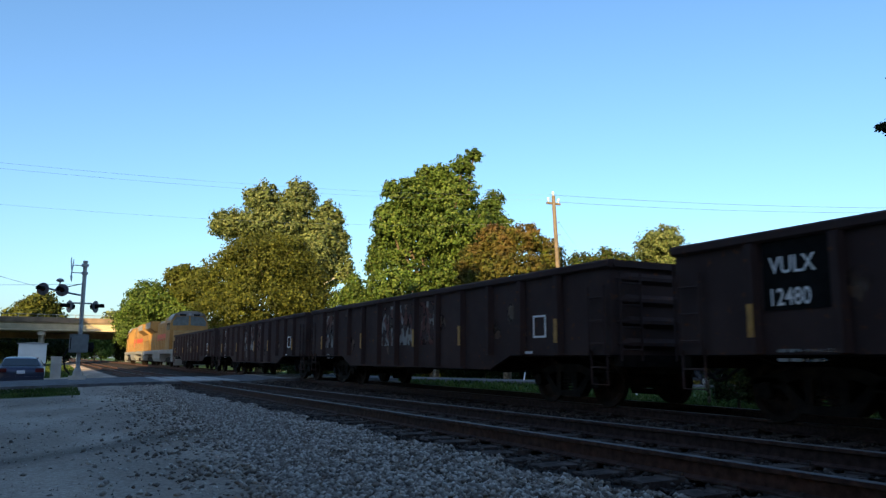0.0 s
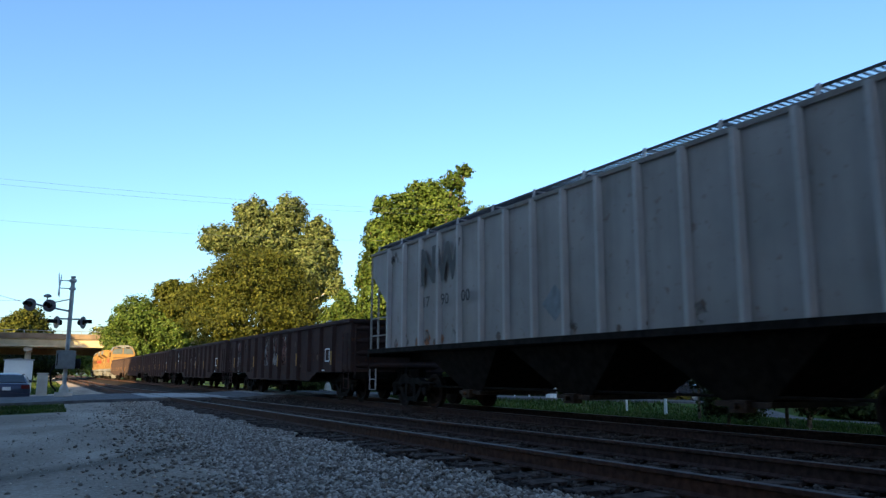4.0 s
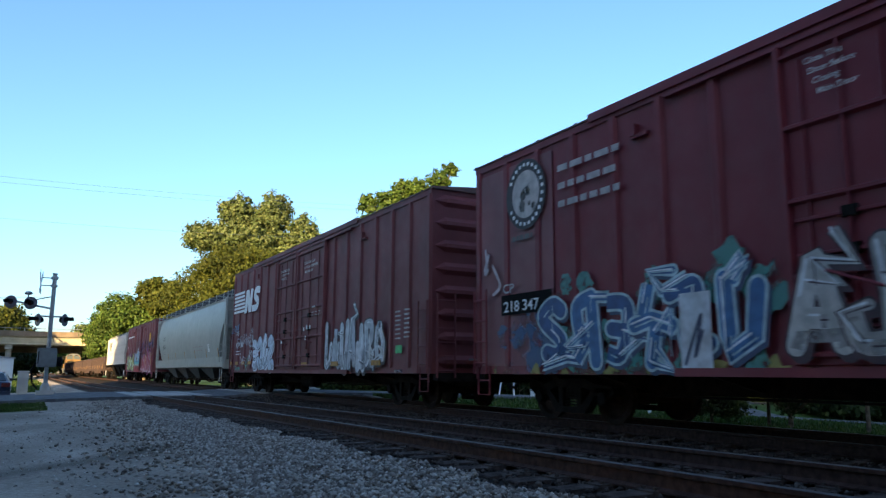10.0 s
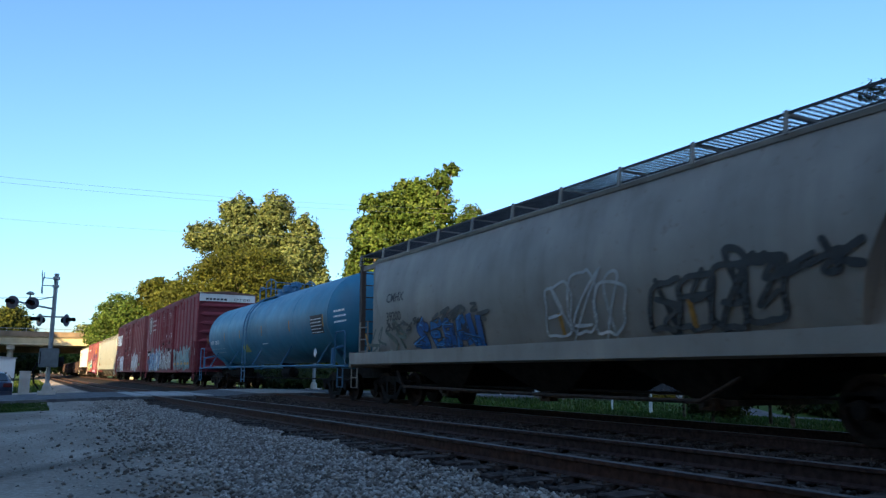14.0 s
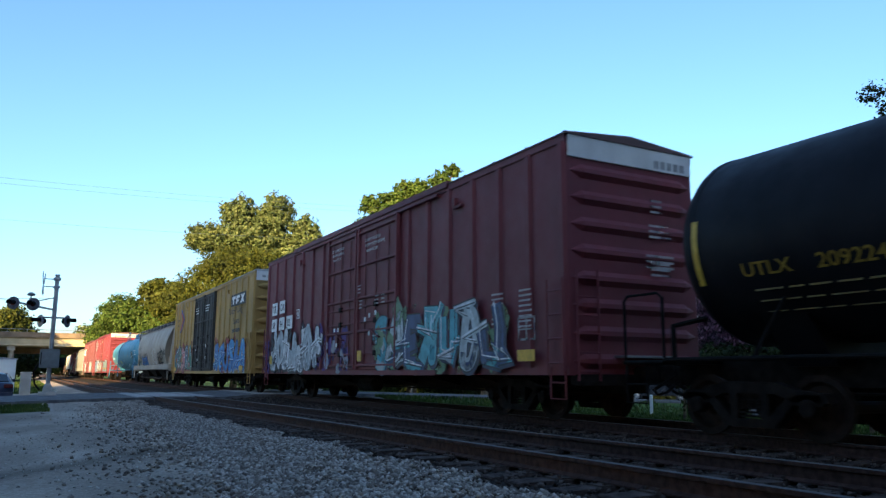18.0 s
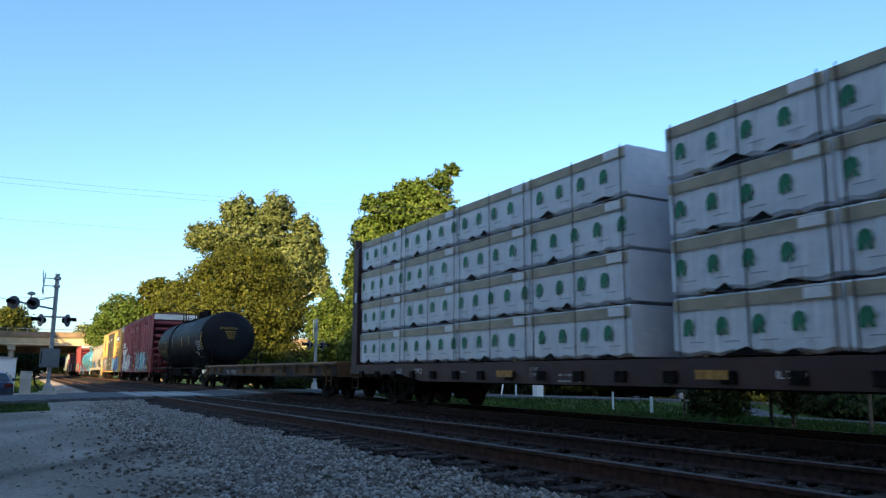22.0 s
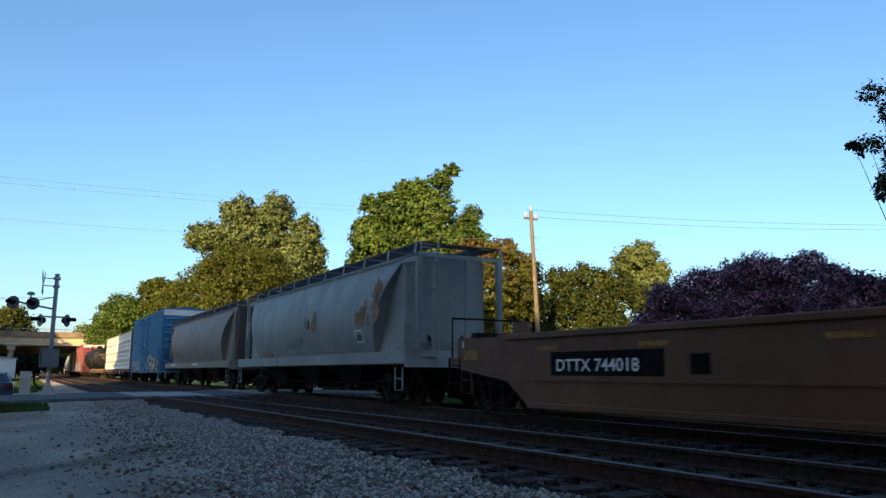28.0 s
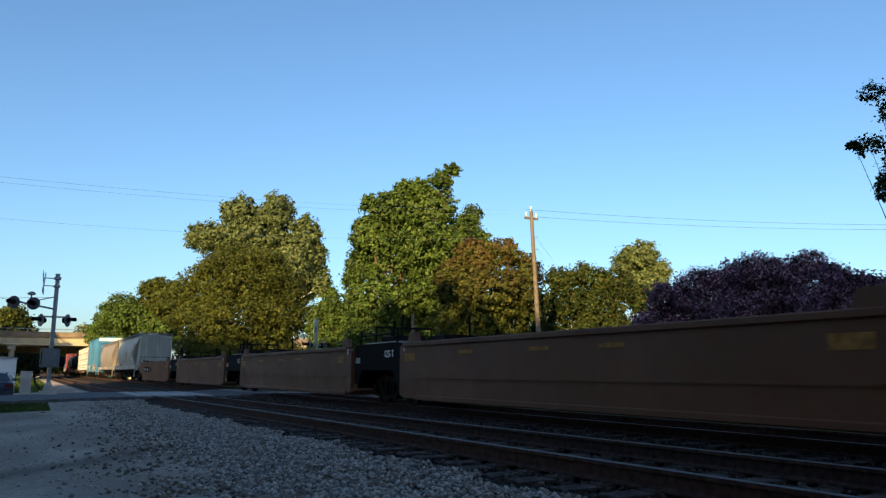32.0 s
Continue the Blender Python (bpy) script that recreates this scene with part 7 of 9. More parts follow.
        part("graffiti_shine", shine, mist((.55, .30, .36)), o)
    scrawl(b1, 3, h - 9.6, .88, 5.5, .26, 14, (.60, .52, .56), x - .026, .02)
    # door piece: bands of blue and white
    y1, y0 = h - 5.95, h - 8.9
    for z0, z1, col in ((.85, 1.16, (.40, .02, .03)), (1.16, 1.32, (.48, .09, .06)), (1.32, 1.46, (.42, .46, .42)), (1.46, 1.66, (.10, .42, .46)), (1.66, 1.86, (.04, .26, .46)), (1.86, 2.06, (.05, .13, .42)), (2.06, 2.3, (.12, .09, .36))):
        part("graffiti_band", Shape().box(x - .05, x - .046, y0, y1, z0, z1), spray(col), b1)
    piece(b1, 8, (3, 9, 8, 2, 3), y1 - .05, 1.62, 2.8, .95, [(.60, .66, .64), (.30, .55, .60)], (.07, .16, .34), x - .05, r=.09, rim=.03)
    scrawl(b1, 9, y1 - .2, .95, 2.6, .5, 6, (.03, .02, .02), x - .09, .025)
    blotch(b1, 34, h - .8, 1.3, 4.4, 1.1, 14, (.13, .09, .25), x, .26)
    piece(b1, 10, (4, 3, 7, 0, 9), h - .8, .86, 4.5, 1.5, [(.36, .42, .06), (.22, .34, .06)], (.40, .44, .36), x - .006, glow=(.20, .09, .20), r=.12, rim=.03, under=(.10, .03, .12), label='yellow-green graffiti')
    side_marks(b1, h, (12.1, 14.75), 1.3, M_YELLOW, (.12, .95), XS - .09)


def train_second():
    """Beige hopper, two tall boxcars, the blue tank car and the sprayed hopper."""
    h1, skin = covered_hopper(mid(128.3, 108.4), 19.9, BEIGE, "clean grey-beige covered hopper with curved sides", eave=4.45, sill=1.22, low_in=1.95, high_in=.3, bays=4, deep=BAYDARK, band_top=1.6)
    h = 19.9 / 2
    f = lambda z: skin(z) - .012
    write(h1, "TILX", h - 2.4, 2.92, .37, M_DARKINK, 0, .95, follow=f)
    write(h1, "621524", h - 2.36, 2.38, .37, M_DARKINK, 0, .92, follow=f)
    bars(h1, h - 2.45, 2.15, 2, .8, .07, spray((.25, .25, .22)), 0, .14, follow=f)
    for a in (1.9, 4.35, 7.0, 9.95, 12.9, 15.8, 18.45):
        y = h - a
        part("reflector", Shape().add([(f(1.6), y - .06, 1.6), (f(1.6), y + .06, 1.6), (f(1.8), y + .08, 1.8), (f(2.05), y + .10, 2.05), (f(2.05), y - .02, 2.05), (f(1.8), y - .04, 1.8)], [(0, 1, 2, 5), (5, 2, 3, 4)]), M_AMBER, h1, "rusty amber reflective strip")
    sq = Shape()
    for (ya, yb, za, zb) in ((0, .42, 0, .04), (0, .42, .36, .40), (0, .04, 0, .40), (.38, .42, 0, .40), (.2, .23, 0, .40), (.06, .16, .05, .34), (.24, .38, .05, .18)):
        y = h - 16.2
        sq.add([(f(1.9 + za) - .002, y - ya, 1.9 + za), (f(1.9 + za) - .002, y - yb, 1.9 + za), (f(1.9 + zb) - .002, y - yb, 1.9 + zb), (f(1.9 + zb) - .002, y - ya, 1.9 + zb)], [(0, 1, 2, 3)])
    part("stencil_frame", sq, M_WHITE, h1)
    bars(h1, h - 16.6, 2.5, 3, .9, .06, spray((.36, .36, .32)), 0, .12, follow=f)
    bars(h1, h - 12.6, 2.2, 2, 2.4, .1, spray((.36, .30, .27)), 0, .2, follow=f)

    b2 = boxcar(mid(106.7, 87.9), 18.8, BROWN, ROOFDARK, "tall brown boxcar with a white striped emblem and silver graffiti", 5.34, 18, [(6.8, 9.1), (9.1, 11.9)], high=True, sill=.84, door_ribs=5)
    h = 18.8 / 2
    x = XS - .05
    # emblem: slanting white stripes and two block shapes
    lg = Shape()
    for i in range(6):
        z = 3.48 + i * .165
        lg.prism([(h - .35, z), (h - .35, z + .105), (h - 2.2 + .04 * i, z + .105), (h - 2.2 + .04 * i, z)], x - .012, x - .008, "x")
    part("emblem_stripes", lg, M_WHITE, b2, "white stripe emblem")
    for pts in ([(2.1, 3.4), (2.35, 4.4), (2.75, 4.4), (2.95, 3.95), (3.05, 4.4), (3.4, 4.4), (3.15, 3.4), (2.75, 3.4), (2.6, 3.85), (2.48, 3.4)], ribbon(curve([(4.42, 4.24), (3.95, 4.29), (3.68, 4.16), (3.74, 3.99), (4.08, 3.86), (4.13, 3.68), (3.88, 3.54), (3.28, 3.54)], 5), .14)):
        part("emblem_block", Shape().prism([(h - a, z) for a, z in pts], x - .016, x - .008, "x"), M_WHITE, b2, "white emblem block")
    write(b2, "NS", h - .98, 2.45, .30, M_WHITE, x - .01, 1.1)
    write(b2, "471199", h - .95, 1.93, .30, M_WHITE, x - .01, 1.35)
    bars(b2, h - 1.0, 1.75, 2, .8, .06, M_WHITE, x - .008, .13)
    scrawl(b2, 41, h - 1.15, 1.98, 2.6, .5, 8, (.50, .52, .57), x - .012, .017)
    scrawl(b2, 42, h - .1, 2.62, 1.3, .3, 6, (.10, .22, .38), x - .01, .016)
    scrawl(b2, 43, h - .9, .92, .8, .2, 4, (.08, .32, .25), x - .01, .02)
    scrawl(b2, 48, h - 2.55, .98, .55, .55, 2, (.08, .32, .25), x - .01, .018)
    scrawl(b2, 44, h - 3.05, 1.95, .6, .6, 3, (.52, .54, .58), x - .014, .016)
    scrawl(b2, 49, h - 3.1, 1.35, .5, .4, 4, (.55, .57, .60), x - .014, .018)
    scrawl(b2, 40, h - 1.75, 1.25, .8, .3, 4, (.50, .50, .54), x - .014, .015)
    side_marks(b2, h, (.25, 1.2, 2.2, 3.3), 1.18, M_AMBER, (.5, .13), x - .01)
    piece(b2, 45, (0, 1, 8, 4), h - 3.75, .84, 2.75, 1.62, [(.60, .66, .74), (.50, .57, .66)], (.02, .025, .05), x - .006, r=.185, rim=.04, wild=.04, sharp=.1, under=(.62, .66, .72), tails=0, label="pale blue-white graffiti with a dark edge")
    piece(b2, 46, (8, 9, 3, 7, 9, 5, 6), h - 11.95, .84, 4.4, 1.6, [(.54, .56, .59), (.44, .47, .51)], (.03, .028, .035), x - .006, r=.125, rim=.034, wild=.07, sharp=.3, under=(.05, .04, .05), tails=1, label="silver graffiti with a dark edge")
    scrawl(b2, 47, h - 15.2, 1.0, 1.1, 1.2, 2, (.60, .60, .60), x - .03, .03)
    for a, z, n in ((17.0, 2.40, 7), (17.5, 2.42, 7)):
        bars(b2, h - a, z, n, .3, .07, spray((.45, .42, .42)), x - .008, .115)
    panel(b2, h - 17.05, 1.35, .35, .2, spray((.10, .5, .18)), x - .008, "green_sticker")
    panel(b2, h - 17.0, .86, .45, .08, mist((.4, .38, .38)), x - .008)
    notice(b2, h - 7.4, 4.55, .115, ("CLOSE THIS DOOR", "BEFORE CLOSING", "MAIN DOOR"))
    notice(b2, h - 10.0, 4.55, .125, ("CLOSE AND LOCK", "BOTH DOORS BEFORE", "MOVING CAR"))
    bars(b2, h - 10.9, 2.98, 1, .3, .09, M_WHITE, XS - .13)
    for k in range(3):
        bars(b2, h - 10.9 - .3 * k, 2.82, 2, .18, .05, spray((.5, .47, .47)), XS - .13, .1)
    for a, z in ((10.1, 2.25), (10.4, 2.3), (10.7, 2.3), (7.7, 1.9), (10.3, 1.95)):
        panel(b2, h - a, z, .16, .18, M_WHITE, XS - .13, "notice_sticker")
    side_marks(b2, h, (10.2, 12.9, 15.9), 1.05, M_AMBER, (.6, .14), x - .03)

    b3 = boxcar(mid(85.9, 67.1), 18.8, RED, ROOFDARK, "red boxcar with a round crest and colourful graffiti", 5.30, 18, [(7.3, 9.1), (9.1, 11.9)], high=True, band=BANDWHITE, sill=.84, door_ribs=5)
    h = 18.8 / 2
    x = XS - .05
    panel(b3, h - .12, 1.0, 2.5, 4.05, PINK, XS - .004, "faded_panel", "faded pink-red panel", .004)
    cr = Shape()
    n = 36
    for r0, r1, dx in ((.44, .64, .004),):
        v = [(x - dx, h - 1.85 + r * math.cos(6.2832 * i / n), 4.35 + r * 1.1 * math.sin(6.2832 * i / n)) for r in (r0, r1) for i in range(n)]
        cr.add(v, [(i, (i + 1) % n, n + (i + 1) % n, n + i) for i in range(n)])
    part("crest_ring", cr, M_DARKINK, b3, "dark crest ring")
    part("crest_disc", Shape().add([(x - .002, h - 1.85 + .44 * math.cos(6.2832 * i / n), 4.35 + .48 * math.sin(6.2832 * i / n)) for i in range(n)], [tuple(range(n))]), spray((.5, .46, .44)), b3)
    bm = Shape()
    for i in range(22):
        a = radians(-60 + i * 300 / 21) + math.pi / 2 * 0
        cx, cz = h - 1.85 - .54 * math.sin(a), 4.35 + .6 * math.cos(a)
        bm.box(x - .012, x - .008, cx - .035, cx + .035, cz - .035, cz + .035)
    part("crest_lettering", bm, M_WHITE, b3)
    blotch(b3, 51, h - 1.75, 4.15, .25, .35, 5, (.05, .05, .05), x - .006, .1, "crest_emblem")
    blotch(b3, 52, h - 1.65, 4.05, .5, .12, 6, (.12, .11, .1), x - .008, .09, "crest_emblem")
    bars(b3, h - 2.85, 4.55, 3, 1.6, .19, spray((.42, .36, .36)), x - .01, .34)
    bars(b3, h - 1.4, 3.45, 1, .7, .16, spray((.10, .09, .09)), x - .01)
    write(b3, "CP", h - 1.06, 2.44, .26, spray((.5, .45, .45)), x - .01, 1.2)
    panel(b3, h - 1.0, 2.0, 1.6, .40, M_BLACK, x + .006, "black_panel")
    write(b3, "218 347", h - 1.1, 2.06, .30, M_WHITE, x - .012, 1.15)
    scrawl(b3, 53, h - .25, 2.5, .7, .8, 2, (.5, .42, .45), x - .01, .03)
    blotch(b3, 54, h - .7, .9, 2.0, .9, 12, (.08, .13, .24), x, .3)
    blotch(b3, 55, h - 2.6, 1.0, 4.5, 1.5, 26, (.11, .30, .27), x, .3)
    blotch(b3, 56, h - .8, .72, 7, .1, 16, (.35, .31, .09), x - .003, .2)
    piece(b3, 57, (4, 5, 0, 10, 4, 3), h - 2.3, .86, 4.6, 1.55, [(.03, .08, .22), (.05, .14, .32)], (.42, .55, .60), x - .008, r=.12, rim=.045, wild=.12, under=(.04, .06, .12), label="navy graffiti with a pale edge")
    panel(b3, h - 5.6, .92, .55, 1.1, spray((.55, .58, .62)), x - .04, "graffiti_panel")
    scrawl(b3, 58, h - 5.65, 1.0, .45, .9, 1, (.04, .05, .1), x - .052, .03)
    piece(b3, 59, (7, 8, 9, 3, 5, 9), h - 7.3, .9, 4.5, 1.55, [(.46, .44, .42), (.34, .32, .31)], (.05, .03, .04), x - .085, r=.12, rim=.03, wild=.12, under=(.06, .03, .04))
    piece(b3, 60, (8, 3, 7, 6, 9), h - 12.3, .86, 5.1, 1.6, [(.13, .23, .26), (.21, .29, .31)], (.16, .12, .09), x - .008, glow=(.10, .09, .11), r=.24, rim=.022, wild=.08, sharp=.95, under=(.10, .15, .19), shine=(.26, .34, .37), label="grey-blue angular graffiti with a thin brown edge")
    side_marks(b3, h, (13.1, 14.2, 15.3, 16.4, 17.2), 1.28, M_AMBER, (.55, .13), x - .05)
    bars(b3, h - 17.4, 3.0, 14, .55, .05, mist((.36, .28, .28)), x - .008, .105)
    scrawl(b3, 61, h - 18.6, 1.2, .2, 1.3, 1, (.55, .5, .5), x - .01, .03)
    notice(b3, h - 7.8, 4.72, .115, ("Close This", "Door Before", "Closing", "Main Door"))
    notice(b3, h - 10.05, 4.68, .125, ("Close And Lock", "Both Doors Before", "Moving Car"))
    for a, z in ((9.5, 3.3), (10.75, 3.3), (11.35, 3.3)):
        bars(b3, h - a, z, 3, .26, .06, M_WHITE, XS - .13, .1)
    for z, w in ((3.55, 1.0), (2.95, .8)):
        s = Shape()
        for k in range(3):
            s.box(.3, .3 + w, -h - .10, -h - .095, z - k * .12, z - k * .12 + .05)
        part("end_stencil", s, mist((.34, .27, .27)), b3)
    write(b3, "CP 218347", .35, 4.95, .2, M_DARKINK, -h - .045, 1.0, end=True)
    s = Shape()
    for k in range(6):
        s.box(-1.2 + k * .2, -1.05 + k * .2, -h - .047, -h - .042, 4.95, 5.06)
    part("end_stencil", s, M_DARKINK, b3)

    t1, skin = tank_car(mid(65.9, 45.3), 20.6, BLUETANK, "blue tank car with a railed platform on top", BLUETRIM, zc=2.73, dome_y=-.07, barrel=18.4, plat_y=.52, rail_len=2.35, ladder_y=.85)
    h = 20.6 / 2
    f = lambda z: skin(z, .012)
    write(t1, "NATX", h - 1.95, 2.24, .27, M_WHITE, 0, 1.1, follow=f)
    write(t1, "300159", h - 2.95, 2.24, .27, M_WHITE, 0, 1.12, follow=f)
    bars(t1, h - 2.0, 2.0, 2, 2.6, .08, spray((.4, .45, .5)), 0, .18, follow=f)
    for a in (1.4, 5.05, 7.9, 11.4, 15.0, 18.5):
        y = h - a
        part("reflector", Shape().add([(f(z), y + s * .05, z) for z in (2.35, 2.55, 2.75) for s in (-1, 1)], [(0, 1, 3, 2), (2, 3, 5, 4)]), M_AMBER, t1, "orange reflective strip")
    for a, z, w, hh, mat in ((7.9, 1.75, .95, .32, spray((.40, .40, .12))), (17.3, 2.15, 1.15, .62, M_DARKINK), (11.1, 2.0, .8, .04, M_WHITE)):
        y = h - a
        part("notice_panel", Shape().add([(f(zz), y - k * w, zz) for zz in (z, z + hh / 2, z + hh) for k in (0, 1)], [(0, 1, 3, 2), (2, 3, 5, 4)]), mat, t1)
    bars(t1, h - 17.36, 2.62, 5, 1.0, .05, M_WHITE, 0, .11, follow=lambda z: skin(z, .02))
    bars(t1, h - 19.5, 2.75, 3, 1.0, .1, M_WHITE, 0, .17, follow=f)
    pl = Shape().prism([(-.16, 0), (0, -.16), (.16, 0), (0, .16)], -W - .03, -W - .02, "x")
    q = part("placard", pl, M_WHITE, t1, "diamond hazard placard")
    q.location = (0, h - 18.15, 1.5)

    h2, skin = covered_hopper(mid(44.85, 27.45), 17.4, CONCRETE, "dirty grey covered hopper with sprayed outlines", eave=4.06, sill=1.2, low_in=2.4, high_in=.86, cut="arc", power=1.6, bays=3, closed_end=True, board=.33, end_mat=ENDGRIME)
    h = 17.4 / 2
    f = lambda z: skin(z) - .014
    write(h2, "CMHX", h - 2.4, 2.72, .34, M_DARKINK, 0, 1.0, follow=f)
    write(h2, "39200", h - 2.4, 2.22, .34, M_DARKINK, 0, 1.0, follow=f)
    scrawl(h2, 71, h - 2.3, 1.98, 1.8, .22, 6, (.03, .03, .03), 0, .03, follow=f)
    scrawl(h2, 72, h - .9, 1.35, 2.4, .75, 4, (.08, .10, .08), 0, .04, follow=f)
    piece(h2, 73, (4, 0, 5, 7, 3), h - 4.0, 1.3, 3.0, .95, [(.02, .11, .36), (.03, .17, .46)], (.02, .03, .06), 0, r=.1, rim=.03, follow=f, shine=(.10, .30, .6))
    scrawl(h2, 74, h - 4.9, 2.05, 2.3, .3, 6, (.03, .03, .03), 0, .04, follow=f)
    scrawl(h2, 75, h - 9.2, 1.5, 2.0, 1.1, 3, (.42, .42, .41), 0, .03, follow=f, loops=True)
    scrawl(h2, 76, h - 11.8, 1.5, 2.3, .9, 4, (.02, .02, .022), 0, .05, follow=f, loops=True)
    scrawl(h2, 77, h - 13.5, 2.15, 1.8, .32, 5, (.02, .02, .022), 0, .05, follow=f)
    for a in (.9, 5.0, 9.6, 12.6, 16.4):
        y = h - a
        part("reflector", Shape().add([(f(z), y + s * .05, z) for z in (1.5, 1.95) for s in (-1, 1)], [(0, 1, 3, 2)]), M_AMBER, h2)
    part("brake_rigging", Shape().pipe([(-1.2, h - 2.4, .9), (-1.25, h - 2.9, .5), (-1.25, h - 9, .45), (-1.25, h - 12.5, .45), (-1.2, h - 13.2, .8)], .035, 8), M_PLATE, h2)


def train_third():
    """Yellow and brown-red boxcars, the black tank car."""
    b4 = boxcar(mid(25.7, 7.1), 18.6, YELLOWBOX, ROOFGALV, "yellow boxcar with black doors and graffiti", 5.26, 18, [(6.5, 8.9), (8.9, 11.4)], door_mat=DOORBLACK, band=BANDWHITE, sill=.84)
    h = 18.6 / 2
    x = XS - .05
    write(b4, "next", h - 1.15, 4.02, .30, M_DARKINK, x - .01, 1.0)
    write(b4, "load", h - 1.18, 3.74, .30, M_DARKINK, x - .01, 1.0)
    for col, o in (((.03, .07, .26), 0), ((.36, .03, .02), .22)):
        pts = [(2.1, 4.75 - o * .8), (2.35, 4.75 - o * .8), (3.35 - o, 4.1), (2.35, 3.3 + o * .8), (2.1, 3.3 + o * .8), (2.95 - o, 4.08)]
        part("chevron", Shape().prism([(h - a, z) for a, z in pts], x - .014 - o * .02, x - .008, "x"), spray(col), b4, "painted chevron")
    write(b4, "TB", h - 1.12, 2.68, .32, M_DARKINK, x - .01, 1.0)
    write(b4, "OX", h - 2.0, 2.68, .32, M_DARKINK, x - .01, 1.0)
    blotch(b4, 81, h - .9, .9, 2.2, 1.4, 16, (.20, .03, .03), x, .28)
    piece(b4, 82, (6, 4, 0, 5, 9), h - .95, .86, 5.2, 1.7, [(.06, .12, .16), (.07, .20, .14), (.46, .18, .19)], (.02, .02, .03), x - .008, r=.2, rim=.04, glow=(.32, .05, .05), under=(.25, .03, .04))
    panel(b4, h - 14.8, 3.95, 2.6, .55, M_DARKINK, x - .006, "dark_panel")
    for k in range(3):
        pts = [[(0, 0), (.1, .38), (.72, .38), (.68, .24), (.46, .24), (.4, 0), (.22, 0), (.28, .24), (.1, .24)], [(0, 0), (.08, .38), (.66, .38), (.62, .24), (.3, .24), (.28, .18), (.5, .18), (.46, .08), (.26, .08), (.24, 0)], [(0, 0), (.25, .2), (.1, .38), (.32, .38), (.42, .28), (.52, .38), (.75, .38), (.52, .2), (.62, 0), (.42, 0), (.36, .1), (.25, 0)]][k]
        part("emblem_block", Shape().prism([(h - 14.92 - k * .78 - a, 4.03 + z) for a, z in pts], x - .02, x - .014, "x"), M_WHITE, b4)
    write(b4, "Railcar Pooling", h - 14.45, 3.6, .42, spray((.06, .035, .02)), x - .01, .98)
    write(b4, "Experts", h - 15.3, 3.12, .38, M_DARKINK, x - .01, 1.0)
    bars(b4, h - 15.2, 2.72, 1, 1.5, .26, M_DARKINK, x - .01)
    blotch(b4, 83, h - 11.8, 1.5, 6, .9, 18, (.24, .03, .03), x, .24)
    piece(b4, 84, (5, 0, 3, 4, 9, 7), h - 11.7, .84, 6.0, 1.6, [(.03, .16, .42), (.05, .26, .55)], (.02, .03, .12), x - .008, glow=(.26, .04, .05), r=.15, rim=.04, wild=.13, under=(.30, .42, .50), shine=(.40, .60, .75), label="blue graffiti")
    for a in (7.0, 9.5):
        bars(b4, h - a, 4.4, 3, .9, .08, M_WHITE, XS - .13, .14)
    for a, z in ((7.5, 2.0), (10.0, 2.2), (10.0, 1.6), (8.0, 1.5)):
        panel(b4, h - a, z, .14, .2, M_WHITE, XS - .13, "notice_sticker")
    side_marks(b4, h, (1.3, 17.2), .98, M_YELLOW, (.6, .2), x - .04)
    s = Shape()
    for k in range(7):
        s.box(-1.3 + k * .22, -1.14 + k * .22, -h - .047, -h - .042, 4.98, 5.08)
    part("end_stencil", s, spray((.3, .3, .3)), b4)

    b5 = boxcar(mid(5.1, -13.6), 18.7, BROWN2, ROOFDARK, "brown-red boxcar with number panels and large silver graffiti", 5.29, 18, [(6.9, 9.3), (9.3, 12.0)], high=True, band=BANDWHITE, sill=.84, door_ribs=5)
    h = 18.7 / 2
    for a, z, w, txt in ((.92, 3.07, .64, "TB"), (1.84, 3.09, .64, "OX"), (.92, 2.44, .64, "88"), (1.84, 2.46, .64, "94"), (2.73, 2.47, .68, "02")):
        panel(b5, h - a, z, w, .48, M_WHITE, x - .004, "number_panel", "white number panel")
        write(b5, txt, h - a - .10, z + .11, .36, M_DARKINK, x - .016, .95)
    fr = Shape()
    for a0, a1, z0, z1 in ((3.88, 4.16, 2.78, 2.81), (3.88, 4.16, 3.08, 3.11), (3.88, 3.91, 2.78, 3.11), (4.13, 4.16, 2.78, 3.11), (3.97, 4.07, 2.86, 3.03)):
        fr.box(x - .01, x - .006, h - a1, h - a0, z0, z1)
    part("stencil_frame", fr, M_WHITE, b5)
    blotch(b5, 91, h - .2, .9, .8, 1.5, 10, (.10, .05, .22), x, .26)
    blotch(b5, 92, h - 5.4, 1.0, 3.2, 1.3, 22, (.10, .05, .24), x, .30)
    blotch(b5, 96, h - 7.0, .9, 2.0, .9, 9, (.34, .36, .42), x - .06, .2)
    piece(b5, 93, (9, 6, 8, 9, 8, 6, 10), h - .95, .84, 5.3, 1.75, [(.60, .62, .64), (.42, .46, .49)], (.014, .014, .018), x - .008, r=.19, rim=.03, wild=.09, sharp=.45, glow=(.03, .025, .04), under=(.02, .02, .026), shine=(.8, .8, .8), label="silver and black graffiti")
    blotch(b5, 94, h - 10.8, .85, 6.0, 1.2, 18, (.16, .24, .17), x - .03, .26)
    piece(b5, 95, (4, 7, 0, 5, 3, 6, 8), h - 10.6, .84, 6.2, 1.75, [(.09, .36, .44), (.46, .52, .54), (.05, .08, .18), (.14, .44, .50)], (.02, .03, .04), x - .045, glow=(.22, .34, .20), r=.17, rim=.035, wild=.15, sharp=.7, under=(.04, .05, .09), label="turquoise and white graffiti")
    side_marks(b5, h, (1.2, 9.7), 1.2, M_YELLOW, (.28, .3), x - .08)
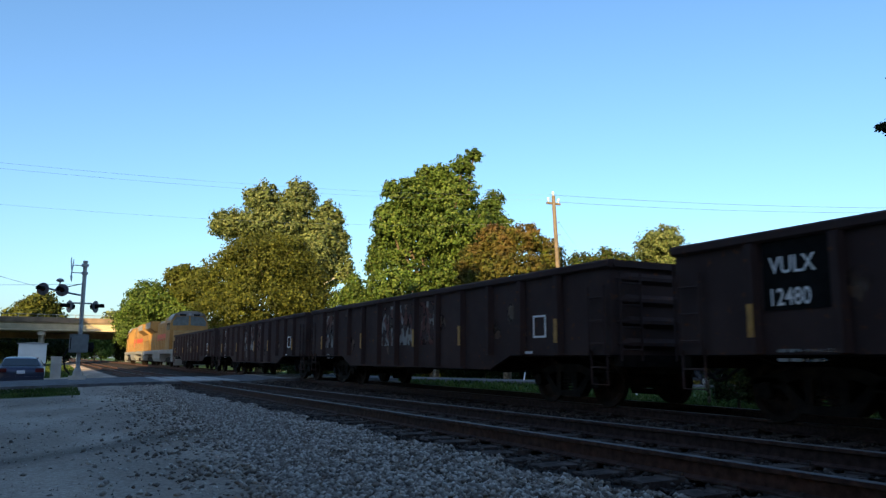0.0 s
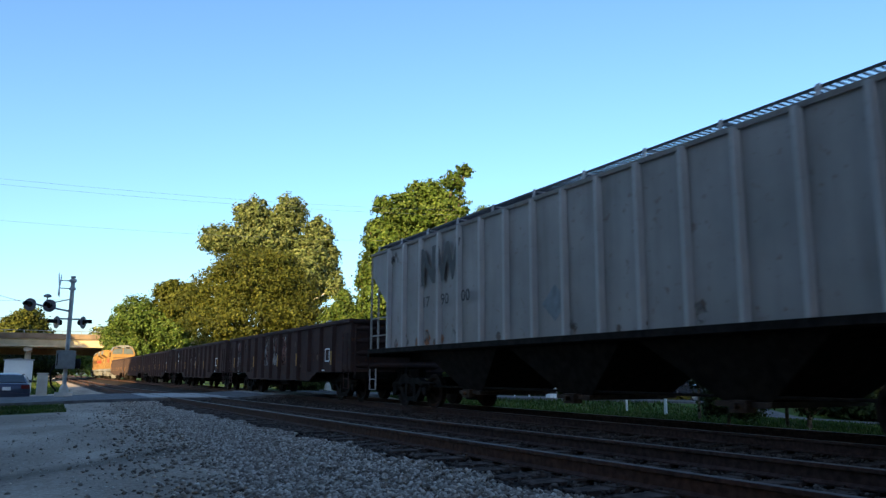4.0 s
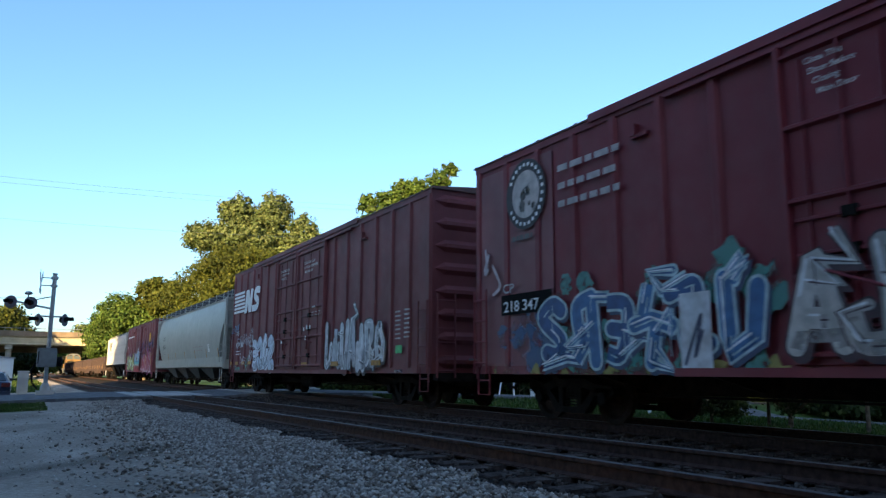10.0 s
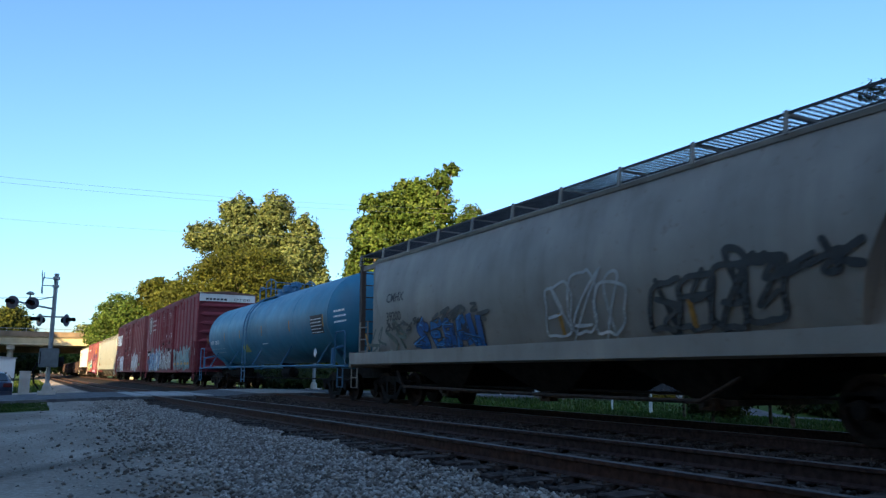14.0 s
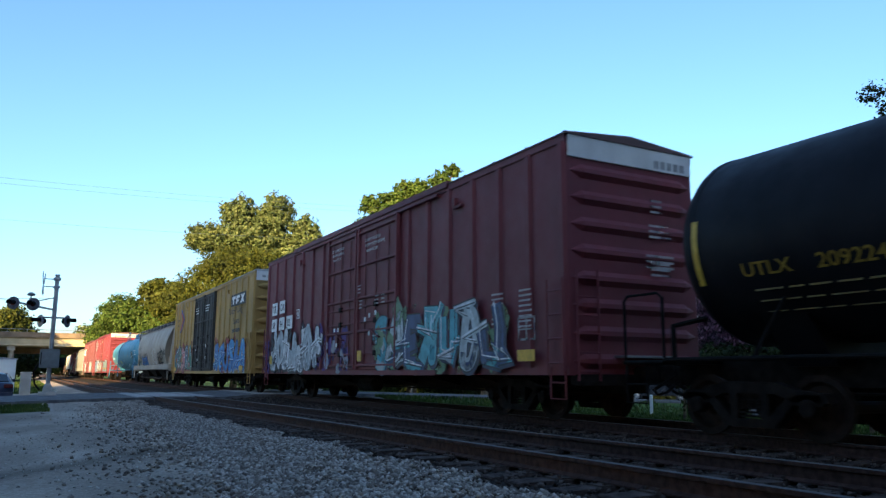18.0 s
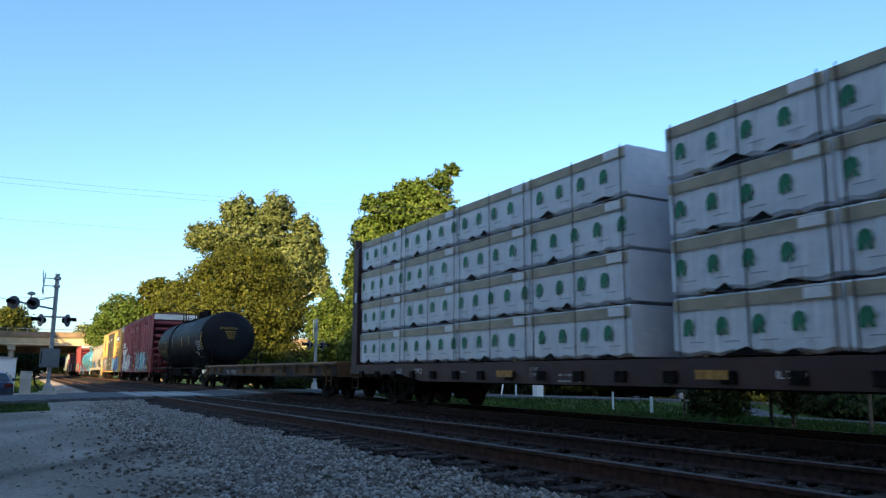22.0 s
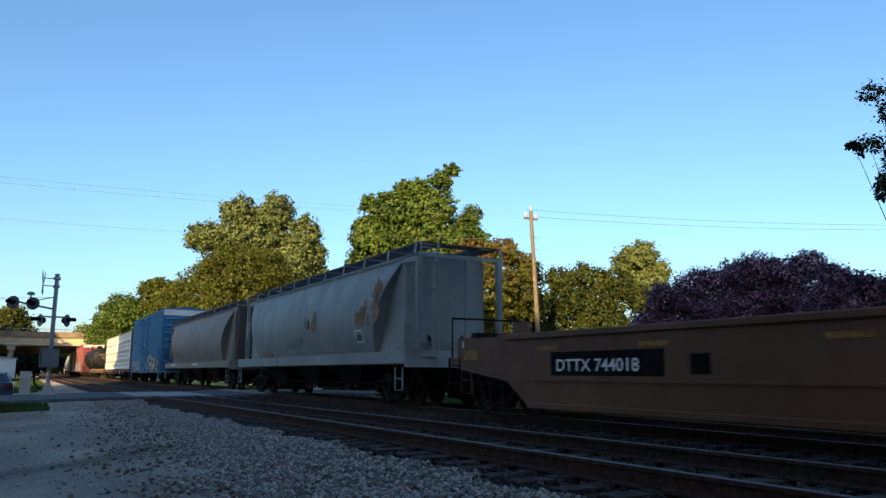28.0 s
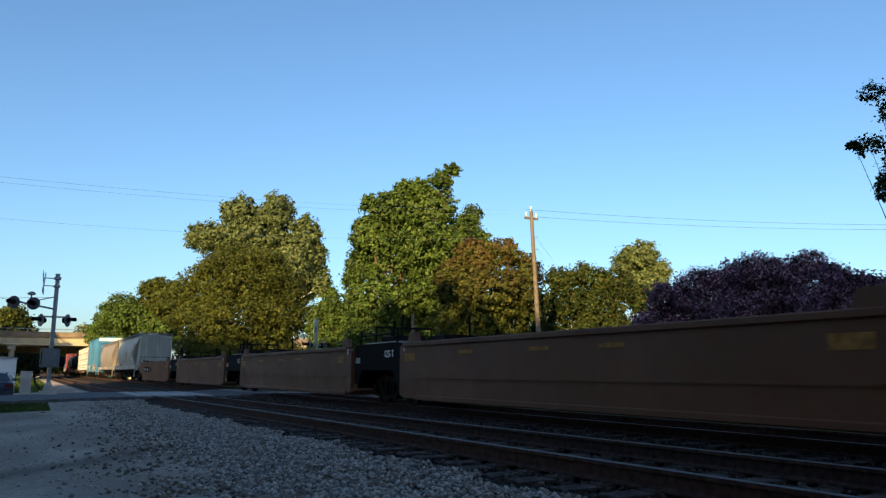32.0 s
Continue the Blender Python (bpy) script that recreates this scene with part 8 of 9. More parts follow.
    panel(b5, h - 17.3, 1.1, .55, .22, M_YELLOW, x - .06, "yellow_panel")
    sq = Shape()
    for a0, a1, z0, z1 in ((17.25, 17.8, 1.5, 1.54), (17.25, 17.8, 1.92, 1.96), (17.25, 17.29, 1.5, 1.96), (17.76, 17.8, 1.5, 1.96), (17.5, 17.54, 1.5, 1.96), (17.3, 17.75, 1.7, 1.73)):
        sq.box(x - .012, x - .006, h - a1, h - a0, z0, z1)
    part("stencil_frame", sq, mist((.45, .42, .42)), b5)
    for a, n in ((16.4, 8), (17.35, 8)):
        bars(b5, h - a, 2.45, n, .4, .06, spray((.5, .46, .46)), x - .05, .1)
    notice(b5, h - 7.4, 4.62, .115, ("CLOSE THIS DOOR", "BEFORE CLOSING", "MAIN DOOR"))
    notice(b5, h - 9.95, 4.60, .125, ("CLOSE AND LOCK", "BOTH DOORS BEFORE", "MOVING CAR"))
    for a, z in ((9.5, 3.35), (10.7, 2.95), (11.1, 2.95), (9.6, 2.9)):
        bars(b5, h - a, z, 3, .22, .06, spray((.55, .52, .52)), XS - .13, .1)
    for a, z in ((7.7, 2.1), (8.0, 2.1), (7.9, 1.65), (10.0, 2.3), (10.3, 2.4), (10.7, 2.45), (10.3, 1.9)):
        panel(b5, h - a, z, .16, .18, M_WHITE, XS - .13, "notice_sticker")
    for z, w, x0 in ((4.2, .3, .35), (3.7, .55, .3), (3.1, .7, .2), (2.95, .5, .3)):
        s = Shape()
        for k in range(3):
            s.box(x0, x0 + w, -h - .10, -h - .094, z - k * .11, z - k * .11 + .045)
        part("end_stencil", s, mist((.40, .36, .36)), b5)
    s = Shape()
    for k in range(5):
        s.box(.55 + k * .17, .67 + k * .17, -h - .047, -h - .042, 4.92, 5.08)
    part("end_stencil", s, spray((.3, .3, .3)), b5)

    t2, skin = tank_car(mid(-14.9, -32.0), 17.1, BLACKTANK, "black tank car with yellow marks and a railed platform", M_BLACK, dome_y=-.85, barrel=15.5, plat_y=-.25, rail_len=4.0, ladder_y=1.5)
    h = 17.1 / 2
    f = lambda z: skin(z, .012)
    ink = spray((.36, .23, .025))
    write(t2, "UTLX", h - 2.2, 2.2, .26, ink, 0, 1.15, follow=f)
    write(t2, "209224", h - 3.3, 2.2, .26, ink, 0, 1.15, follow=f)
    bars(t2, h - 2.3, 2.0, 3, 2.0, .06, spray((.16, .11, .02)), 0, .14, follow=f)
    for a in (1.5, 4.6, 7.25, 10.3, 12.65, 16.0):
        y = h - a
        z1 = 3.1 if a in (1.5, 16.0) else 2.95
        z0 = 2.15 if a in (1.5, 16.0) else 2.45
        zz = [z0 + (z1 - z0) * k / 4 for k in range(5)]
        part("reflector", Shape().add([(f(z), y + s * .05, z) for z in zz for s in (-1, 1)], [(2 * k, 2 * k + 1, 2 * k + 3, 2 * k + 2) for k in range(4)]), M_YELLOW, t2, "yellow painted strip")
    bars(t2, h - 14.6, 2.58, 6, 1.15, .06, spray((.4, .4, .4)), 0, .095, follow=f)
    sq = Shape()
    for a0, a1, z0, z1 in ((14.0, 14.5, 1.72, 1.76), (14.0, 14.5, 1.98, 2.02), (14.0, 14.05, 1.72, 2.02), (14.45, 14.5, 1.72, 2.02), (14.22, 14.26, 1.72, 2.02)):
        sq.add([(f(z0), h - a0, z0), (f(z0), h - a1, z0), (f(z1), h - a1, z1), (f(z1), h - a0, z1)], [(0, 1, 2, 3)])
    part("stencil_frame", sq, M_WHITE, t2)
    write(t2, "UTLX 209224", -.58, 3.25, .17, ink, -h + .73, .95, end=True)
    e = Shape()
    for k, z in enumerate((3.1, 2.98, 2.86, 2.74)):
        e.box(-.3 + .05 * k, .3 - .03 * k, -h + .72, -h + .73, z, z + .035)
    part("end_stencil", e, ink, t2)


train_front()
train_second()
train_third()


def flatcar():
    length = 18.4
    car = thing("flatcar", "empty flatcar with worn plank deck and sooty flaking tan paint", "flatcar", "cars of the train")
    TRAIN.append((car, mid(-33.15, -51.6)))
    h = length / 2
    for sx in (-1, 1):
        part("side_sill", Shape().prism([(-h, 1.12), (h, 1.12), (h, .74), (h - 2.6, .74), (h - 3.6, .71), (-h + 3.6, .71), (-h + 2.6, .74), (-h, .74)], sx * W - .03, sx * W + .03, "x"), FLATDARK, car)
        part("sill_flange", Shape().box(sx * W - .09, sx * W + .09, -h, h, 1.08, 1.13), FLATTAN, car)
        for i in range(13):
            y = h - .8 - (length - 1.6) * i / 12
            if 4.3 < h - y < 7.3:
                continue
            part("stake_pocket", Shape().slab(sx * (W + .09) - .07, sx * (W + .09) + .07, y - .055, y + .055, .84, 1.12, .015), FLATTAN, car)
    n = 62
    rng = random.Random(2)
    me = Shape().slab(-W - .06, W + .06, -.138, .138, 1.13, 1.19, .01).mesh("deck_plank")
    for i in range(n):
        p = part("deck_plank", me, DECKWOOD, car)
        p.location = (rng.uniform(-.02, .02), -h + .15 + (length - .3) * i / (n - 1), rng.uniform(-.012, .008))
    x = -W - .036
    for a, w, z0, z1 in ((.3, .9, .76, 1.0), (2.75, .6, .8, 1.04), (6.5, .85, .78, 1.02), (8.0, 1.3, .75, .98), (9.5, 2.3, .76, 1.04), (12.0, 1.5, .75, .97), (14.4, 2.2, .77, 1.03), (17.1, .8, .76, .98)):
        rng2 = random.Random(int(a * 10))
        top = [(h - a - w * k / 6, z1 + rng2.uniform(-.05, .02)) for k in range(7)]
        low = [(h - a - w * (1 - k / 6), z0 + rng2.uniform(-.01, .04)) for k in range(7)]
        part("flaking_paint", Shape().prism(top + low, x - .001, x + .004, "x"), FLATTAN, car, "patch of old tan paint", kind="stuff")
    for ch, a in zip("TX97822", (4.64, 4.9, 5.55, 5.73, 5.91, 6.09, 6.27)):
        write(car, ch, h - a, .80, .22, M_STENCIL, x - .016, .9)
    for sgn in (1, -1):
        part("end_sill", Shape().slab(-W, W, sgn * h - .06, sgn * h + .06, .72, 1.16), FLATTAN, car)
        ladder(car, sgn * (h - .15), sgn * (h - .6), -W - .12, .45, 1.05, FLATTAN, "y", 2)
        add_truck(car, sgn * (h - 2.0))
    part("brake_staff", Shape().tube((-W + .2, h - .1, 1.1), (-W + .2, h - .1, 2.1), .03, 8).turned([(.2, -.02), (.22, 0), (.2, .02)], 14, "z", (-W + .2, h - .1, 2.1)), M_SOOT, car)
    underframe(car, length, 1.05)
    add_couplers(car, length, .35)


MARKDULL = plain("grimy_yellow_mark", (0.30, 0.14, 0.02), 0.7, 0, .3, 7)
PRINTGREY = spray((.35, .40, .42))


def centerbeam():
    """Centre-beam lumber car: bulkheads, truss down the middle, low deck; its load is a set of wrapped bundles."""
    length = 23.4
    u = mid(-52.75, -76.05)
    car = thing("lumber_car", "brown centre-beam lumber car with tall end bulkheads", "flatcar", "cars of the train")
    TRAIN.append((car, u))
    h = length / 2
    brown = paint("dark_red_brown_paint", (0.044, 0.015, 0.014), amount=.35, rust=.08)
    part("deck", Shape().prism([(-W + .02, .98), (-W + .02, 1.08), (-.1, 1.12), (.1, 1.12), (W - .02, 1.08), (W - .02, .98)], -h + .3, h - .3), brown, car)
    for sx in (-1, 1):
        part("side_sill", Shape().prism([(-h, 1.06), (h, 1.06), (h, .82), (h - 3.2, .82), (h - 4.4, .66), (-h + 4.4, .66), (-h + 3.2, .82), (-h, .82)], sx * W - .04, sx * W + .04, "x"), brown, car)
        for i in range(22):
            y = h - .9 - (length - 1.8) * i / 21
            part("tie_down", Shape().slab(sx * (W + .06) - .04, sx * (W + .06) + .04, y - .1, y + .1, .72, .9, .01), M_SOOT, car)
    for i in range(18):
        y = -h + 1 + (length - 2) * i / 17
        part("beam_post", Shape().box(-.12, .12, y - .06, y + .06, 1.1, 4.6), brown, car)
    part("beam_top", Shape().slab(-.2, .2, -h + .4, h - .4, 4.6, 4.85), brown, car)
    part("beam_web", Shape().box(-.03, .03, -h + .4, h - .4, 1.1, 4.6), brown, car)
    for sgn in (1, -1):
        y = sgn * (h - .22)
        b = part("bulkhead", Shape().prism([(-W, 1.0), (W, 1.0), (W, 4.5), (W - .25, 4.78), (-W + .25, 4.78), (-W, 4.5)], y - .11, y + .11), brown, car, "tall brown steel bulkhead")
        for k in range(6):
            z = 1.3 + k * .6
            part("bulkhead_rib", Shape().prism([(-W + .12, z), (W - .12, z), (W - .3, z + .16), (-W + .3, z + .16)], y + .11 if sgn > 0 else y - .24, y + .24 if sgn > 0 else y - .11), brown, b)
        for sx in (-1, 0, 1):
            part("bulkhead_stake", Shape().box(sx * (W - .1) - .09, sx * (W - .1) + .09, min(y + sgn * .11, y + sgn * .26), max(y + sgn * .11, y + sgn * .26), 1.0, 4.8), brown, b)
        ladder(car, -W + .2, -W + .6, y + sgn * .36, .7, 4.7, brown)
        part("end_platform", Shape().slab(-W, W, min(sgn * h, y), max(sgn * h, y), .86, 1.02), brown, car)
        part("bulkhead_slot", Shape().slab(-W - .012, -W + .02, y - .07, y + .07, 2.9, 3.2, .03), M_WHITE, b)
        add_truck(car, sgn * (h - 2.1))
        stirrup(car, sgn * (h - .3), brown, -W)
    x = -W - .044
    write(car, "IL 73-0", h - 13.95, .80, .14, M_WHITE, x - .002, 1.1)
    write(car, "AOK", h - 3.05, .84, .17, M_STENCIL, x - .002, .95)
    write(car, "27952", h - 4.05, .84, .17, M_STENCIL, x - .002, .95)
    for k, txt in enumerate(("LD LMT", "LT WT")):
        write(car, txt, h - 8.75, .91 - .11 * k, .09, M_STENCIL, x - .002, .95)
    bars(car, h - 9.6, .81, 2, .6, .06, mist((.45, .42, .40)), x - .002, .11)
    bars(car, h - 6.1, .86, 1, .4, .06, mist((.40, .36, .34)), x - .002)
    side_marks(car, h, (8.0, 13.0, 16.1, 19.2), .78, M_AMBER, (.55, .13), x - .06)
    sq = Shape()
    for a0, a1, z0, z1 in ((16.75, 17.2, .62, .65), (16.75, 17.2, .96, .99), (16.75, 16.78, .62, .99), (17.17, 17.2, .62, .99), (16.96, 16.98, .62, .99)):
        sq.box(x - .07, x - .06, h - a1, h - a0, z0, z1)
    part("stencil_frame", sq, M_WHITE, car)
    underframe(car, length, .98)
    add_couplers(car, length, .4)
    # wrapped bundles: four high, two halves of four lengths each side of the beam
    W2, H2 = 1.36, .865

    def bundle(seed, ln):
        rng = random.Random(seed)
        b = thing("lumber_bundle", "lumber bundle in white printed wrap with black straps", "lumber bundle", "lumber bundles")
        s = Shape()
        c = .045
        prof = [(-W2 / 2 + c, 0), (W2 / 2 - c, 0), (W2 / 2, c), (W2 / 2, H2 - c), (W2 / 2 - c, H2 - .015), (-W2 / 2 + c, H2 - .015), (-W2 / 2, H2 - c), (-W2 / 2, c)]
        ny = 26
        v, f = [], []
        for i in range(ny + 1):
            y = -ln / 2 + ln * i / ny
            for k, (px, pz) in enumerate(prof):
                j = .012 * math.sin(i * 2.1 + seed * 3 + k) + rng.uniform(-.008, .008)
                v.append((px + (j if k in (2, 3, 6, 7) else 0), y, pz + (.02 * math.sin(i * 1.3 + seed) if k in (0, 1, 2, 7) else j * .4)))
        for i in range(ny):
            for k in range(8):
                f.append((i * 8 + k, i * 8 + (k + 1) % 8, (i + 1) * 8 + (k + 1) % 8, (i + 1) * 8 + k))
        f += [tuple(range(8))[::-1], tuple(range(ny * 8, ny * 8 + 8))]
        part("wrap", s.add(v, f), WRAP, b)
        xx = -W2 / 2 - .024
        part("tan_band", Shape().box(xx, xx + .004, -ln / 2 + .02, ln / 2 - .02, H2 - .22, H2 - .05), WRAPTAN, b)
        step = ln / 4.5
        y = ln / 2 - rng.uniform(.15, .5)
        while y > -ln / 2 + .12:
            p = [(-.10, 0), (-.11, .15), (-.07, .25), (.01, .29), (.09, .25), (.115, .13), (.07, .1), (.115, 0), (.05, 0), (.01, .11), (-.02, 0)]
            part("green_print", Shape().prism([(y - .85 * a, .27 + .9 * z) for a, z in p], xx - .004, xx, "x"), GREEN, b, "plain green printed shape")
            part("print_line", Shape().box(xx - .003, xx, y - .28, y - .02, .17, .185), PRINTGREY, b)
            y -= step
        for y in (ln / 2 - .12, .0, -ln / 2 + .1):
            part("strap", Shape().box(xx - .006, xx - .002, y - .010, y + .010, .0, H2 + .004), M_SOOT, b)
        part("ticket", Shape().box(xx - .004, xx, -ln / 2 + .14, -ln / 2 + .5, H2 - .2, H2 - .06), M_WHITE, b, "pale printed ticket")
        # folded dark lining where the wrap hangs loose along the foot
        for k in range(2):
            y0 = rng.uniform(-ln * .45, ln * .2)
            w0 = rng.uniform(.3, .7)
            part("torn_flap", Shape().prism([(y0, -.02), (y0 + w0 * .4, .05 + .05 * k), (y0 + w0, -.02)], xx - .012, xx - .005, "x"), M_SOOT, b, "dark torn edge of the wrap")
        for y in (-ln * .3, ln * .3):
            part("dunnage", Shape().box(-W2 / 2 + .02, W2 / 2 - .02, y - .05, y + .05, -.03, .004), DECKWOOD, b)
        return b
    ends = [-11.12, -.44, .44, 11.12]
    starts = []
    for a, b in ((.30, 11.12), (-11.12, -.55)):
        for k in range(4):
            starts.append((a + (b - a) * (k + .5) / 4, (b - a) / 4 - .03))
    kinds = {}
    for k, (y, ln) in enumerate(starts):
        for row in range(4):
            for sx in (-1, 1):
                key = (k // 4, (k + row) % 3)
                m = pose(sx * .86, 0, 0, 0, 0, 0 if sx < 0 else 180)
                if key not in kinds:
                    o = bundle(key[1] + 5 * key[0], starts[0][1] if key[0] == 0 else starts[4][1])
                    kinds[key] = o
                else:
                    o = copy_thing(kinds[key], pose(0, 0, 0))
                LOADS.append((o, u + y, sx * .86, 1.125 + row * .895, 0 if sx < 0 else 180))


LOADS = []


def train_fourth():
    """Flatcar, lumber car, blue boxcar and two grey hoppers."""
    flatcar()
    centerbeam()
    b6 = boxcar(mid(-77.6, -93.1), 15.5, BLUEBOX, BLUEBOX, "blue boxcar with a plug door and faded graffiti", 5.32, 21, [(6.2, 9.1)], band=BANDWHITE, sill=.8, door_ribs=5)
    h = 15.5 / 2
    x = XS - .05
    ink = spray((.5, .54, .58))
    for txt, a, z in (("LW", 1.02, 2.38), ("90", 1.05, 1.9), ("41", 1.82, 1.9)):
        write(b6, txt, h - a, z, .26, ink, x - .01, 1.0)
    bars(b6, h - 1.05, 1.7, 2, .4, .07, spray((.45, .5, .55)), x - .01, .14)
    bars(b6, h - 1.75, 1.7, 2, .55, .07, spray((.45, .5, .55)), x - .01, .14)
    tag = Shape()      # a small sprayed crown over four quick strokes
    for line in ([(.3, 3.75), (.3, 4.0), (.42, 3.85), (.5, 4.08), (.6, 3.85), (.72, 4.0), (.7, 3.75)], [(.28, 3.7), (.72, 3.68)],
                 [(.2, 3.25), (.22, 3.55), (.36, 3.28), (.4, 3.55)], [(.46, 3.24), (.55, 3.56), (.64, 3.26)], [(.5, 3.38), (.62, 3.38)], [(.66, 3.6), (.76, 3.42), (.86, 3.58)], [(.76, 3.42), (.74, 3.2)]):
        brush(tag, [(h - a, z) for a, z in line], .024, .002, x - .01)
    part("graffiti_tag", tag, mist((.40, .48, .58)), b6)
    blotch(b6, 113, h - .9, .85, 5.0, .5, 16, (.24, .27, .25), x, .26)
    piece(b6, 114, (4, 0, 3, 9, 5, 8, 7), h - 1.0, .84, 5.0, 1.05, [(.10, .34, .46), (.42, .50, .50)], (.50, .53, .54), x - .008, r=.085, rim=.028, wild=.1, under=(.05, .08, .16), tails=1, faded=True)
    blotch(b6, 115, h - 9.5, .8, 4.6, .9, 20, (.22, .22, .19), x, .3)
    blotch(b6, 117, h - 13.4, .85, 1.4, .5, 10, (.20, .17, .15), x - .004, .24)
    piece(b6, 116, (8, 2, 6, 0, 5, 3), h - 9.4, .84, 4.0, 1.25, [(.34, .46, .50), (.46, .53, .53)], (.30, .09, .06), x - .008, glow=(.20, .25, .30), r=.12, rim=.03, wild=.05, sharp=.15, tails=0, under=(.16, .10, .09), faded=True, label="faded pale graffiti")
    side_marks(b6, h, (.5, 2.6, 6.0, 9.4, 11.85, 13.35, 15.1), 1.22, M_YELLOW, (.13, .42), x - .05)
    panel(b6, h - 14.4, .94, .42, .18, M_YELLOW, x - .06, "yellow_panel")
    sq = Shape()
    for a0, a1, z0, z1 in ((14.35, 14.92, 1.3, 1.34), (14.35, 14.92, 1.66, 1.7), (14.35, 14.39, 1.3, 1.7), (14.88, 14.92, 1.3, 1.7), (14.4, 14.9, 1.46, 1.49), (14.62, 14.65, 1.3, 1.7)):
        sq.box(x - .012, x - .006, h - a1, h - a0, z0, z1)
    part("stencil_frame", sq, mist((.34, .42, .48)), b6)
    for a in (14.35, 14.75):
        bars(b6, h - a, 2.5, 6, .25, .05, mist((.20, .32, .44)), x - .008, .14)
    bars(b6, h - 7.9, 3.1, 2, .7, .14, spray((.35, .42, .5)), XS - .13, .22)
    panel(b6, h - 7.2, 1.75, .22, .35, spray((.42, .46, .48)), XS - .13, "notice_sticker")

    h3, skin = covered_hopper(mid(-95.2, -113.05), 17.85, DARKHOPPER, "grimy grey covered hopper with curved sides", eave=3.95, sill=1.2, low_in=2.4, high_in=.86, cut="arc", power=1.6, bays=3, closed_end=True, board=.33, end_mat=ENDGRIME)
    h = 17.85 / 2
    f = lambda z: skin(z) - .014
    write(h3, "FURX", h - 2.3, 1.9, .30, spray((.14, .14, .15)), 0, 1.0, follow=f)
    write(h3, "892338", h - 3.35, 1.87, .32, M_DARKINK, 0, 1.1, follow=f)
    blotch(h3, 121, h - 13.7, 1.8, .4, .1, 4, (.10, .10, .10), 0, .09, "dark_patch", follow=f)
    panel(h3, h - 2.4, 1.22, 1.6, .14, spray((.5, .53, .56)), -W - .02, "pale_paint_patch", depth=.004)
    panel(h3, h - 9.2, 1.22, 1.6, .14, spray((.5, .53, .56)), -W - .02, "pale_paint_patch", depth=.004)

    h4, skin = covered_hopper(mid(-114.75, -131.2), 16.45, PALEGREY, "pale grey covered hopper with rust patches", eave=3.95, sill=1.2, low_in=2.4, high_in=.86, cut="arc", power=1.6, bays=3, closed_end=True, board=.33)
    h = 16.45 / 2
    f = lambda z: skin(z) - .014
    for sd, a, z, w, hh in ((131, 8.6, 2.35, 1.4, .25), (132, 13.2, 2.3, 1.0, .5), (133, 3.2, 1.5, 2.2, .25), (134, 14.3, 2.5, .5, .8)):
        blotch(h4, sd, h - a, z, w, hh, 9, (.30, .16, .07), 0, .24, "rust_patch", follow=f)
    scrawl(h4, 135, h - 6.2, 1.7, 2.2, .3, 6, (.15, .17, .17), 0, .04, follow=f)
    sq = Shape()
    for a0, a1, z0, z1 in ((13.0, 13.55, 1.72, 1.78), (13.0, 13.55, 2.05, 2.1), (13.0, 13.06, 1.72, 2.1), (13.49, 13.55, 1.72, 2.1)):
        sq.add([(f(z0), h - a0, z0), (f(z0), h - a1, z0), (f(z1), h - a1, z1), (f(z1), h - a0, z1)], [(0, 1, 2, 3)])
    part("stencil_frame", sq, M_WHITE, h4)
    panel(h4, h - 13.08, 1.78, .4, .27, M_DARKINK, f(1.9) + .004, "dark_panel", depth=.004)
    bars(h4, h - .9, 2.9, 4, .6, .1, spray((.25, .26, .27)), 0, .2, follow=f)


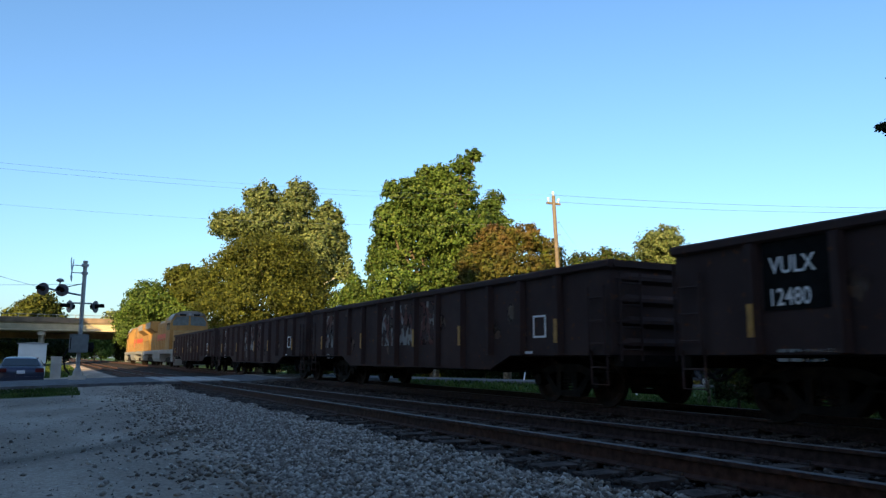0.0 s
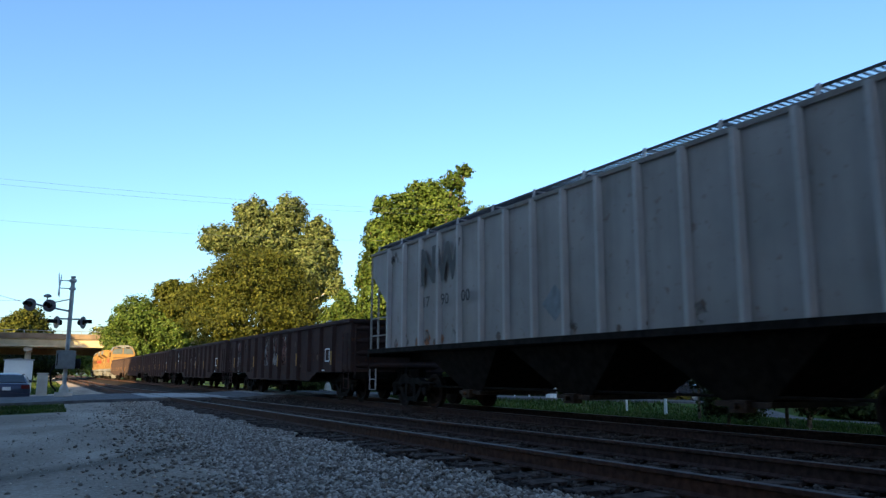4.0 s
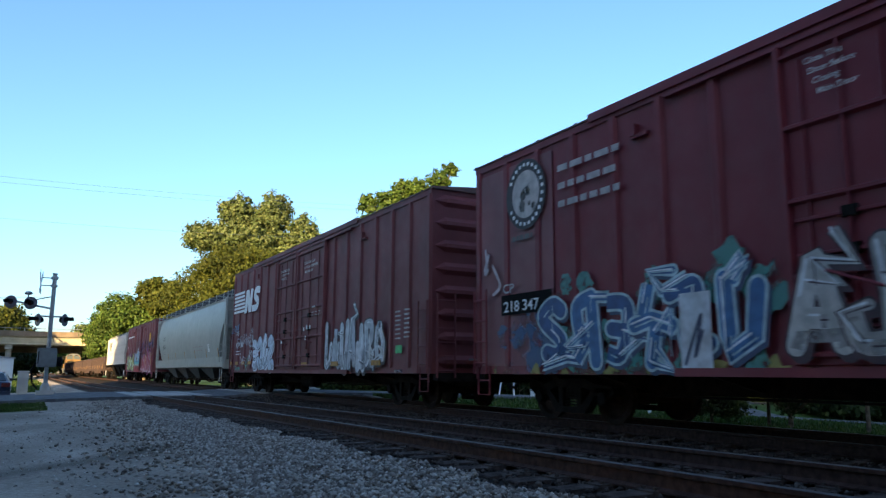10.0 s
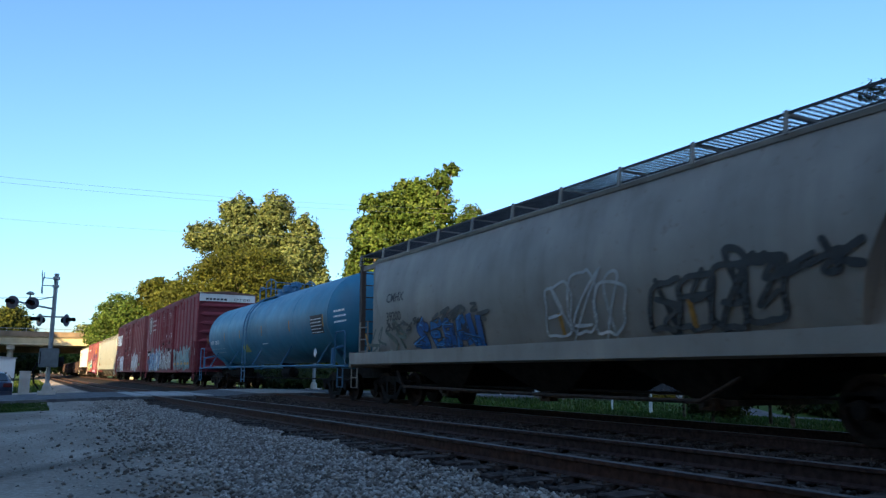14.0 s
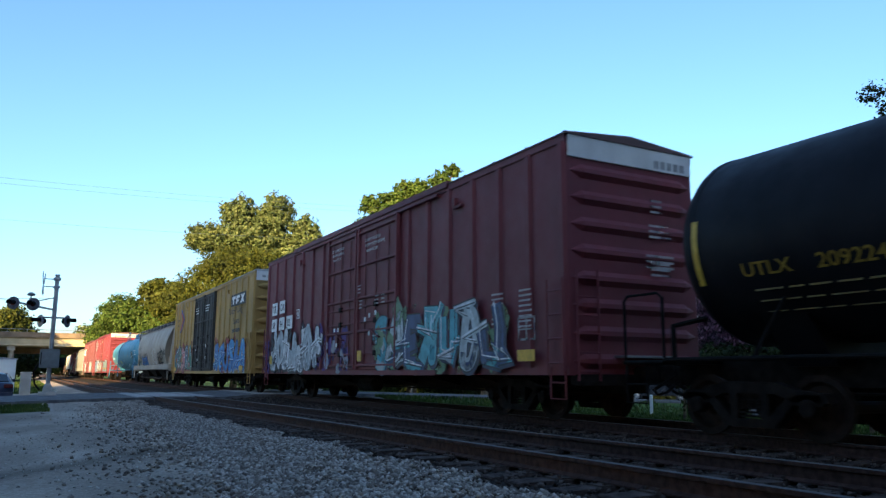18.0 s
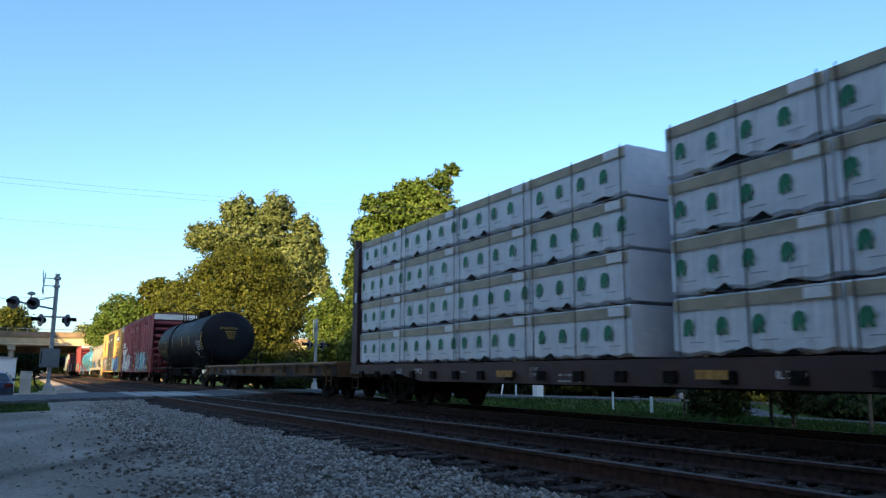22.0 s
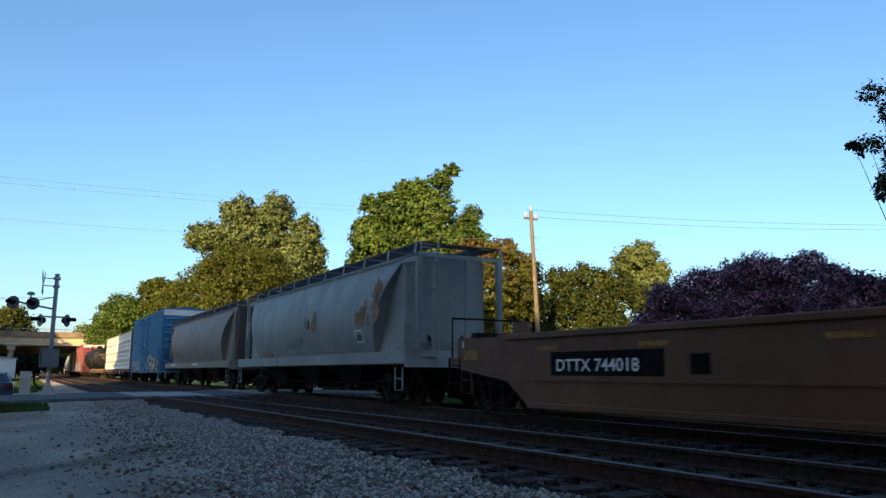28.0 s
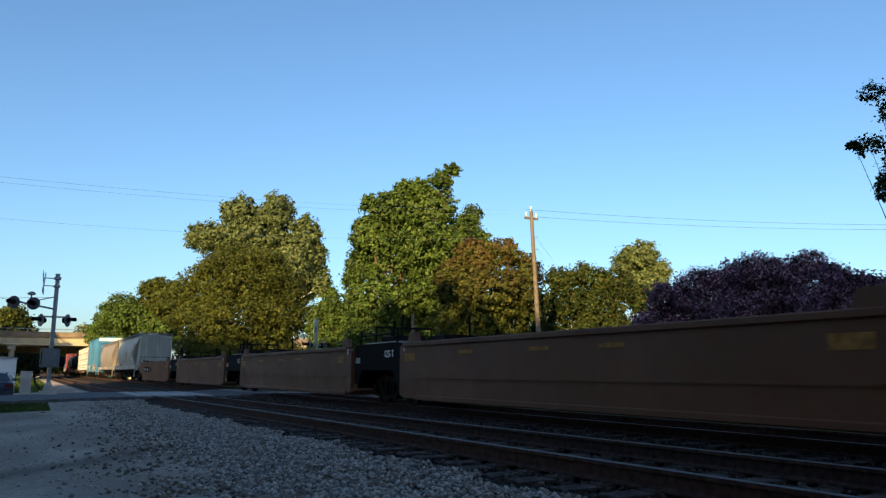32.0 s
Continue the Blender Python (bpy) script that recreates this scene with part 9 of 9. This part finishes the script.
def well_unit(a, b, first=False, number=True, kilo=""):
    """One well of an articulated container car, with the black end structure and the shared truck behind it."""
    u, length = mid(a, b), a - b
    car = thing("well_car", "brown empty container well with a black end platform" if not first else "brown empty container well with its number in white", "well car", "cars of the train")
    TRAIN.append((car, u))
    h = length / 2
    W3 = 1.53
    fr = 1.9 if first else .25
    for sx in (-1, 1):
        x0, x1 = sx * W3 - .05, sx * W3 + .05
        pr = [(-h, 1.5), (-h + .4, 1.58), (h - fr, 1.58), (h, 1.52 if not first else 1.62), (h, .95 if first else .3), (h - fr, .7 if first else .24), (h - fr - .7, .22), (-h + .3, .22), (-h, .3)]
        part("side_wall", Shape().prism(pr, x0, x1, "x"), WELL, car)
        part("top_chord", Shape().slab(sx * W3 - .1, sx * W3 + .1, -h + .3, h - fr, 1.50, 1.62, .02), WELL, car)
        part("bottom_chord", Shape().slab(sx * W3 - .1, sx * W3 + .12, -h + .3, h - fr - .7, .2, .32, .02), WELL, car)
        part("wall_step", Shape().box(sx * (W3 + .06) - .025, sx * (W3 + .06) + .025, -h + .4, h - fr - .6, .72, .76), WELL, car)
        for k in range(9):
            y = -h + .9 + (length - fr - 1.8) * k / 8
            part("wall_rib", Shape().slab(sx * (W3 - .1) - .06, sx * (W3 - .1) + .06, y - .07, y + .07, .3, 1.5, .01), WELL, car)
    for k in range(6):
        y = -h + .6 + (length - fr - 1.6) * k / 5
        part("floor_beam", Shape().slab(-W3, W3, y - .16, y + .16, .2, .34), WELL, car)
    xx = -W3 - .056
    for a_ in (.55, 3.2, 5.8, length * .62, length - .75):
        big = a_ in (.55, length - .75)
        part("reflector", Shape().box(xx - .006, xx, h - a_ - (.28 if big else .3), h - a_ + (.28 if big else .3), 1.14 if big else 1.28, 1.34 if big else 1.36), MARKDULL, car, "dull yellow reflective panel")
    for y in (h - .25, -h + .25):
        part("white_mark", Shape().box(xx - .006, xx, y - .03, y + .03, 1.40, 1.55), M_WHITE, car)
    for y in (h - fr - .4, -h + .5):
        for sx in (-1, 1):
            part("corner_guide", Shape().prism([(y - .25, 1.6), (y + .25, 1.6), (y + .16, 1.86), (y - .16, 1.86)], sx * (W3 - .02) - .06, sx * (W3 - .02) + .06, "x"), WELL, car)
    if first:
        panel(car, h - 3.3, .82, 2.7, .42, M_BLACK, xx + .004, "black_panel", depth=.006)
        write(car, "DTTX 744018", h - 3.45, .9, .30, M_WHITE, xx - .008, 1.15)
        panel(car, h - 6.5, .85, .35, .3, M_BLACK, xx + .004, "dark_panel", depth=.006)
        part("end_platform", Shape().slab(-W3, W3, h - 1.9, h + .5, 1.0, 1.2), WELL, car)
        part("end_frame", Shape().prism([(-W3, 1.2), (W3, 1.2), (W3 - .3, 1.75), (-W3 + .3, 1.75)], h - .2, h - .05), M_SOOT, car)
        part("brake_gear", Shape().slab(-.9, -.2, h - 1.5, h - .5, 1.2, 1.7).slab(.2, 1.0, h - 1.7, h - .4, 1.2, 1.62), WELL, car)
        part("handrail", Shape().pipe([(-W3 + .05, h + .4, 1.2), (-W3 + .05, h + .4, 2.1), (.6, h + .4, 2.1), (.6, h + .4, 1.2)], .025, 6), M_SOOT, car)
        ladder(car, h - .1, h + .35, -W3 - .05, .45, 1.2, M_SOOT, "y", 2)
        stirrup(car, h - .3, WELL, -W3)
        add_truck(car, h - .75)
        c = part("coupler", shared("coupler", coupler_shape), M_SOOT, car)
        c.matrix_basis = pose(0, h + .85, 0)
    elif kilo:
        write(car, kilo, h - .35, .60, .60, spray((.012, .01, .01)), xx - .004, 1.0, name="painted_number")
    # black end structure over the shared truck
    y0, y1 = -h - 3.05, -h
    s = Shape().prism([(y0, .95), (y0, 1.62), (y0 + .35, 1.66), (y1 - .35, 1.66), (y1, 1.62), (y1, .55), (y1 - .25, .5), (y1 - .5, .92), (y0 + .5, .92), (y0 + .25, .5), (y0, .55)], -W3 + .06, -W3 + .14, "x")
    s2 = Shape().prism([(y0, .95), (y0, 1.62), (y1, 1.62), (y1, .95)], W3 - .14, W3 - .06, "x")
    e = part("end_structure", s, M_BLACK, car, "black end structure over the truck")
    part("end_side", s2, M_BLACK, e)
    part("end_deck", Shape().slab(-W3 + .1, W3 - .1, y0, y1, 1.5, 1.62), M_BLACK, e)
    part("articulation", Shape().slab(-.5, .5, y0, y1, .8, 1.2), M_SOOT, e)
    for y in (y0 + .15, y1 - .15):
        part("end_bulkhead", Shape().slab(-W3 + .1, W3 - .1, y - .05, y + .05, .4, 1.6), M_BLACK, e)
    hr = Shape()
    for y in (y0 + .35, y1 - .3):
        hr.tube((-W3 + .12, y, 1.6), (-W3 + .12, y, 2.05), .03, 6)
    hr.tube((-W3 + .12, y0 + .35, 1.9), (-W3 + .12, y1 - .3, 1.9), .022, 6)
    part("grab_rail", hr, M_BLACK, e)
    hr = Shape()
    for xx2 in (-.9, -.4, .4, .9):
        hr.tube((xx2, y1 - .2, 1.6), (xx2, y1 - .2, 2.2), .03, 6)
    hr.tube((-.9, y1 - .2, 2.2), (.9, y1 - .2, 2.2), .03, 6)
    part("brake_stand", hr, M_BLACK, e)
    for k, (xa, ya, hh) in enumerate(((-1.2, .5, .75), (-1.2, 1.0, .6), (.9, .6, .8))):
        part("brake_post", Shape().tube((xa, y0 + ya, 1.6), (xa, y0 + ya, 1.66 + hh), .035, 6), M_BLACK, e)
    for xa, xb, ya, yb, zb in ((-1.3, -.3, .9, 1.6, 1.86), (.1, 1.2, .6, 1.4, 1.92), (-.9, .4, 1.9, 2.5, 1.82)):
        part("equipment_box", Shape().slab(xa, xb, y0 + ya, y0 + yb, 1.64, zb, .03), M_SOOT, e)
    part("platform_grating", Shape().box(-W3 + .2, W3 - .2, y0 + .4, y1 - .4, 1.64, 1.70), M_GALV, e)
    if number:
        write(e, "125-T", mid(y0, y1) - .50, 1.27, .26, M_WHITE, -W3 + .048, .95)
    panel(e, y1 - .12, 1.12, .3, .16, spray((.4, .4, .38)), -W3 + .05, "pale_label", depth=.004)
    add_truck(car, mid(y0, y1))


def locomotive(u, cab_back, label):
    """Six-axle road diesel: frame with fuel tank, long hood with radiator wings, wide cab and nose, handrails."""
    car = thing("locomotive", label, "locomotive", "locomotives")
    TRAIN.append((car, u))
    base = new("frame", Shape().slab(-1.5, 1.5, -10.9, 10.9, 1.15, 1.5, .04).mesh("frame"))
    base.data.materials.append(LOCOGREY)
    base.parent = car
    # built with the cab towards -y, turned about where it leads
    turn = pose(0, 0, 0, 0, 0, 0 if cab_back else 180)
    made = [base]

    def add(name, shape, mat, label_="", smooth=False):
        o = part(name, shape, mat, car, label_, smooth)
        made.append(o)
        return o
    add("long_hood", Shape().prism([(-.85, 1.5), (.85, 1.5), (.85, 4.1), (.55, 4.42), (-.55, 4.42), (-.85, 4.1)], -6.3, 10.3), LOCO, "yellow long hood")
    add("radiator_wing", Shape().prism([(-.85, 3.3), (.85, 3.3), (1.5, 3.75), (1.5, 4.45), (-1.5, 4.45), (-1.5, 3.75)], 5.2, 10.2), LOCO)
    for k in range(8):
        y = -5.2 + k * 1.2
        for sx in (-1, 1):
            add("hood_door", Shape().slab(sx * .865 - .02, sx * .865 + .02, y, y + 1.1, 1.7, 3.7, .008), LOCO)
    add("radiator_grille", Shape().box(-1.52, -1.5, 5.6, 9.9, 3.8, 4.35).box(1.5, 1.52, 5.6, 9.9, 3.8, 4.35), LOCOGREY)
    add("exhaust_stack", Shape().slab(-.35, .35, .5, 1.6, 4.42, 4.65), M_SOOT)
    add("air_intake", Shape().slab(-.95, .95, -3.6, -1.2, 3.2, 4.5, .1), LOCO)
    add("cab", Shape().prism([(-1.5, 1.5), (1.5, 1.5), (1.5, 3.7), (1.1, 4.45), (.5, 4.65), (-.5, 4.65), (-1.1, 4.45), (-1.5, 3.7)], -8.75, -6.3), LOCO, "yellow wide cab")
    add("cab_roof", Shape().prism([(-1.36, 4.0), (-1.1, 4.47), (-.5, 4.67), (.5, 4.67), (1.1, 4.47), (1.36, 4.0), (1.42, 4.02), (1.14, 4.54), (.5, 4.76), (-.5, 4.76), (-1.14, 4.54), (-1.42, 4.02)], -8.86, -6.2), LOCOGREY, "grey cab roof")
    add("brow", Shape().prism([(-1.1, 4.36), (1.1, 4.36), (.5, 4.7), (-.5, 4.7)], -8.84, -8.74), LOCOGREY)
    add("nose", Shape().prism([(-8.75, 1.5), (-10.1, 1.5), (-10.2, 2.4), (-9.9, 2.95), (-8.75, 3.15)], -1.25, 1.25, "x"), LOCO, "sloping nose")
    for sx in (-1, 1):
        add("windscreen", Shape().prism([(sx * .08, 3.55), (sx * 1.3, 3.5), (sx * 1.3, 3.85), (sx * 1.05, 4.25), (sx * .08, 4.33)], -8.79, -8.745), WINDSCREEN, "windscreen pane with the sky's reflection in its colour")
        add("side_window", Shape().box(sx * 1.505 - .012, sx * 1.505 + .012, -8.4, -6.8, 3.15, 3.75), M_GLASS)
        add("number_board", Shape().slab(sx * .55 - .25, sx * .55 + .25, -8.85, -8.75, 4.33, 4.5), M_BLACK)
        add("step_well", Shape().slab(sx * 1.3 - .2, sx * 1.3 + .2, -10.8, -10.0, .5, 1.2).slab(sx * 1.3 - .2, sx * 1.3 + .2, 10.0, 10.8, .5, 1.2), LOCOGREY)
        hr = Shape()
        for k in range(16):
            y = -6 + k * 1.08
            hr.tube((sx * 1.42, y, 1.5), (sx * 1.42, y, 2.5), .02, 6)
        hr.tube((sx * 1.42, -6, 2.5), (sx * 1.42, 10.2, 2.5), .024, 6)
        add("handrail", hr, LOCO)
        add("emblem", Shape().prism([(-6.2 + .3, 2.0), (-4.0, 2.0), (-3.6, 2.9), (-4.6, 3.2), (-5.9, 2.9)], sx * .893 - .004, sx * .893 + .004, "x"), spray((.42, .08, .04)), "red emblem shape")
        add("lettering_band", Shape().box(sx * .893 - .003, sx * .893 + .003, -2.2, 4.6, 2.45, 3.05), spray((.40, .05, .03)))
    add("headlight", Shape().turned([(.12, -.02), (.12, .03), (.02, .05)], 12, "y", (0, -8.87, 4.5)), M_GALV)
    add("nose_emblem", Shape().prism([(-.35, 2.2), (.35, 2.2), (.35, 2.6), (0, 2.9), (-.35, 2.6)], -10.2, -10.16), spray((.25, .04, .04)))
    add("fuel_tank", Shape().prism([(-1.3, .45), (1.3, .45), (1.45, .75), (1.45, 1.15), (-1.45, 1.15), (-1.45, .75)], -2.6, 2.9), LOCOGREY)
    add("anticlimber", Shape().slab(-1.4, 1.4, -11.1, -10.85, 1.1, 1.5).slab(-1.4, 1.4, 10.85, 11.1, 1.1, 1.5), LOCOGREY)
    add("plough", Shape().prism([(-1.4, .2), (1.4, .2), (1.4, .95), (-1.4, .95)], -11.2, -11.05), LOCOGREY)
    if not cab_back:
        for o in made:
            o.matrix_basis = turn
    for y0 in (-6.9, 6.9):
        for a in (-2.0, 0, 2.0):
            w = part("wheelset", shared("wheelset", wheelset_shape, True), M_WHEEL, car)
            w.location.y = y0 + a
        for sx in (-1, 1):
            part("truck_frame", Shape().prism([(y0 - 2.7, .5), (y0 - 2.6, .75), (y0 - 1, .85), (y0 + 1, .85), (y0 + 2.6, .75), (y0 + 2.7, .5), (y0 + 1.2, .42), (y0 - 1.2, .42)], sx * 1.05 - .1, sx * 1.05 + .1, "x"), M_SOOT, car)
    add_couplers(car, 22.2, .4)


def train_ends():
    locomotive(263.6, True, "yellow diesel locomotive running with its cab to the train")
    locomotive(286.6, False, "yellow diesel locomotive at the head of the train")
    well_unit(-133.8, -148.1, first=True, number=True)
    well_unit(-151.2, -163.7)
    well_unit(-166.8, -179.4, kilo="40")
    well_unit(-182.6, -195.1)


train_fourth()
train_ends()


def motions():
    """Every car of the train rolls along the track, and the lumber bundles ride on theirs."""
    times = [t for t in range(33)]
    for car, u in TRAIN:
        car.scale.z = TALL
        walk(car, [(t, pose(TRAIN_X, u + advance(t), TRAIN_Z)) for t in times])
    for b, u, x, z, turn in LOADS:
        b.scale.z = TALL
        walk(b, [(t, pose(TRAIN_X + x, u + advance(t), TRAIN_Z + z * TALL, 0, 0, turn)) for t in times])


motions()
